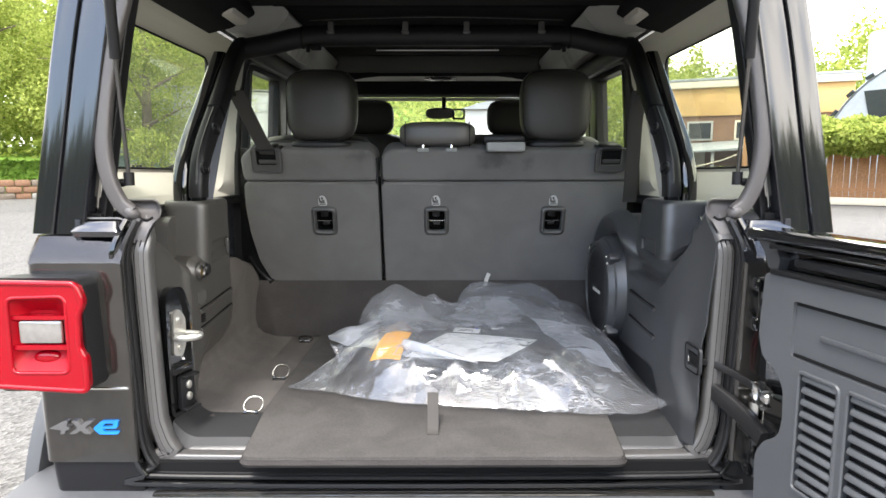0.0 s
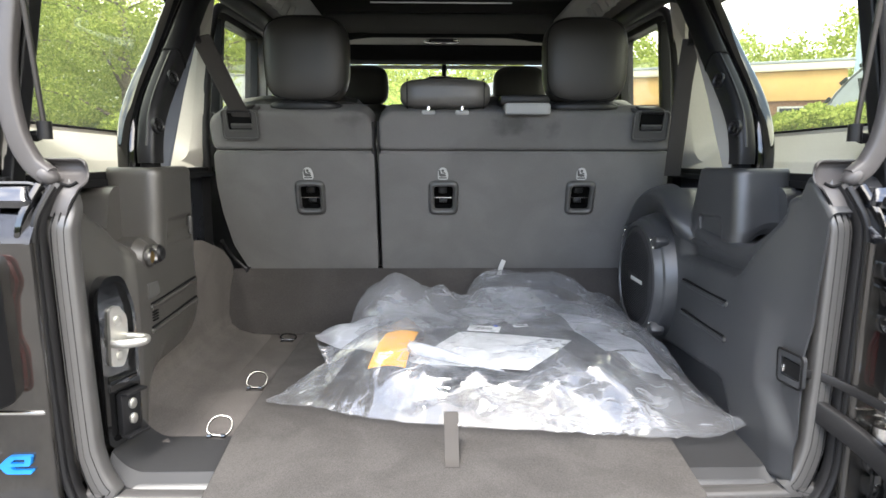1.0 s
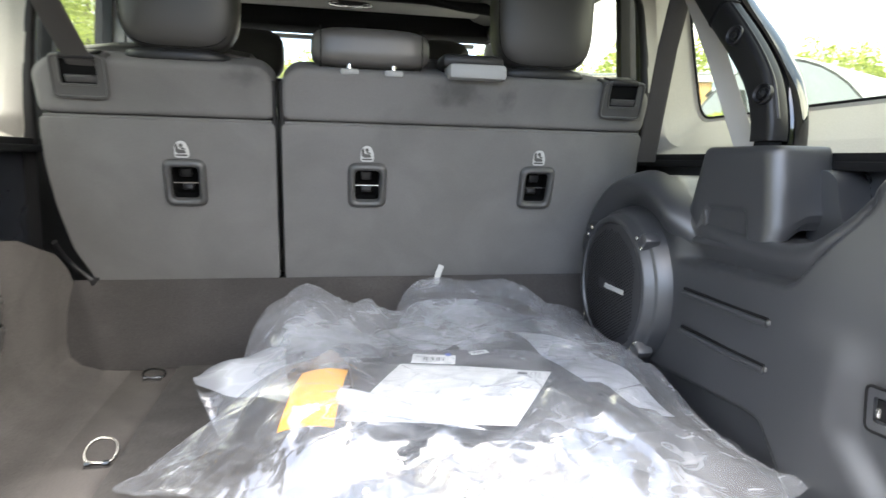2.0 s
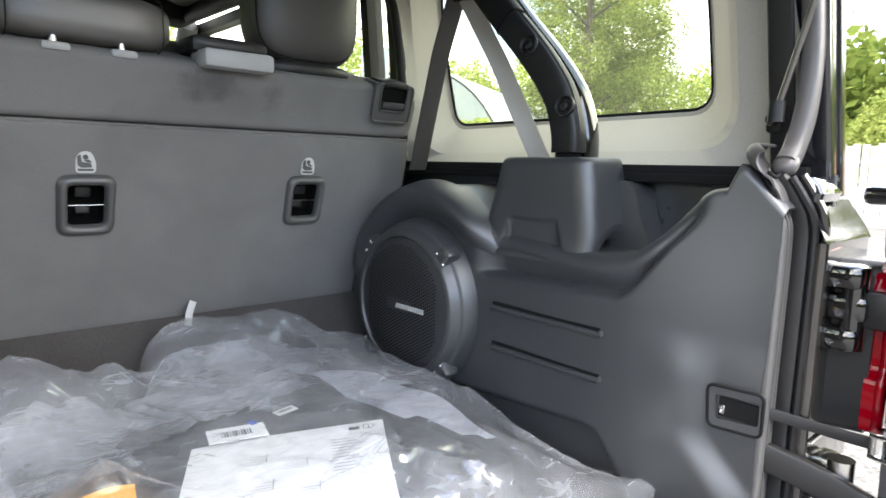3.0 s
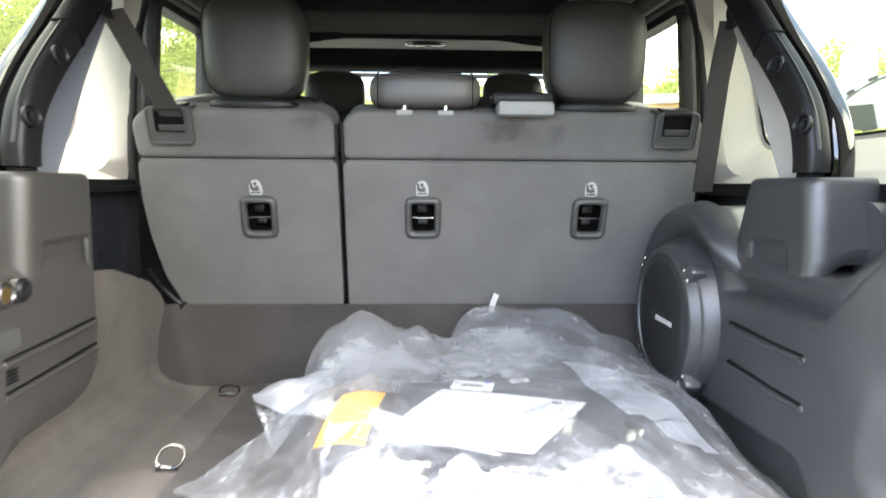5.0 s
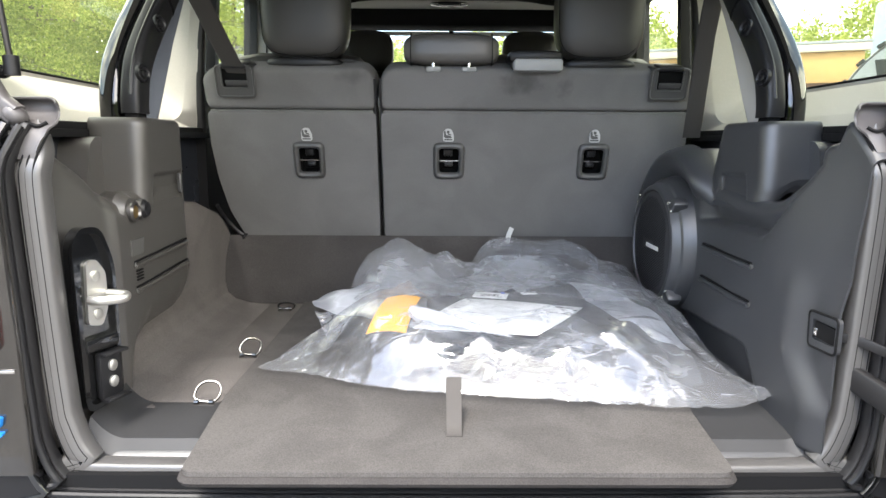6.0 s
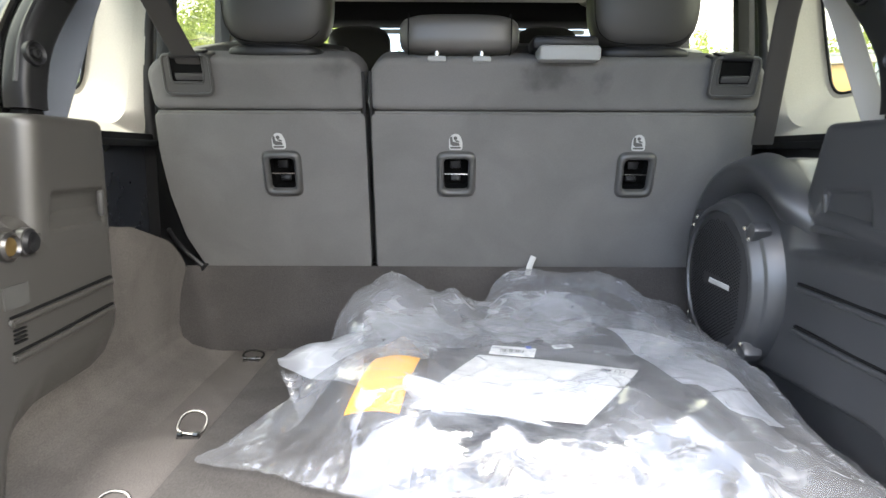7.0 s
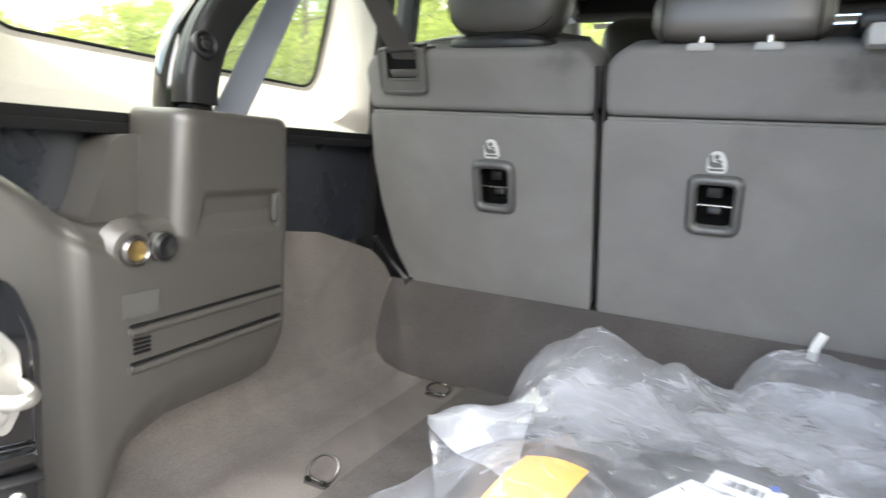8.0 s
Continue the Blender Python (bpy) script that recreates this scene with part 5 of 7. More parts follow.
for x in (-0.112, 0.118):
    part("end_seam", moved(tube([(x, 0.0535 * math.copysign(abs(math.cos(a)) ** 0.5, math.cos(a)), 0.0445 * math.copysign(abs(math.sin(a)) ** 0.5, math.sin(a))) for a in np.linspace(0, 2 * math.pi, 32, endpoint=False)], 0.0013, 6, closed=True), Matrix.Translation((0.0, 2.312, 1.622)) @ pose(0, 0, 0, -4, 0, 0)), MATTE, low_rest)
for x in (-0.048, 0.053):
    part("headrest_post", tube([(x, 2.272, 1.545), (x, 2.280, 1.60)], 0.0065, 10), CHROME, low_rest)
    part("post_collar", box(x, 2.272, 1.566, 0.042, 0.034, 0.014, 0.005), GREYTRIM, low_rest)
guide = part("belt_guide", join(box(0.245, 2.262, 1.576, 0.136, 0.075, 0.034, 0.008), box(0.245, 2.29, 1.594, 0.126, 0.05, 0.018, 0.008)), GREYTRIM, seat_wide, "pale grey belt outlet box")
part("guide_hood", box(0.241, 2.300, 1.603, 0.150, 0.088, 0.032, 0.012), SATIN, guide)

# front seats
for x in (-0.37, 0.39):
    fs = thing("front_seat", (x, 3.5, 0.9), "black leatherette front seat", "car seat", group="front seats")
    part("headrest", cushion(x, 3.46, 1.77, 0.255, 0.11, 0.19, 3.6, 30), LEATHER, fs)
    part("backrest", moved(cushion(0, 0, 0, 0.52, 0.16, 0.70, 4, 30), Matrix.Translation((x, 3.50, 1.34)) @ pose(0, 0, 0, 12, 0, 0)), LEATHER, fs)
    part("seat_cushion", cushion(x, 3.72, 0.96, 0.52, 0.50, 0.18, 4), LEATHER, fs)
    for dx in (-0.06, 0.06):
        part("headrest_post", tube([(x + dx, 3.47, 1.64), (x + dx, 3.465, 1.70)], 0.006, 8), CHROME, fs)

# ---- subwoofer ----
subwoofer = thing("subwoofer", (0.58, 2.085, 0.90), "round black subwoofer with perforated grille in the side trim", "subwoofer")
TO_SUB = Matrix.Translation((0.560, 2.131, 1.091)) @ pose(0, 0, 0, 0, -90, 0)  # local z points into the bay
part("housing", lathe([(0.0, -0.12), (0.186, -0.12), (0.186, -0.058), (0.176, -0.050), (0.0, -0.022)], TO_SUB, 56), SATIN, subwoofer)
part("ring", lathe([(0.146, -0.03), (0.146, 0.004), (0.149, 0.008), (0.157, 0.008), (0.161, 0.005), (0.1665, -0.012), (0.1690, -0.0145), (0.1730, -0.0155), (0.1755, -0.019), (0.1850, -0.046), (0.1870, -0.060)], TO_SUB, 72), PLASTIC, subwoofer, sharp=50)


def hood(u, v):
    """The moulded arch that shades the subwoofer, dying out into the panel at both ends."""
    a = radians(-100 + 172 * u)
    fade = step(0.0, 0.14, u) * (1 - step(0.80, 1.0, u))
    r, h = ((0.186, -0.056), (0.190, -0.052), (0.214, -0.036), (0.228, -0.029), (0.236, -0.026), (0.242, -0.026), (0.249, -0.030), (0.256, -0.040), (0.264, -0.060), (0.270, -0.085))[round(v * 9)]
    h = -0.085 + (h + 0.085) * fade
    return TO_SUB @ Vector((r * math.cos(a), -r * math.sin(a), h))


part("hood", surface(64, 9, hood), PLASTIC, wall_right, sharp=80)
grille_bm = lathe([(0.0, -0.010), (0.1485, -0.010), (0.1485, 0.001), (0.135, 0.0075), (0.09, 0.011), (0.04, 0.0125), (0.0, 0.013)], TO_SUB, 56)
grille = part("grille", grille_bm, GRILLE, subwoofer, "black perforated steel grille")
holes = bmesh.new()
for i in range(-18, 19):
    for j in range(-18, 19):
        px, py = (i + 0.5 * (j % 2)) * 0.0072, j * 0.0063
        r = math.hypot(px, py)
        if r < 0.130 and not (abs(px) < 0.014 and abs(py) < 0.040):
            zz = 0.0135 - 0.0062 * (r / 0.135) ** 2
            ring_v = [holes.verts.new(TO_SUB @ Vector((px + 0.0022 * math.cos(a), py + 0.0022 * math.sin(a), zz + 0.0008))) for a in np.linspace(0, 2 * math.pi, 6, endpoint=False)]
            holes.faces.new(ring_v)
# black discs on the grille face stand for the shaded holes
part("perforation", holes, HOLE, grille)
for a in (43, 137, 223, 317):
    ca, sa = math.cos(radians(a)), math.sin(radians(a))
    lug = part("lug", moved(cushion(0, 0, 0, 0.030, 0.060, 0.040, 5.0), TO_SUB @ Matrix.Translation((0.163 * sa, 0.163 * ca, -0.0150)) @ pose(0, 0, 0, 0, 0, -a)), PLASTIC, subwoofer)
    for off in (-0.0135, 0.0135):
        part("screw", lathe([(0, 0), (0.0052, 0), (0.0052, 0.003), (0.003, 0.005), (0, 0.0045)], TO_SUB @ Matrix.Translation((0.167 * sa + off * ca, 0.167 * ca - off * sa, 0.0040)), 10), CHROME, lug)
# maker's mark as plain bars
mark = [box(0.5435, 2.133 - 0.0078 * k, 1.0895, 0.002, 0.0050, 0.0105, m=pose(0, 0, 0, 28 if k < 5 else 0, 0, 0)) for k in range(12)]
part("maker_mark", join(*mark), SIGN, subwoofer, "small pale maker's mark")

# ---- tie-down rings ----
def tie_down(x, y, up):
    ring = thing("tie_down_ring", (x, y, 0.861), "bright steel tie-down ring on the cargo floor", "tie-down ring", group="floor tie-downs")
    part("base_plate", box(x, y - 0.002, 0.8615, 0.040, 0.012, 0.003, 0.001), RISER, ring)
    lean = Vector((0.18, 0.62, 0.76)).normalized() if up else Vector((0.0, 0.985, 0.17))
    along = Vector((1.0, 0.0, -0.1)).normalized()
    hub = Vector((x, y, 0.866)) + lean * 0.019
    loop = []
    for a in np.linspace(0, 2 * math.pi, 28, endpoint=False):
        c, q = math.cos(a), math.sin(a)
        loop.append(hub + along * 0.024 * math.copysign(abs(c) ** 0.8, c) + lean * (0.0225 * q if q > 0 else 0.019 * math.copysign(abs(q) ** 0.6, q)))
    part("d_ring", tube(loop, 0.0025, 8, closed=True), RING, ring)
    for dx in (-0.014, 0.014):
        part("clamp", tube([(x + dx - 0.004, y - 0.003, 0.867), (x + dx + 0.004, y - 0.003, 0.867)], 0.0046, 8), RING, ring)


tie_down(-0.484, 1.580, True), tie_down(-0.480, 1.850, True), tie_down(-0.492, 2.262, False)

# ---- rear body: corner panels, opening seals, lamps, bumper ----
body = thing("vehicle_body", (0, 1.36, 0.8), "dark metallic off-road vehicle body round the open tailgate", "vehicle body", kind="structure")
for s in (1, -1):
    # tub corner with chamfered shoulder, wrapped round to the side
    prof = rounded([(0.688, 1.362), (0.890, 1.362), (0.914, 1.392), (0.925, 1.55), (0.925, 2.6), (0.895, 2.6), (0.890, 1.56), (0.880, 1.41), (0.855, 1.385), (0.688, 1.385)], 0.012)
    part("corner_panel", side_of(plate(prof, [], lambda u, v, w: (u - 0.010 * step(1.0, 0.78, w), v, w), 0.834, 1.296), s), PAINT, body)
    part("corner_foot", side_of(plate(prof, [], lambda u, v, w: (u * 0.985 - 0.06 * (0.834 - w), v + 0.006 + 0.10 * (0.834 - w), w), 0.748, 0.834), s), SATIN, body, "black lower edge of the body corner")
    sh = bmesh.new()
    lo_ring = [(0.690, 1.362), (0.892, 1.362), (0.914, 1.392), (0.924, 1.56), (0.924, 2.6)]
    hi_ring = [(0.690, 1.396), (0.882, 1.396), (0.905, 1.424), (0.912, 1.58), (0.912, 2.6)]
    rows = [[sh.verts.new((x, y, 1.294)) for x, y in lo_ring], [sh.verts.new((x * 0.997, y + 0.008, 1.312)) for x, y in lo_ring], [sh.verts.new((x, y, 1.352)) for x, y in hi_ring], [sh.verts.new((x - 0.03, y + 0.05, 1.356)) for x, y in hi_ring]]
    for a, b in zip(rows, rows[1:]):
        for i in range(len(a) - 1):
            sh.faces.new((a[i], a[i + 1], b[i + 1], b[i]))
    bmesh.ops.solidify(sh, geom=list(sh.faces), thickness=0.006)
    part("shoulder", side_of(sh, s), SHOULDER, body)
    part("panel_joint", side_of(box(0.790, 1.3595, 1.010, 0.205, 0.004, 0.005, 0.001), s), CHROME, body)
    # hardtop rear pillar: two gloss faces, leaning inwards
    def pillar(x0, x1, y0, y1):
        bm = bmesh.new()
        rows = []
        for z in np.linspace(1.357, 2.04, 10):
            d = -0.155 * (z - 1.37) - 0.10 * max(0, z - 1.75) ** 1.5
            line = rounded([(x0 + d, y0), (x1 + d, y0 + 0.01), (x1 + d + 0.012, y1), (x0 + d, y1)], 0.007, 3)
            rows.append([bm.verts.new((p[0], p[1] + 0.05 * (z - 1.37), z)) for p in line])
        for a, b in zip(rows, rows[1:]):
            for j in range(len(a)):
                bm.faces.new((a[j], a[(j + 1) % len(a)], b[(j + 1) % len(a)], b[j]))
        bm.faces.new(rows[0][::-1]), bm.faces.new(rows[-1])
        return bm
    part("pillar_outer", side_of(pillar(0.852, 0.906, 1.398, 1.545), s), PILLAR, body)
    part("pillar_inner", side_of(pillar(0.780, 0.8495, 1.392, 1.44), s), PILLAR, body)
    part("pillar_return", side_of(pillar(0.756, 0.782, 1.43, 1.47), s), SATIN, body)
    foot = bmesh.new()
    rows = [[foot.verts.new((x, y, z)) for x, y in rounded(line, 0.012, 4)] for line, z in (
        ([(0.694, 1.378), (0.806, 1.386), (0.806, 1.425), (0.694, 1.440)], 1.352), ([(0.692, 1.374), (0.812, 1.384), (0.812, 1.428), (0.692, 1.442)], 1.364),
        ([(0.698, 1.380), (0.800, 1.388), (0.800, 1.426), (0.698, 1.440)], 1.374), ([(0.704, 1.394), (0.780, 1.398), (0.780, 1.424), (0.704, 1.438)], 1.386))]
    for a, b in zip(rows, rows[1:]):
        for i in range(len(a)):
            foot.faces.new((a[i], a[(i + 1) % len(a)], b[(i + 1) % len(a)], b[i]))
    foot.faces.new(rows[-1])
    part("pillar_foot", side_of(foot, s), SHOULDER, body, "polished pillar foot")
    # grey seal of the glass opening
    seal = smooth_path([(0.684, 1.424, 1.402), (0.692, 1.424, 1.408), (0.712, 1.424, 1.428), (0.730, 1.420, 1.478), (0.738, 1.420, 1.560), (0.728, 1.425, 1.660), (0.712, 1.432, 1.760), (0.690, 1.442, 1.850), (0.662, 1.452, 1.930), (0.60, 1.46, 1.965)], 5)
    part("glass_seal", side_of(join(tube(seal, 0, 16, flat=(0.0165, 0.013, (0, 1, 0.1))), moved(cushion(0, 0, 0, 0.036, 0.034, 0.027, 2.3, 20), Matrix.Translation((0.686, 1.424, 1.403)) @ pose(0, 0, 0, 0, -42, 0))), s), SEALGREY, body, "grey rubber seal of the glass opening")
    def scoop(u, v):
        """The folded end of the seal: a hollow flap that narrows down to the trim lip."""
        y, z = smooth_scoop[round(v * (len(smooth_scoop) - 1))]
        x = 0.627 + 0.026 * step(0.45, 1.0, v) + (0.080 - 0.052 * step(0.45, 1.0, v)) * u
        curl = max(0.0, 1 - u / 0.30) ** 2
        return Vector((x, y - 0.024 * curl * math.sin(math.pi * min(1.0, v + 0.25)), z - 0.012 * curl * (1 - v)))

    smooth_scoop = [(p.x, p.y) for p in smooth_path([(1.446, 1.431, 0), (1.453, 1.433, 0), (1.462, 1.428, 0), (1.465, 1.416, 0), (1.457, 1.403, 0), (1.444, 1.393, 0), (1.430, 1.384, 0), (1.420, 1.370, 0), (1.414, 1.352, 0), (1.412, 1.335, 0)], 4)]
    part("seal_fold", side_of(surface(26, len(smooth_scoop) - 1, scoop, 0.003), s), SEALGREY, body, "folded grey rubber end piece", sharp=60)
    # thin black rod that draws the shade in the fold's crease
    part("fold_crease_shade", side_of(tube(smooth_path([(0.676, 1.424, 1.392), (0.662, 1.424, 1.388), (0.652, 1.425, 1.386), (0.642, 1.430, 1.392)], 4), 0.0028, 8), s), MATTE, body)
# U-shaped lip, seal and painted flange round the opening
def opening(off, y):
    x, low, r = 0.660 + off, 0.802 - off * 0.8, 0.085
    right_side = [(x - 0.004, y + 0.030, 1.386), (x + 0.005, y + 0.016, 1.360), (x + 0.014, y + 0.003, 1.328), (x + 0.017, y, 1.28), (x + 0.012, y, 1.10), (x + 0.006, y, 0.95), (x, y, low + r), (x - r * 0.3, y, low + r * 0.3), (x - r, y, low)]
    return smooth_path([*[(-a, b, c) for a, b, c in right_side], *right_side[::-1]], 6)


lip = tube(opening(-0.012, 1.420), 0, 16, flat=(0.020, 0.018, (0, 1, 0), 0.38))
for v in lip.verts:
    narrow = 0.85 * step(1.318, 1.392, v.co.z)
    v.co.x += (math.copysign(0.660, v.co.x) - v.co.x) * narrow
    v.co.y += (1.436 - v.co.y) * 0.6 * narrow
part("trim_lip", lip, TRIM_LIP, body)
for k, off in enumerate((-0.020, -0.009, 0.001)):
    part("lip_groove", tube(opening(off, 1.4035), 0.0016, 6), MATTE, body)
part("door_seal", tube(opening(0.015, 1.398), 0, 12, flat=(0.007, 0.012, (0, 1, 0))), RUBBER, body, "black rubber door seal")
part("seal_bead", tube(opening(0.016, 1.380), 0.006, 8), SATIN, body)
part("flange", tube(opening(0.034, 1.378), 0, 12, flat=(0.006, 0.012, (0, 1, 0))), GLOSS, body, "gloss painted flange")
part("tail_sill", box(0, 1.362, 0.735, 1.30, 0.030, 0.055, 0.010), PAINT, body)
part("under_body", box(0, 2.6, 0.66, 1.70, 2.4, 0.20, 0.03), MATTE, body)
bumper = thing("bumper", (0, 1.2, 0.5), "dark grey textured plastic rear bumper", "bumper")
bp_line = [(-0.985, 1.52), (-0.985, 1.26), (-0.90, 1.14), (0.90, 1.14), (0.985, 1.26), (0.985, 1.52)]
part("bumper_shell", plate(rounded(bp_line, 0.06, 6), [], lambda u, v, w: (u, v, w), 0.55, 0.756, 0.012), BUMPER, bumper)
for s in (1, -1):
    flare = thing("wheel_flare", (s * 0.97, 1.9, 0.75), "dark grey plastic wheel arch flare", "wheel flare", group="wheel flares")
    part("arch", side_of(tube(smooth_path([(1.005, 1.50, 0.56), (1.000, 1.53, 0.76), (0.985, 1.60, 0.92), (0.980, 1.75, 0.97), (0.980, 2.1, 0.95), (0.980, 2.3, 0.84), (0.980, 2.38, 0.62)], 5), 0, 12, flat=(0.065, 0.022, (1, 0, 0.2))), s), BUMPER, flare)
    tyre = part("wheel", lathe([(0.22, -0.11), (0.36, -0.115), (0.395, -0.09), (0.40, 0.0), (0.395, 0.09), (0.36, 0.115), (0.22, 0.11)], Matrix.Translation((s * 0.82, 1.93, 0.48)) @ pose(0, 0, 0, 0, 90, 0), 40), MATTE, body, "black tyre on a dark alloy rim")
    part("rim", lathe([(0.0, 0.06), (0.10, 0.06), (0.20, 0.04), (0.225, 0.10), (0.225, -0.10), (0.0, -0.10)], Matrix.Translation((s * 0.82, 1.93, 0.48)) @ pose(0, 0, 0, 0, 90 * s, 0), 32), SATIN, tyre)

    # tail lamp
    lamp = thing("tail_lamp", (s * 0.84, 1.33, 1.15), "red square tail lamp with clear centre in a black housing", "tail lamp", group="tail lamps")
    out = rounded([(0.742, 1.028), (0.940, 1.040), (0.940, 1.265), (0.752, 1.262), (0.7395, 1.220), (0.752, 1.195), (0.755, 1.125), (0.742, 1.100)], 0.012)
    cut = rounded([(0.775, 1.068), (0.900, 1.068), (0.900, 1.232), (0.775, 1.236)], 0.018)
    part("housing", side_of(plate(rounded([(0.733, 1.022), (0.935, 1.022), (0.935, 1.272), (0.742, 1.272)], 0.022), [cut], lambda u, v, w: (u + (0.010 if w < 1.32 else 0.0), w, v), 1.312, 1.365), s), SATIN, lamp)
    part("lens_ring", side_of(plate(out, [cut], lambda u, v, w: (u, w, v), 1.292, 1.316), s), RED, lamp, "glossy red lens ring")
    for line, y, r in ((out, 1.295, 0.0065), (cut, 1.2945, 0.0045)):
        part("lens_edge", side_of(tube([(u, y, v) for u, v in line], r, 10, closed=True), s), RED, lamp)
    bowl, deep = bmesh.new(), rounded([(0.806, 1.112), (0.878, 1.112), (0.878, 1.196), (0.806, 1.200)], 0.010)
    rows = [[bowl.verts.new((u, y, v)) for u, v in resampled(line, 48)] for line, y in ((cut, 1.298), (deep, 1.330))]
    for i in range(48):
        bowl.faces.new((rows[0][i], rows[0][(i + 1) % 48], rows[1][(i + 1) % 48], rows[1][i]))
    bowl.faces.new(rows[1])
    part("reflector", side_of(bowl, s), RED_DARK, lamp)
    for z0, z1, y0 in ((1.192, 1.184, 1.300), (1.128, 1.118, 1.300)):
        part("lens_blade", side_of(plate([(0.780, z0), (0.896, z0), (0.896, z1), (0.780, z1)], [], lambda u, v, w: (u, w, v), y0, 1.326), s), RED, lamp)
    part("bulb_dome", side_of(moved(cushion(0, 0, 0, 0.060, 0.024, 0.030, 2.2, 20), Matrix.Translation((0.838, 1.322, 1.096))), s), RED, lamp)
    part("clear_lens", side_of(box(0.838, 1.306, 1.156, 0.092, 0.010, 0.050, 0.006), s), CLEAR, lamp, "clear reversing lens")

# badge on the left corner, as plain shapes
badge = thing("badge", (-0.79, 1.36, 0.92), "raised badge in silver and bright blue", "badge")
def badge_piece(line):
    return plate(rounded(line, 0.003), [], lambda u, v, w: (u, w, v), 1.354, 1.3615)


part("silver_shape", badge_piece([(-0.872, 0.918), (-0.838, 0.936), (-0.828, 0.936), (-0.832, 0.922), (-0.824, 0.922), (-0.828, 0.914), (-0.834, 0.914), (-0.838, 0.905), (-0.848, 0.905), (-0.844, 0.914)]), SILVER, badge)
part("silver_shape", badge_piece([(-0.820, 0.936), (-0.806, 0.936), (-0.799, 0.926), (-0.786, 0.936), (-0.770, 0.936), (-0.790, 0.920), (-0.776, 0.905), (-0.792, 0.905), (-0.800, 0.914), (-0.812, 0.905), (-0.828, 0.905), (-0.807, 0.920)]), SILVER, badge)
part("blue_shape", plate(rounded([(-0.772, 0.918), (-0.752, 0.936), (-0.714, 0.936), (-0.718, 0.918), (-0.752, 0.917), (-0.746, 0.911), (-0.714, 0.911), (-0.716, 0.904), (-0.758, 0.904)], 0.004), [rounded([(-0.750, 0.923), (-0.744, 0.930), (-0.726, 0.930), (-0.727, 0.923)], 0.001)], lambda u, v, w: (u, w, v), 1.354, 1.3615), BLUE, badge)

# gas struts of the raised rear glass
for s in (1, -1):
    strut = thing("gas_strut", (s * 0.715, 1.46, 1.47), "black gas strut of the raised rear glass", "gas strut", group="gas struts")
    a, b, c = Vector((0.700, 1.449, 1.478)), Vector((0.676, 1.376, 1.735)), Vector((0.652, 1.310, 1.985))
    part("rod", side_of(tube([a, b], 0.0045, 10), s), DARKSTEEL, strut)
    part("cylinder", side_of(tube([b, c], 0.0115, 12), s), SATIN, strut)
    part("socket", side_of(join(tube([a + Vector((0, 0, 0.016)), a - Vector((0, 0, 0.014))], 0.0115, 12), lathe([(0, -0.006), (0.008, -0.006), (0.010, 0.0), (0.008, 0.014), (0, 0.016)], Matrix.Translation((0.722, 1.462, 1.470)) @ pose(0, 0, 0, 0, 90, 0), 14)), s), SATIN, strut)
    part("bracket", side_of(box(0.752, 1.466, 1.466, 0.03, 0.024, 0.030, 0.006), s), SATIN, strut)

# raised rear glass over the opening
rear_glass = thing("rear_glass", (0, 1.5, 2.03), "raised tinted rear window glass", "rear window")
part("glass_pane", plate(rounded([(-0.70, 0.0), (0.70, 0.0), (0.74, 0.56), (-0.74, 0.56)], 0.05), [], lambda u, v, w: (u, 1.47 - v * 0.90, 2.03 + v * 0.44 + w), 0.0, 0.006), pane("tinted glass", (0.10, 0.11, 0.11)), rear_glass)

# ---- open tailgate ----
GATE = Matrix.Translation((0.690, 1.290, 0)) @ Matrix(((0.2, 0.98, 0, 0), (-0.98, 0.2, 0, 0), (0, 0, 1, 0), (0, 0, 0, 1)))
tailgate = thing("tailgate", (0.75, 1.20, 0.80), "open side-hinged tailgate with grey louvred inner panel", "tailgate")


def on_gate(bm):
    """Gate places: along from the hinge edge, out from the inner face, height."""
    return moved(bm, GATE)


def gate_plate(line, hole, w0, w1):
    return on_gate(plate(line, hole, lambda u, v, w: (u, w, v), w0, w1))


part("outer_shell", gate_plate(rounded([(0.02, 0.755), (1.02, 0.755), (1.02, 1.372), (-0.01, 1.372), (-0.006, 1.28), (0.012, 1.26)], 0.02), [], 0.012, 0.080), GLOSS, tailgate)
part("top_rail", on_gate(join(box(0.49, 0.020, 1.366, 1.05, 0.08, 0.024, 0.008), box(0.52, -0.008, 1.347, 0.96, 0.03, 0.012, 0.004))), GLOSS, tailgate)
part("corner_web", gate_plate(rounded([(-0.020, 1.372), (0.030, 1.372), (0.060, 1.322), (0.055, 1.298), (0.030, 1.300), (0.016, 1.33)], 0.006), [], -0.010, 0.012), PLASTIC, tailgate)
part("handle_shelf", on_gate(box(0.56, -0.004, 1.322, 0.92, 0.022, 0.018, 0.006)), SATIN, tailgate)
part("panel_top", on_gate(box(0.54, -0.006, 1.296, 1.0, 0.024, 0.012, 0.005)), SATIN, tailgate)
recess = rounded([(0.106, 1.248), (0.96, 1.248), (0.96, 1.138), (0.106, 1.138)], 0.010)
bank_a, bank_b = rounded([(0.132, 1.116), (0.226, 1.116), (0.226, 0.880), (0.132, 0.880)], 0.012), rounded([(0.244, 1.116), (0.338, 1.116), (0.338, 0.880), (0.244, 0.880)], 0.012)
skin = rounded([(0.024, 1.292), (1.0, 1.292), (1.0, 0.765), (0.034, 0.765), (0.026, 0.900), (0.048, 0.938), (0.088, 0.966), (0.097, 1.0), (0.094, 1.066), (0.072, 1.098), (0.030, 1.115), (0.016, 1.16)], 0.014)
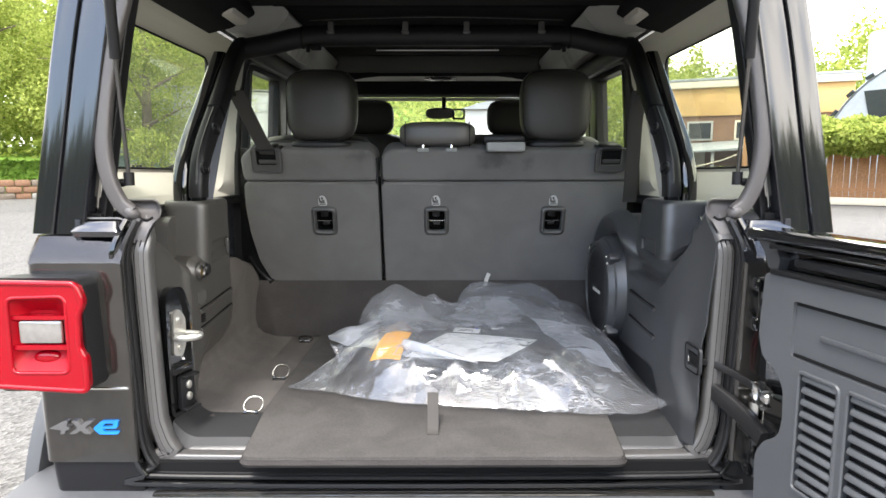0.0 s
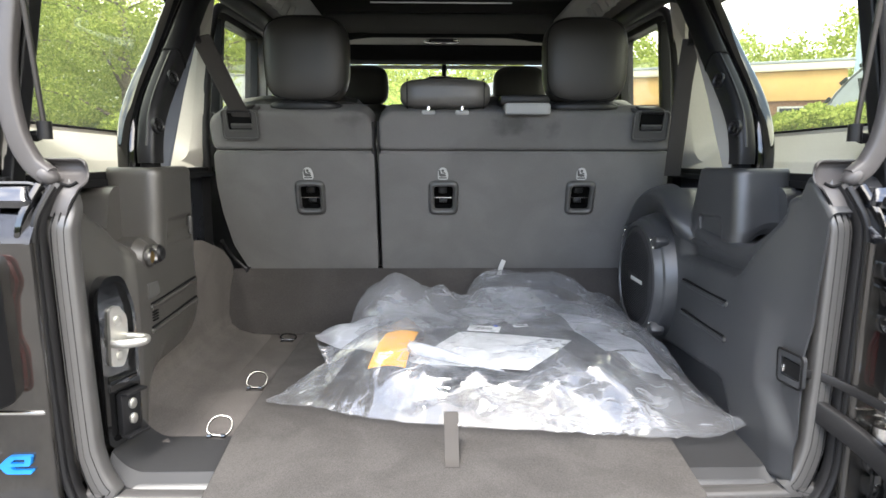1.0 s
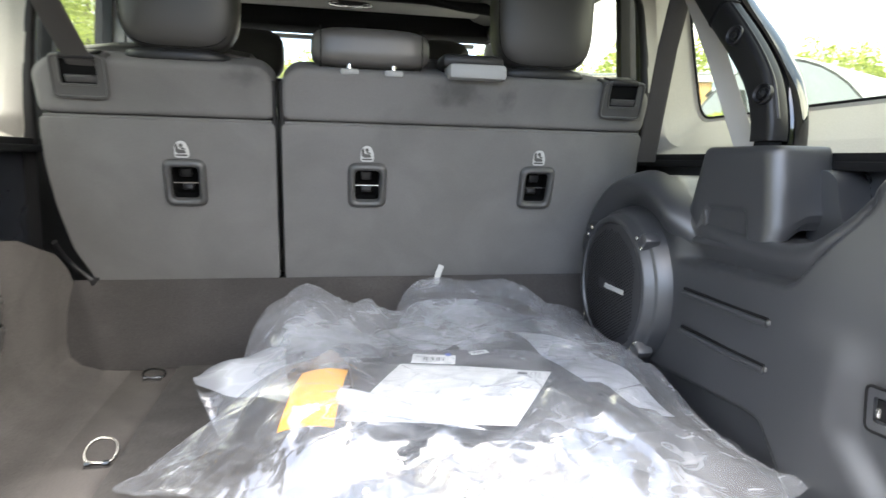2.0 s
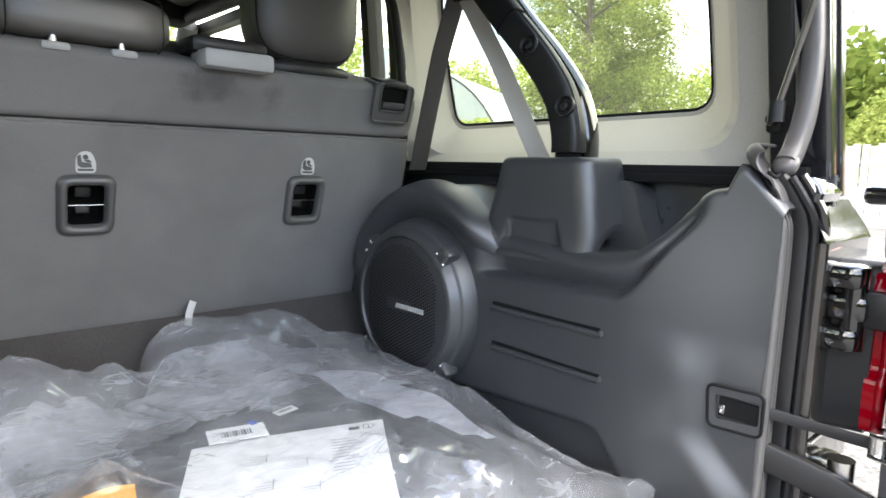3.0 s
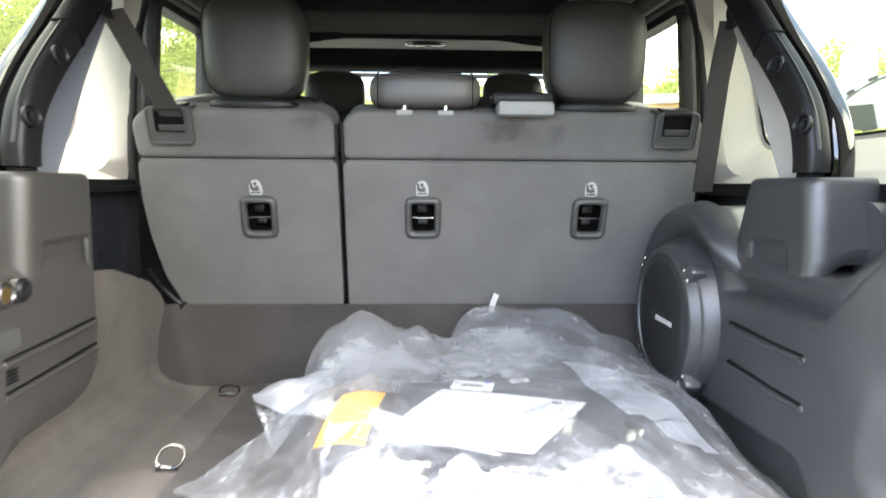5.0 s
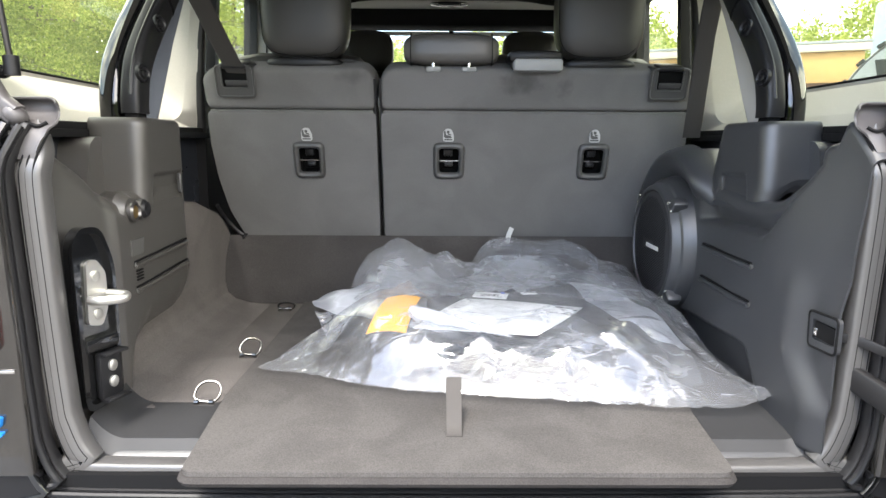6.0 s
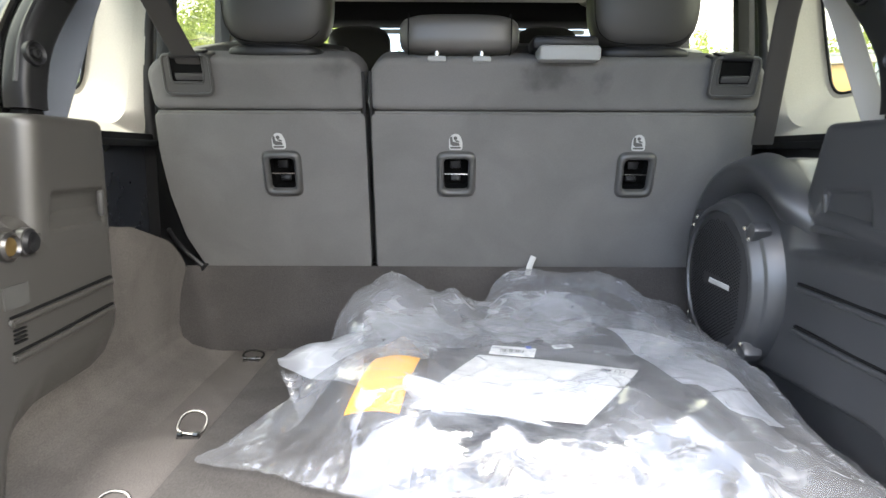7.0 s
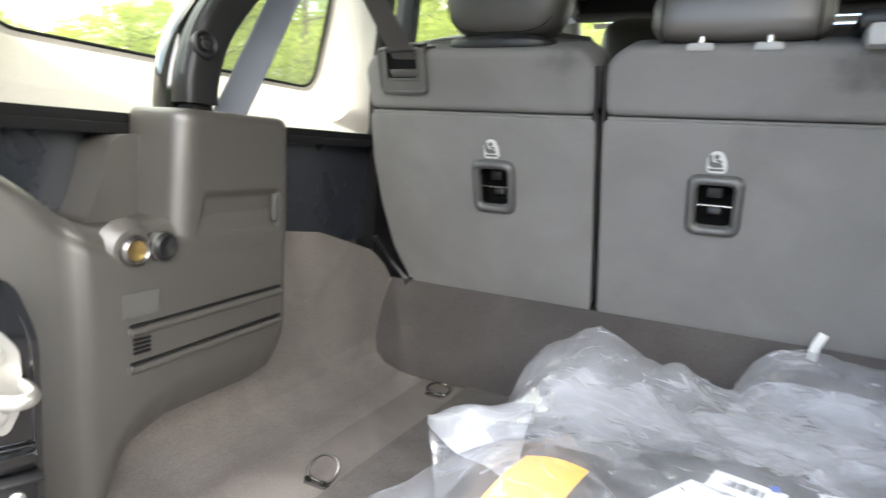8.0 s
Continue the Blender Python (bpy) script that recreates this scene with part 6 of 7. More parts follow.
inner = part("inner_panel", gate_plate(skin, [recess, bank_a, bank_b], -0.012, 0.014), GATE_PLASTIC, tailgate, "dark grey moulded inner panel")
part("recess_floor", gate_plate(recess, [], -0.004, 0.010), GATE_PLASTIC, inner)
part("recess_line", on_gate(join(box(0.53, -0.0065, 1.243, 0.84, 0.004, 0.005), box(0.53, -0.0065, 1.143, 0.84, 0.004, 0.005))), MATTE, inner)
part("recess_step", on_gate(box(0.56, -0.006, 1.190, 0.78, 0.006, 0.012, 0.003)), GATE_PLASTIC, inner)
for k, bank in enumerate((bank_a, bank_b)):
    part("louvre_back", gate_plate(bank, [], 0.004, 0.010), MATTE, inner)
    part("louvre_rim", on_gate(tube([(u, -0.012, v) for u, v in bank], 0.004, 6, closed=True)), GATE_PLASTIC, inner)
for k in range(2):
    for i in range(10):
        part("slat", on_gate(box(0.179 + 0.112 * k, -0.004, 1.104 - i * 0.0236, 0.082, 0.016, 0.0140, 0.004, 2, m=pose(0, 0, 0, -25, 0, 0))), GATE_PLASTIC, inner)
for z in (1.208, 0.875):
    hinge = part("hinge", join(box(0.735, 1.338, z, 0.055, 0.05, 0.036, 0.008), box(0.728, 1.344, z + 0.044, 0.060, 0.050, 0.034, 0.010), box(0.728, 1.344, z - 0.044, 0.060, 0.050, 0.034, 0.010), tube([(0.722, 1.332, z - 0.058), (0.722, 1.332, z + 0.058)], 0.016, 14)), GLOSS, tailgate, "gloss black hinge")
    part("hinge_leaf", box(0.742, 1.304, z, 0.050, 0.036, 0.050, 0.004), SATIN, hinge)
part("check_strap", tube(smooth_path([(0.616, 1.450, 1.055), (0.628, 1.425, 1.052), (0.656, 1.400, 1.049), (0.680, 1.365, 1.040), (0.690, 1.310, 1.036), (0.688, 1.255, 1.038), (0.686, 1.225, 1.040)], 5), 0, 12, flat=(0.0030, 0.0085, (0, 0, 1))), RUBBER, tailgate, "dark grey check strap")
part("strap_clevis", join(tube(smooth_path([(0.690, 1.285, 1.050), (0.684, 1.255, 1.052), (0.682, 1.225, 1.050)], 3), 0, 8, flat=(0.012, 0.003, (0, 0, 1))), tube(smooth_path([(0.690, 1.285, 1.022), (0.684, 1.255, 1.020), (0.682, 1.225, 1.014)], 3), 0, 8, flat=(0.012, 0.003, (0, 0, 1))), tube([(0.690, 1.280, 1.018), (0.690, 1.280, 1.054)], 0.010, 12), cushion(0.686, 1.232, 1.034, 0.02, 0.024, 0.024)), CHROME, tailgate)
part("cable_boot", tube(smooth_path([(0.645, 1.438, 0.990), (0.656, 1.405, 0.984), (0.680, 1.350, 0.965), (0.696, 1.300, 0.945), (0.700, 1.262, 0.930)], 5), 0, 14, flat=(0.010, 0.021, (0, 0, 1))), RUBBER, tailgate, "flat rubber cable boot")
part("latch_boss", join(box(0.728, 1.345, 0.965, 0.05, 0.04, 0.05, 0.01), tube([(0.715, 1.325, 0.955), (0.715, 1.325, 0.992)], 0.018, 14)), CHROME, tailgate)

# ---- plastic bag and what lies in it ----
BAG_LINE = [Vector((p.x, p.y)) for p in smooth_path([(-0.425, 1.735, 0), (-0.31, 1.685, 0), (-0.20, 1.637, 0), (-0.09, 1.600, 0), (0.06, 1.574, 0), (0.21, 1.552, 0), (0.36, 1.531, 0), (0.49, 1.522, 0), (0.605, 1.545, 0), (0.612, 1.66, 0), (0.606, 1.80, 0), (0.600, 1.90, 0), (0.590, 2.05, 0), (0.575, 2.20, 0), (0.520, 2.32, 0), (0.42, 2.372, 0), (0.30, 2.384, 0), (0.18, 2.388, 0), (0.09, 2.372, 0), (0.045, 2.31, 0), (-0.02, 2.275, 0), (-0.10, 2.27, 0), (-0.21, 2.25, 0), (-0.285, 2.17, 0), (-0.305, 2.04, 0), (-0.340, 1.945, 0), (-0.295, 1.885, 0), (-0.315, 1.82, 0)], 14, closed=True)]
BAG_MID = Vector((0.12, 1.92))
rnd = random.Random(7)
# long pulled folds: middle, direction, half length, half width, height
PULLS = []
for _ in range(120):
    a, broad_fold = rnd.choice((0.25, 0.9, 1.5, 2.2, 2.75)) + rnd.uniform(-0.35, 0.35), rnd.random() < 0.3
    ln, wd = (rnd.uniform(0.08, 0.18), rnd.uniform(0.010, 0.020)) if broad_fold else (rnd.uniform(0.03, 0.11), rnd.uniform(0.005, 0.009))
    PULLS.append((rnd.uniform(-0.36, 0.58), rnd.uniform(1.60, 2.36), math.cos(a), math.sin(a), ln, wd, wd * rnd.uniform(0.35, 0.8) * rnd.choice((1, 1, -1))))


def bell(x, y, cx, cy, sx, sy, power=1.0):
    return math.exp(-((((x - cx) / sx) ** 2 + ((y - cy) / sy) ** 2) ** power))


def bag_height(x, y, d):
    """Height of the film over the floor board; d is the way in from its rim."""
    a = 0.124 + 0.083 * bell(x, y, -0.180, 2.14, 0.120, 0.135, 1.5) + 0.028 * bell(x, y, -0.06, 2.16, 0.13, 0.12, 2.0)
    a += 0.061 * bell(x, y, 0.255, 2.345, 0.195, 0.100, 2.6) + 0.016 * bell(x, y, 0.165, 2.36, 0.07, 0.10) + 0.022 * bell(x, y, 0.43, 2.16, 0.13, 0.16) + 0.038 * bell(x, y, -0.008, 2.18, 0.032, 0.05)
    a -= 0.035 * bell(x, y, 0.54, 1.75, 0.12, 0.22) + 0.020 * bell(x, y, -0.30, 1.75, 0.10, 0.06)
    a += 0.030 * bell(x, y, -0.315, 1.945, 0.05, 0.05) + 0.036 * bell(x, y, -0.135, 1.790, 0.085, 0.085, 1.5)
    calm = 1 - 0.7 * bell(x, y, -0.33, 1.945, 0.06, 0.07)
    back = max(step(2.12, 2.24, y), bell(x, y, -0.29, 2.16, 0.09, 0.11, 1.5))
    rim = 0.058 - 0.034 * back + 0.15 * bell(x, y, 0.56, 1.55, 0.20, 0.17) + 0.10 * bell(x, y, -0.40, 1.74, 0.14, 0.12) - 0.028 * bell(x, y, 0.58, 1.92, 0.10, 0.20) + 0.015 * bell(x, y, -0.31, 2.08, 0.07, 0.10)
    h = a * (1 - math.exp(-(d / rim) ** 1.3))
    w = 0.0
    for cx, cy, ux, uy, ln, wd, amp in PULLS:
        dx, dy = x - cx, y - cy
        s, t = dx * ux + dy * uy, -dx * uy + dy * ux
        if abs(s) < 2 * ln and abs(t) < wd * 3:
            w += amp * math.exp(-(s / ln) ** 2) * max(0.0, 1 - abs(t) / (wd * 1.5)) ** 1.4
    # taut flats that meet in straight creases, larger over the packed panel, smaller in the billows
    flat_zone = step(1.62, 1.72, y) * (1 - step(1.95, 2.06, y))
    for size, amp, zz in ((6.0, 0.010, 1.3), (13.0, 0.010, 6.1), (27.0, 0.0055, 3.3)):
        near = noise.voronoi((x * size * 0.8, y * size * 1.15, zz))[0]
        w += amp * (1.0 - 0.62 * flat_zone) * (min(near[1] - near[0], 0.5) - 0.2)
    return max(0.004, h + calm * w * min(1.0, d / 0.06))


def film_sheet(shrink, lift, seed, tall=1.0, n=84, each=1):
    """A draped film: rings from the middle out to the rim."""
    line = BAG_LINE[::each]
    bm, k = bmesh.new(), len(line)
    rows = []
    for i in range(1, n + 1):
        s = i / n
        ring = []
        for j, p in enumerate(line):
            edge = BAG_MID + (p - BAG_MID) * shrink
            q = BAG_MID + (edge - BAG_MID) * (s + (0.014 * noise.noise((p.x * 14, p.y * 14, seed)) + 0.009 * noise.noise((p.x * 42, p.y * 42, seed + 3))) * s ** 6)
            d = (1 - s) * (edge - BAG_MID).length
            z = 0.872 + lift + tall * bag_height(q.x + seed * 0.01, q.y, d)
            z += 0.020 * bell(q.x, q.y, 0.60, 1.545, 0.05, 0.05) + 0.070 * bell(q.x, q.y, -0.34, 1.945, 0.035, 0.05) * s ** 8
            z += 0.012 * abs(noise.noise((p.x * 30, p.y * 30, seed + 7))) * s ** 10
            z += 0.075 * step(2.30, 2.37, q.y) * s ** 10
            ring.append(bm.verts.new((q.x, q.y, z)))
        rows.append(ring)
    mid = bm.verts.new((BAG_MID.x, BAG_MID.y, 0.872 + lift + tall * bag_height(BAG_MID.x + seed * 0.01, BAG_MID.y, 0.4)))
    for j in range(k):
        bm.faces.new((mid, rows[0][j], rows[0][(j + 1) % k]))
    for a, b in zip(rows, rows[1:]):
        for j in range(k):
            bm.faces.new((a[j], b[j], b[(j + 1) % k], a[(j + 1) % k]))
    return bm


plastic_bag = thing("plastic_bag", (0.12, 1.92, 0.87), "large crumpled clear plastic bag on the cargo board", "plastic bag")
part("upper_film", film_sheet(1.0, 0.004, 0.0), BAG_FILM, plastic_bag, sharp=15)
inner_bm = film_sheet(0.93, -0.004, 5.0, 0.86, 50, 2)
bmesh.ops.delete(inner_bm, geom=[v for v in inner_bm.verts if v.co.y < 2.00 + 0.05 * math.sin(v.co.x * 13)], context="VERTS")
part("inner_film", inner_bm, INNER_FILM, plastic_bag, sharp=34)
part("film_flap", surface(40, 26, lambda u, v: Vector((-0.344 + 0.172 * u - 0.02 * v * u, 1.944 - 0.010 * u + 0.150 * (v - 0.45) * u ** 0.55, 0.970 + 0.034 * u ** 0.7 + 0.020 * math.sin(math.pi * v) * u ** 0.5 + 0.003 * math.sin(11 * u + 5 * v) - 0.055 * (1 - v) ** 1.5 * u ** 0.5))), MILKY, plastic_bag, "milky folded corner of the film", sharp=70)
part("film_roll", tube(smooth_path([(-0.088, 1.738, 1.004), (-0.058, 1.712, 1.004), (-0.010, 1.680, 1.002), (0.055, 1.642, 0.996), (0.115, 1.622, 0.986)], 6), [0.013, 0.0135, 0.014, 0.0145, 0.015, 0.015, 0.015, 0.015, 0.0145, 0.014, 0.014, 0.0135, 0.013, 0.012, 0.011, 0.010, 0.009, 0.008, 0.007, 0.006, 0.005, 0.004, 0.003, 0.002, 0.001], 12), MILKY, plastic_bag)
part("bag_tab", tube([(0.184, 2.374, 1.050), (0.190, 2.380, 1.075), (0.200, 2.384, 1.098)], 0, 8, flat=(0.008, 0.0008, (0, 1, 0.3))), SIGN, plastic_bag, "small pale tear tab")

packed_panel = thing("packed_panel", (0.25, 1.85, 0.90), "flat black moulded panel packed inside the bag", "packed panel")


def packed(u, v):
    x, y = -0.06 + 0.60 * u, 1.665 + 0.40 * v
    return Vector((x, y, 0.962 - 0.07 * step(0.62, 1.0, u) - 0.055 * (1 - step(0.0, 0.25, v)) + 0.006 * math.sin(u * 9 + v * 4)))


part("panel_skin", surface(20, 20, packed, 0.012), PANEL_BLACK, packed_panel)
part("panel_base", box(0.22, 1.87, 0.90, 0.50, 0.32, 0.05, 0.02), PANEL_BLACK, packed_panel)

SHEET = [Vector(p) for p in ((-0.085, 1.705, 0.978), (0.165, 1.630, 0.986), (0.312, 1.868, 0.982), (0.035, 1.952, 0.976))]


def on_sheet(u, v, up=0.0):
    p = (SHEET[0] * (1 - u) + SHEET[1] * u) * (1 - v) + (SHEET[3] * (1 - u) + SHEET[2] * u) * v
    return Vector((p.x, p.y, p.z + up + 0.006 * math.sin(3.0 * u + 1.0) * math.sin(2.5 * v)))


instruction_sheet = thing("instruction_sheet", (0.12, 1.80, 0.97), "white printed instruction sheet inside the bag", "paper sheet")
part("sheet", surface(14, 14, lambda u, v: on_sheet(u, v), 0.0008), PAPER, instruction_sheet)


def ink(u0, v0, u1, v1):
    return surface(3, 3, lambda u, v: on_sheet(u0 + (u1 - u0) * u, v0 + (v1 - v0) * v, 0.0014))


lines_of_print = []
for k in range(11):
    lines_of_print.append(ink(0.70, 0.80 - 0.035 * k, 0.70 + 0.10 + 0.10 * ((k * 7) % 5) / 5, 0.808 - 0.035 * k))
for cx, cy in ((0.30, 0.70), (0.50, 0.60), (0.34, 0.42), (0.56, 0.34), (0.24, 0.24)):
    for a in range(4):
        lines_of_print.append(ink(cx - 0.05 + 0.02 * a, cy - 0.05 + 0.025 * a, cx + 0.06 + 0.01 * a, cy - 0.046 + 0.025 * a))
    lines_of_print.append(ink(cx + 0.07, cy - 0.05, cx + 0.075, cy + 0.05))
part("print", join(*lines_of_print), GREY_PRINT, instruction_sheet, "small grey print and drawings")
part("dark_print", join(ink(0.80, 0.90, 0.86, 0.94), ink(0.88, 0.90, 0.94, 0.905), ink(0.88, 0.90, 0.884, 0.95), ink(0.91, 0.90, 0.914, 0.95), ink(0.936, 0.90, 0.94, 0.95), ink(0.88, 0.946, 0.94, 0.951)), BLACK_PRINT, instruction_sheet)
barcode_label = thing("barcode_label", (0.10, 1.97, 0.985), "small white label with barcode bars", "label")
part("label_paper", box(0.098, 1.940, 0.990, 0.084, 0.044, 0.0012, m=pose(0, 0, 0, 3, 0, -14)), PAPER, barcode_label)
part("bars", join(*[box(0.076 + 0.0040 * k, 1.944 - 0.0010 * k, 0.9912, 0.0010 + 0.0010 * (k % 3), 0.016, 0.0008, m=pose(0, 0, 0, 3, 0, -14)) for k in range(11)]), BLACK_PRINT, barcode_label)
small_tag = thing("paper_tag", (0.20, 2.0, 0.985), "tiny white paper tag on the packed panel", "label")
part("tag_paper", box(0.200, 1.985, 0.985, 0.040, 0.018, 0.001, m=pose(0, 0, 0, 3, 0, 12)), PAPER, small_tag)
part("tag_print", box(0.200, 1.985, 0.9862, 0.026, 0.006, 0.0008, m=pose(0, 0, 0, 3, 0, 12)), GREY_PRINT, small_tag)
part("ink_mark", box(0.130, 1.958, 0.9915, 0.010, 0.016, 0.001), BLUE_PRINT, barcode_label)
yellow_card = thing("yellow_card", (-0.13, 1.77, 0.95), "bright orange yellow folded card inside the bag", "card")
part("face", surface(8, 8, lambda u, v: Vector((-0.184 + 0.084 * u + 0.035 * v * (1 - 0.2 * u), 1.708 + 0.125 * v + 0.006 * u, 0.964 + 0.046 * v + 0.010 * math.sin(math.pi * v) + 0.006 * math.sin(math.pi * u))), 0.002), YELLOW, yellow_card)
part("fold_line", box(-0.118, 1.770, 0.9985, 0.050, 0.0015, 0.0008, m=pose(0, 0, 0, 18, 0, 0)), TAN, yellow_card)
white_wrap = thing("white_wrap", (0.46, 2.0, 0.90), "white translucent foam wrap inside the bag", "foam sheet")
part("wrap", surface(10, 16, lambda u, v: Vector((0.32 + 0.15 * u + 0.10 * v, 2.16 - 0.06 * u - 0.25 * v, 0.975 - 0.015 * u - 0.075 * v ** 1.5 + 0.008 * math.sin(9 * v + 3 * u)))), WRAP_FILM, white_wrap)


def crumple(u, v):
    x = -0.21 + 0.56 * u
    y = 1.668 - 0.10 * (u - 0.1) + 0.13 * (v - 0.5) * min(1.0, 4 * u + 0.05, 4 * (1 - u) + 0.05) + 0.02 * math.sin(6 * u) + 0.012 * math.sin(23 * u)
    edge = min(1.0, 4 * u + 0.05, 4 * (1 - u) + 0.05)
    z = 0.885 + (0.020 + 0.050 * v) * edge + 0.020 * (1 - 2 * abs(noise.noise((x * 9 + y * 4, y * 13, 1.7)))) + 0.006 * (1 - 2 * abs(noise.noise((x * 15 - y * 8, y * 24, 4.7))))
    near = noise.voronoi((x * 17, y * 20, 2.2))[0]
    z += 0.016 * edge * (near[1] - near[0] - 0.2)
    return Vector((x, y, z - 0.030 * (1 - math.sin(math.pi * min(1, max(0, u)))) ** 2))


part("front_film", surface(150, 44, crumple), FOIL_FILM, plastic_bag, "crumpled shiny film at the bag's front", sharp=80)

# ---- outdoors ----
def ground_z(r):
    return GROUND_Z + 0.03 * min(max(r - 8.0, 0.0), 40.0)


def at(az, dist, up=0.0):
    """A place by turn from straight ahead (to the right) and distance."""
    return Vector((dist * math.sin(radians(az)), dist * math.cos(radians(az)), ground_z(dist) + up))


radii = [0.0, 1, 2, 3, 4.5, 6, 8, 10, 13, 17, 22, 30, 40, 48, 70, 120, 250, 600, 1500]
gm = bmesh.new()
g_rows = []
for r in radii:
    g_rows.append([gm.verts.new((r * math.sin(a), r * math.cos(a), ground_z(r) + (0.03 * noise.noise((r * math.sin(a) * 0.3, r * math.cos(a) * 0.3, 0)) if r > 5 else 0))) for a in np.linspace(0, 2 * math.pi, 72, endpoint=False)] if r else [gm.verts.new((0, 0, GROUND_Z))])
for j in range(72):
    gm.faces.new((g_rows[0][0], g_rows[1][j], g_rows[1][(j + 1) % 72]))
for a, b in zip(g_rows[1:], g_rows[2:]):
    for j in range(72):
        gm.faces.new((a[j], b[j], b[(j + 1) % 72], a[(j + 1) % 72]))
solo("ground", gm, GRAVEL, "pale grey gravel lot", "ground", kind="structure")


def leaf_mesh(name, centres, size, mat, rng):
    """Many small leaf blades, one sheet of four corners each."""
    n = len(centres)
    c = np.asarray(centres, float)
    a = rng.normal(size=(n, 3))
    a /= np.linalg.norm(a, axis=1)[:, None]
    b = np.cross(a, rng.normal(size=(n, 3)))
    b /= np.linalg.norm(b, axis=1)[:, None]
    s = size * rng.uniform(0.6, 1.3, (n, 1))
    v = np.stack([c - a * s, c - b * s * 0.55, c + a * s, c + b * s * 0.55], 1).reshape(-1, 3)
    me = bpy.data.meshes.new(name)
    me.from_pydata(v.tolist(), [], np.arange(4 * n).reshape(n, 4).tolist())
    me.materials.append(mat)
    return me


def make_tree(label, height, spread, leaves, leaf, mat, seed, low=0.28, category="tree"):
    rng = np.random.default_rng(seed)
    t = thing("tree", (0, 0, 0), label, category, group="trees round the lot")
    trunk_pts = [(0.02 * height * math.sin(3 * f + seed), 0.015 * height * math.cos(2 * f + seed), height * 0.85 * f) for f in np.linspace(0, 1, 9)]
    part("trunk", tube(trunk_pts, [0.022 * height * (1 - 0.85 * f) + 0.01 for f in np.linspace(0, 1, 9)], 8), BARK, t)
    tips = []
    for k in range(16):
        f = low + (0.95 - low) * (k + rng.uniform(0, 0.6)) / 16
        az = k * 2.4 + rng.uniform(-0.4, 0.4)
        reach = spread * (0.45 + 0.55 * math.sin(math.pi * min(1, (f - low) / (1 - low) * 0.85 + 0.12))) * rng.uniform(0.7, 1.1)
        base = Vector((0, 0, height * 0.85 * f * 0.95))
        tip = base + Vector((math.cos(az) * reach, math.sin(az) * reach, reach * rng.uniform(0.15, 0.55)))
        midp = base.lerp(tip, 0.5) + Vector((0, 0, 0.08 * reach))
        part("limb", tube([base, midp, tip], [0.010 * height * (1 - f) + 0.03, 0.03, 0.012], 5), BARK, t)
        tips += [(tip, reach * 0.42), (midp, reach * 0.36), (base.lerp(tip, 0.8) + Vector(rng.normal(size=3) * 0.2 * reach), reach * 0.30)]
    tips += [(Vector((0, 0, height * 0.92)), spread * 0.35), (Vector((0.1 * spread, 0.1, height * 0.82)), spread * 0.45)]
    pick = rng.integers(0, len(tips), leaves)
    cs = []
    for i in pick:
        c, r = tips[i]
        d = rng.normal(size=3)
        d = d / np.linalg.norm(d) * r * rng.uniform(0.25, 1.0) ** 0.5
        cs.append((c.x + d[0], c.y + d[1], c.z + d[2] * 0.75))
    crown = new("crown", leaf_mesh("crown", cs, leaf, mat, rng))
    crown.parent = t
    return t


def plant(tree, az, dist, turn, scale=1.0):
    c = copy_thing(tree, Matrix.Translation(at(az, dist, -0.05)) @ pose(0, 0, 0, 0, 0, turn))
    c.scale = (scale, scale, scale)
    return c


broad = make_tree("tall leafy tree in fresh spring green", 11.0, 4.2, 46000, 0.064, LEAF, 11, 0.16)
birch = make_tree("airy light green tree against the sky", 12.0, 3.6, 40000, 0.066, LEAF_MID, 23, 0.20)
for az, dist, turn, sc in ((-58, 25, 40, 0.42), (-51, 30, 190, 0.62), (-45, 27, 120, 0.75), (-38, 29, 260, 1.05), (-31, 33, 10, 1.1), (-25, 24, 300, 0.85), (-17, 34, 80, 1.0), (7, 60, 140, 0.6), (-66, 28, 230, 0.45), (-80, 30, 20, 0.5)):
    plant(broad, az, dist, turn, sc)
for az, dist, turn, sc in ((52.5, 30, 0, 1.1), (55.3, 34, 120, 0.95), (77, 26, 200, 0.42)):
    plant(birch, az, dist, turn, sc)
# the two patterns stand in the wood behind the lot
broad.matrix_basis = Matrix.Translation(at(-72, 60)) @ pose(0, 0, 0, 0, 0, 70)
birch.matrix_basis = Matrix.Translation(at(95, 34)) @ pose(0, 0, 0, 0, 0, 70)


def wood_band(name, az0, az1, dist, high, count, leaf, mat, seed, label):
    rng = np.random.default_rng(seed)
    az, dd = rng.uniform(az0, az1, count), dist * rng.uniform(0.95, 1.15, count)
    crest = high * (0.76 + 0.12 * np.sin(az * 0.55 + seed) * np.sin(az * 0.23) + 0.05 * np.sin(az * 1.7 + 2) + rng.normal(0, 0.03, count))
    h = crest * rng.uniform(0.0, 1.0, count) ** 0.88
    zg = np.array([ground_z(d) for d in dd])
    cs = np.stack([dd * np.sin(np.radians(az)), dd * np.cos(np.radians(az)), zg + h], 1)
    return tagged(new(name, leaf_mesh(name, cs, leaf, mat, rng)), label, "woodland", kind="stuff")


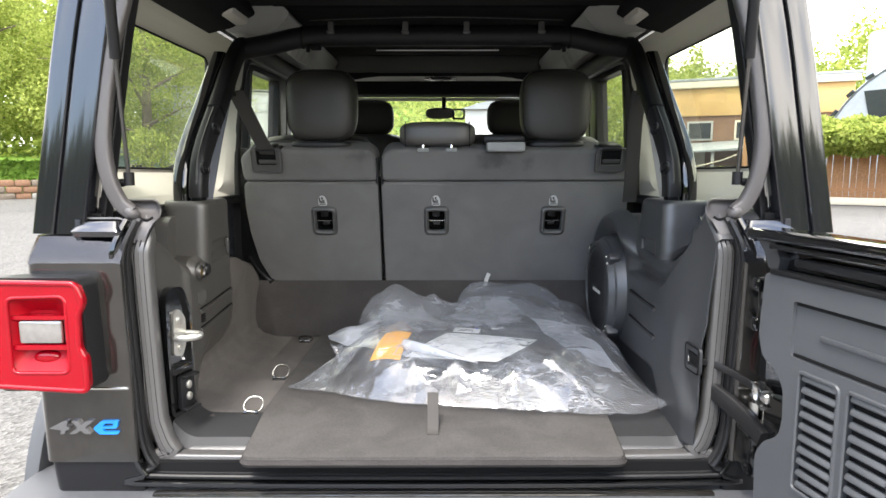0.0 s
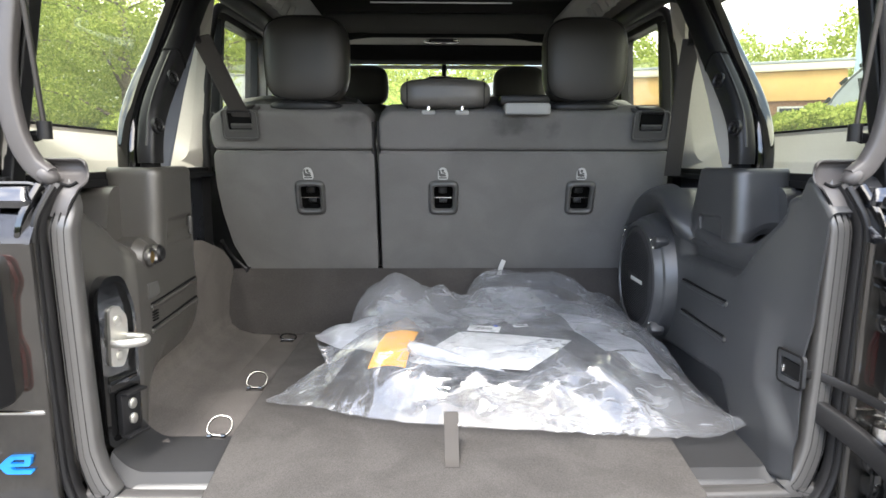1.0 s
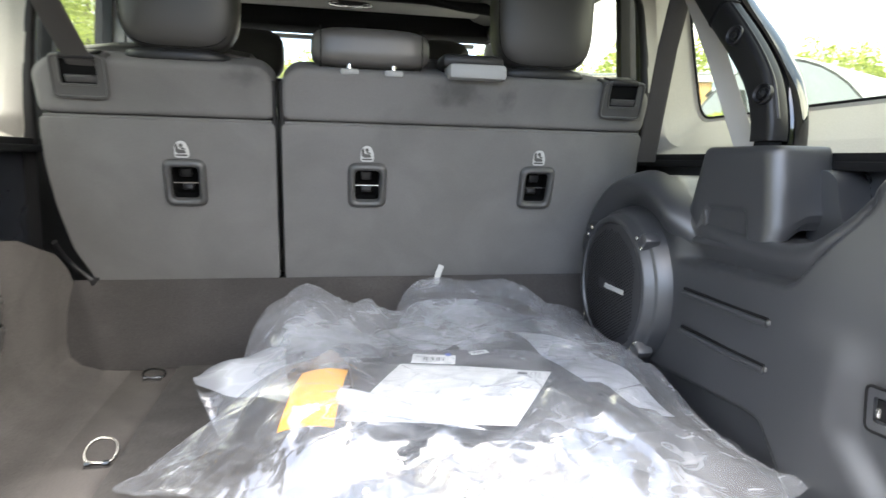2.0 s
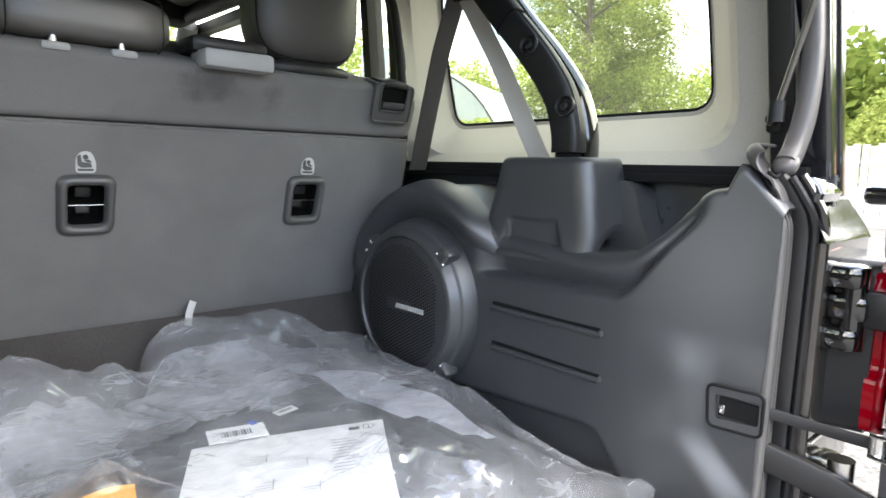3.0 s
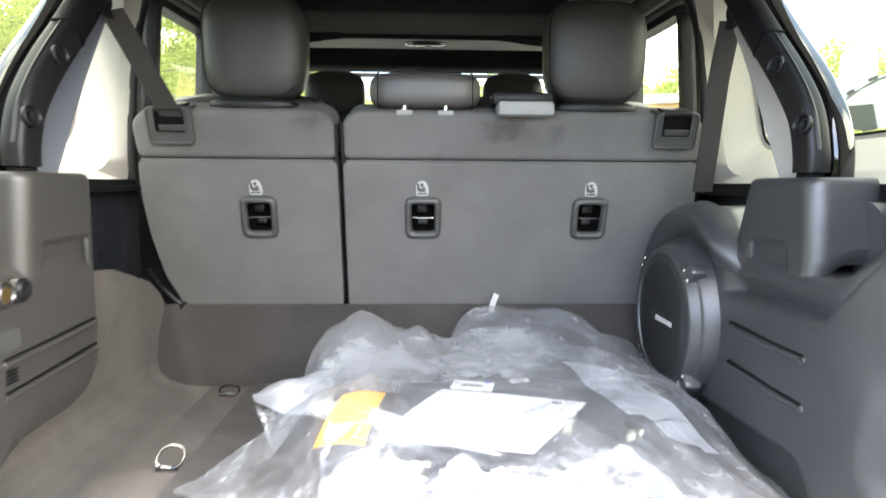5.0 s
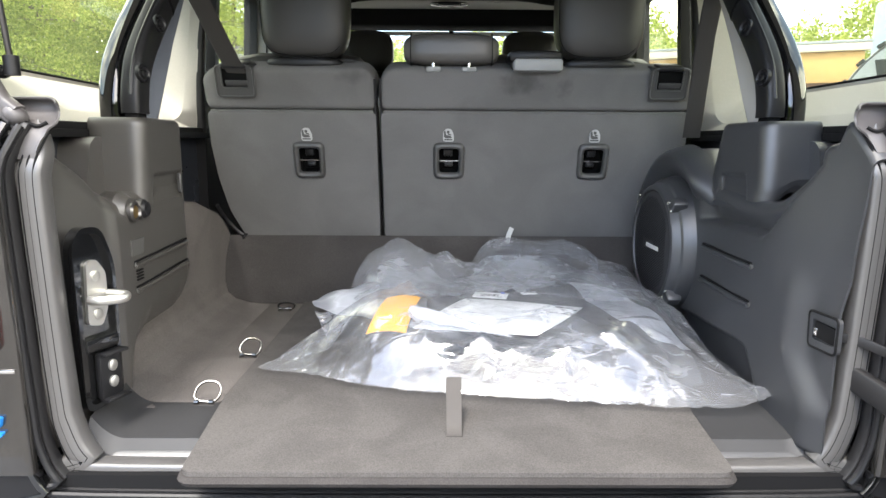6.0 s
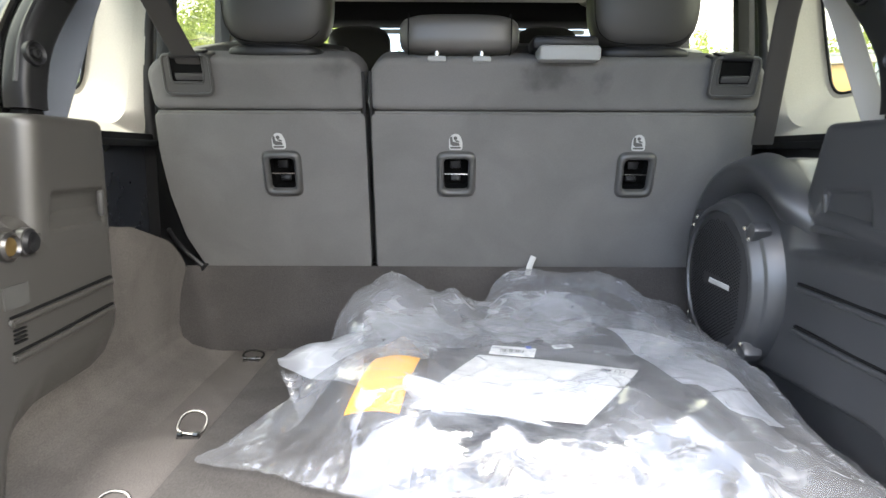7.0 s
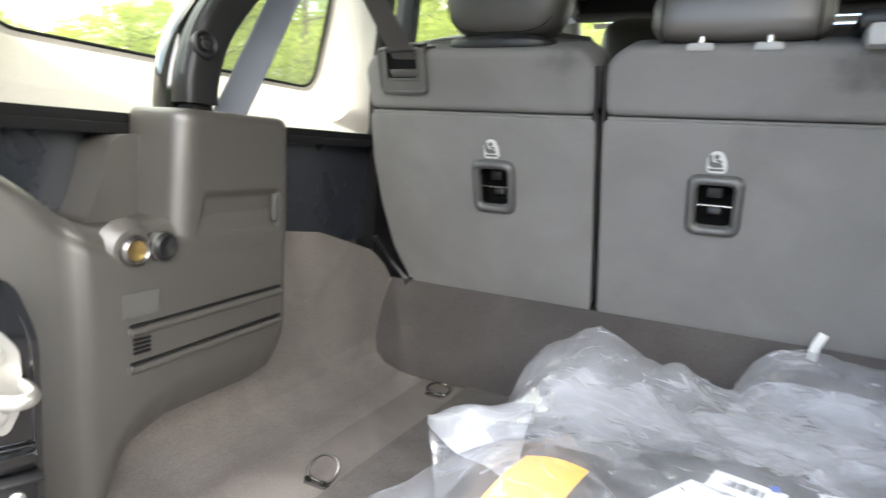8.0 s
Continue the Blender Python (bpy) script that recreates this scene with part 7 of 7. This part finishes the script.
wood_band("far_woods", -46, -6, 42, 11, 60000, 0.17, LEAF, 3, "dense green wood behind the lot")
wood_band("far_woods", -84, -45, 42, 7.0, 44000, 0.16, LEAF, 4, "lower green wood at the lot's side")
wood_band("far_woods", -12, 22, 58, 11.0, 56000, 0.19, LEAF, 5, "green trees beyond the front of the lot")
wood_band("far_woods", 14, 66, 75, 16, 80000, 0.24, LEAF, 8, "wooded hill behind the buildings")
wood_band("far_woods", 66, 280, 60, 13.0, 60000, 0.6, LEAF_DARK, 9, "low woods round the lot")


def bush(az, dist, w, h, count, mat, seed, label, up=0.0):
    rng = np.random.default_rng(seed)
    d = rng.normal(size=(count, 3))
    d /= np.linalg.norm(d, axis=1)[:, None]
    lump = 1 + 0.25 * np.sin(d[:, 0] * 7 + seed) * np.cos(d[:, 1] * 6)
    d *= (rng.uniform(0.5, 1, (count, 1)) ** 0.4) * lump[:, None]
    c = at(az, dist, up)
    cs = np.stack([c.x + d[:, 0] * w / 2, c.y + d[:, 1] * w / 2, c.z + h * 0.5 + d[:, 2] * h / 2], 1)
    b = thing("bush", c, label, "bush", group="bushes round the lot")
    f = new("foliage", leaf_mesh("foliage", (cs - np.array(c)).tolist(), 0.075, mat, rng))
    f.parent = b
    return b


bush(75.5, 19, 3.2, 2.4, 7500, LEAF_MID, 31, "round bright green bush behind the fence", 0.6)
bush(80.5, 20, 3.0, 2.2, 5500, LEAF_MID, 32, "round bright green bush behind the fence", 0.4)
for az, k in ((31.5, 41), (34.5, 42), (38, 43), (42, 44)):
    bush(az, 20.6, 2.4, 1.0, 6500, LEAF, k, "green climbing shrub over the board fence", 1.35)
for az, k in ((20, 51), (24, 52), (28, 53)):
    bush(az, 21, 2.0, 1.0, 1400, LEAF, k, "low green shrub by the workshop", 0.0)


def facing(az, dist, up=0.0):
    """A pose at that place whose x runs to the right and y away from the car."""
    return Matrix.Translation(at(az, dist, up)) @ pose(0, 0, 0, 0, 0, -az)


def fence(az, dist, width, height, n, mat, label, turn=0):
    m = facing(az, dist) @ pose(0, 0, 0, 0, 0, turn)
    f = thing("fence", m.translation, label, "fence")
    base = finish("board", box(0, 0, height / 2, width / n * 0.94, 0.02, height, 0.004, 1), mat)
    for i in range(n):
        b = new("board", base)
        b.parent = f
        b.matrix_basis = f.matrix_basis.inverted() @ m @ pose(-width / 2 + width * (i + 0.5) / n, 0, -0.05 + 0.03 * math.sin(i * 2.3), 0, 0.6 * math.sin(i * 1.7), 0)
    for z in (0.4, height - 0.4):
        part("rail", moved(box(0, 0.04, z, width, 0.05, 0.09), m), mat, f)
    return f


fence(77.5, 15.6, 4.6, 1.75, 32, WOOD_GREY, "weathered pale board fence")
fence(83.0, 14.4, 1.6, 1.9, 11, WOOD_BROWN, "brown stained board fence")
fence(37, 21, 8.6, 2.0, 58, WOOD_BROWN, "brown stained board fence under shrubs")
kerb = facing(36, 20.6)
tl = thing("timber_kerb", kerb.translation, "pale timber beam along the fence foot", "kerb")
part("beam", moved(box(0, 0, 0.10, 9.0, 0.16, 0.2, 0.02), kerb), CREAM, tl)

# workshop with tan boards and a lean-to
wm = facing(24.5, 27) @ Matrix.Diagonal((0.95, 1, 1, 1))
shop = thing("workshop", wm.translation, "low flat-roofed workshop with tan boards and lean-to", "building")
part("wall", moved(box(0, 3.0, 2.0, 8.2, 6.0, 4.3), wm), BROWN, shop)
part("upper_cladding", moved(box(0, -0.03, 3.35, 8.3, 0.10, 1.05, 0.01), wm), TAN, shop)
part("fascia", moved(box(0, -0.10, 4.02, 8.6, 0.25, 0.26, 0.02), wm), CREAM, shop)
part("roof", moved(box(0, 2.9, 4.20, 8.7, 6.3, 0.10, 0.02), wm), ROOFGREY, shop)
for k, x in enumerate((-2.9, -1.2, 0.6, 2.4)):
    w = part("window", moved(box(x, -0.04, 2.25, 1.0, 0.08, 0.75, 0.01), wm), WOOD_GREY if k % 2 else CREAM, shop)
    part("pane", moved(box(x, -0.085, 2.25, 0.84, 0.02, 0.60), wm), DARKWIN, w)
lean = part("lean_to_roof", moved(box(0.2, -1.3, 1.65, 7.6, 2.6, 0.08, 0.01, m=pose(0, 0, 0, 8, -3, 0)), wm), ROOFGREY, shop)
for k, x in enumerate((-3.2, -1.9, -0.6, 0.7, 2.0, 3.3)):
    part("post", moved(box(x, -2.4, 0.75, 0.12, 0.12, 1.5), wm), WOOD_GREY, shop)
    part("back_board", moved(box(x + 0.5, -0.3, 0.8, 0.9, 0.05, 1.4), wm), WOOD_GREY if k % 2 else BROWN, shop)
part("hose", moved(tube(smooth_path([(-2.6, -2.5, 1.25), (-1.6, -2.5, 0.85), (-0.4, -2.5, 1.05), (0.6, -2.5, 1.45)], 6), 0.025, 6), wm), CREAM, shop)

# round-roofed steel shed
qm = facing(37.2, 23) @ pose(0, 0, 0, 0, 0, -27)
shed = thing("steel_shed", qm.translation, "round-roofed galvanised steel shed with dark window", "shed")
arch = [(3.3 * math.cos(a), 4.1 * math.sin(a)) for a in np.linspace(0, math.pi, 25)]
part("end_wall", moved(plate(arch, [], lambda u, v, w: (u, w, v), 0.0, 0.06), qm), STEEL_SHED, shed)
part("window", moved(plate([(-1.5, 2.3), (-0.7, 2.3), (-0.95, 3.3), (-1.75, 3.3)], [], lambda u, v, w: (u, w, v), -0.05, 0.0), qm), DARKWIN, shed)
for i in range(22):
    part("roof_rib", moved(tube([(3.38 * math.cos(a), 0.55 + 1.10 * i, 4.18 * math.sin(a)) for a in np.linspace(0.03, math.pi - 0.03, 22)], 0, 8, flat=(0.55, 0.06, (0, 0, 1))), qm), STEEL_SHED if i % 2 else SHED_RIB, shed)
for i in range(8, 16):
    a = math.pi * (i + 0.5) / 16
    part("rim_clip", moved(box(3.42 * math.cos(a), -0.03, 4.22 * math.sin(a), 0.26, 0.06, 0.10, m=pose(0, 0, 0, 0, -math.degrees(a) + 90, 0)), qm), DARKWIN, shed)
tk = at(34.6, 48)
tank = thing("water_tank", tk, "blue grey cylindrical tank behind the shed", "tank")
part("drum", lathe([(0, 0), (1.0, 0), (1.0, 8.2), (0.9, 8.4), (0, 8.5)], Matrix.Translation(tk), 24), BLUEGREY, tank)

# small house and far roofs
def house(az, dist, w, d, h, rise, wall_mat, roof_mat, label):
    m = facing(az, dist)
    hs = thing("house", m.translation, label, "house")
    part("wall", moved(box(0, d / 2, h / 2, w, d, h), m), wall_mat, hs)
    part("roof", moved(plate([(-w / 2 - 0.3, h), (w / 2 + 0.3, h), (0, h + rise)], [], lambda u, v, q: (u, q, v), -0.3, d + 0.3), m), roof_mat, hs)
    for x in (-w * 0.27, w * 0.27):
        wd = part("window", moved(box(x, -0.02, h * 0.55, w * 0.2, 0.06, h * 0.34, 0.01), m), CREAM, hs)
        part("pane", moved(box(x, -0.055, h * 0.55, w * 0.17, 0.02, h * 0.29), m), DARKWIN, wd)
    return hs


house(63.5, 46, 5.0, 6, 2.6, 1.7, TAN, ROOFGREY, "far cottage with a grey gable roof")
hall = facing(8.2, 22.5)
white_hall = thing("boarded_house", hall.translation, "white boarded house ahead of the vehicle", "house")
part("wall", moved(box(0, 3.0, 1.5, 4.8, 6.0, 3.0), hall), WHITE_PAINT, white_hall)
part("roof", moved(plate([(-2.6, 3.0), (2.6, 3.0), (0, 3.7)], [], lambda u, v, q: (u, q, v), -0.3, 6.3), hall), ROOFGREY, white_hall)
siding = finish("board", box(0, 0, 0, 4.8, 0.03, 0.21, 0.004, 1), WHITE_PAINT)
for i in range(14):
    b = new("board", siding)
    b.parent = white_hall
    b.matrix_basis = white_hall.matrix_basis.inverted() @ hall @ pose(0, -0.02, 0.12 + 0.212 * i, 4, 0, 0)
house(-27.5, 29, 3.6, 3, 1.3, 0.35, BLUEGREY, ROOFGREY, "low grey blue shed under the trees")

# white box trailer under the trees
vm = facing(-19.0, 27) @ pose(0, 0, 0, 0, 0, 6) @ Matrix.Diagonal((1.25, 1.25, 1.2, 1))
trailer = thing("trailer", vm.translation, "white box trailer parked under the trees", "trailer")
part("body", moved(box(0, 1.1, 2.05, 3.9, 2.1, 2.5, 0.10, 3), vm), SHED_RIB, trailer)
part("roof_edge", moved(box(0, 1.1, 3.31, 3.94, 2.14, 0.06, 0.02), vm), GREYTRIM, trailer)
hatch = part("window", moved(box(1.25, 0.03, 2.75, 0.42, 0.05, 0.36, 0.02), vm), ROOFGREY, trailer)
part("pane", moved(box(1.25, -0.005, 2.75, 0.32, 0.02, 0.26), vm), SHED_RIB, hatch)
part("rub_rail", moved(box(0, 0.03, 1.55, 3.8, 0.04, 0.08, 0.01), vm), GREYTRIM, trailer)
part("chassis", moved(box(0, 1.1, 0.72, 3.7, 1.7, 0.16), vm), MATTE, trailer)
for x in (-0.5, 0.4):
    part("wheel", lathe([(0.15, -0.1), (0.31, -0.1), (0.33, 0), (0.31, 0.1), (0.15, 0.1)], vm @ Matrix.Translation((x, 0.2, 0.33)) @ pose(0, 0, 0, 90, 0, 0), 20), MATTE, trailer)

# low stone wall and grass bank on the left
sm = facing(-37, 23.5)
stone_wall = thing("stone_wall", sm.translation, "low rough brown stone wall at the lot's edge", "stone wall")
rw = random.Random(5)
stone_meshes = [finish("stone", box(0, 0, 0, 0.42, 0.3, 0.20, 0.05, 2), (BROWN, BARK, BROWN, GRAVEL_DARK)[k]) for k in range(4)]
for row in range(3):
    for i in range(18):
        st = new("stone", stone_meshes[rw.randrange(4)])
        st.parent = stone_wall
        st.matrix_basis = stone_wall.matrix_basis.inverted() @ sm @ pose(-3.8 + 0.43 * i + 0.2 * (row % 2), rw.uniform(-0.03, 0.03), 0.08 + 0.20 * row, rw.uniform(-3, 3), rw.uniform(-3, 3), rw.uniform(-5, 5))
bank = surface(60, 14, lambda u, v: at(-78 + 58 * u, 24.1 + 30 * v) + Vector((0, 0, -0.03 + 1.8 * step(0.0, 1.0, v) + 0.08 * math.sin(17 * u + 5 * v))))
solo("grass_bank", bank, GRASS, "bright green grass bank behind the stone wall", "grass bank", kind="structure")
hill_z = lambda d: -0.05 + 4.9 * step(23.0, 44.0, d)
hill = surface(30, 20, lambda u, v: at(-17 + 21 * u, 23 + 24 * v) + Vector((0, 0, hill_z(23 + 24 * v) * min(1, 6 * u + 0.05, 7 * (1 - u) + 0.05) + 0.12 * math.sin(9 * u + 4 * v))))
solo("grass_hill", hill, GRASS, "bright green meadow slope ahead of the lot", "grass slope", kind="structure")
rng = np.random.default_rng(78)
haz, hd = rng.uniform(-15, 2.6, 12000), rng.uniform(23.5, 46, 12000)
hp_ = np.stack([hd * np.sin(np.radians(haz)), hd * np.cos(np.radians(haz)), np.array([ground_z(q) + hill_z(q) for q in hd]) + rng.uniform(0, 0.22, 12000)], 1)
tagged(new("grass", leaf_mesh("grass", hp_, 0.20, LEAF, rng)), "tall bright meadow grass on the slope", "grass", kind="stuff")
rng = np.random.default_rng(77)
gaz, gd = rng.uniform(-62, -27, 16000), rng.uniform(24.2, 34, 16000)
gp_ = np.stack([gd * np.sin(np.radians(gaz)), gd * np.cos(np.radians(gaz)), np.array([ground_z(q) for q in gd]) + 0.12 * (gd - 23.5) * 0.6 + rng.uniform(0, 0.15, 16000)], 1)
tagged(new("grass", leaf_mesh("grass", gp_, 0.22, GRASS, rng)), "bright grass bank below the trees", "grass", kind="stuff")
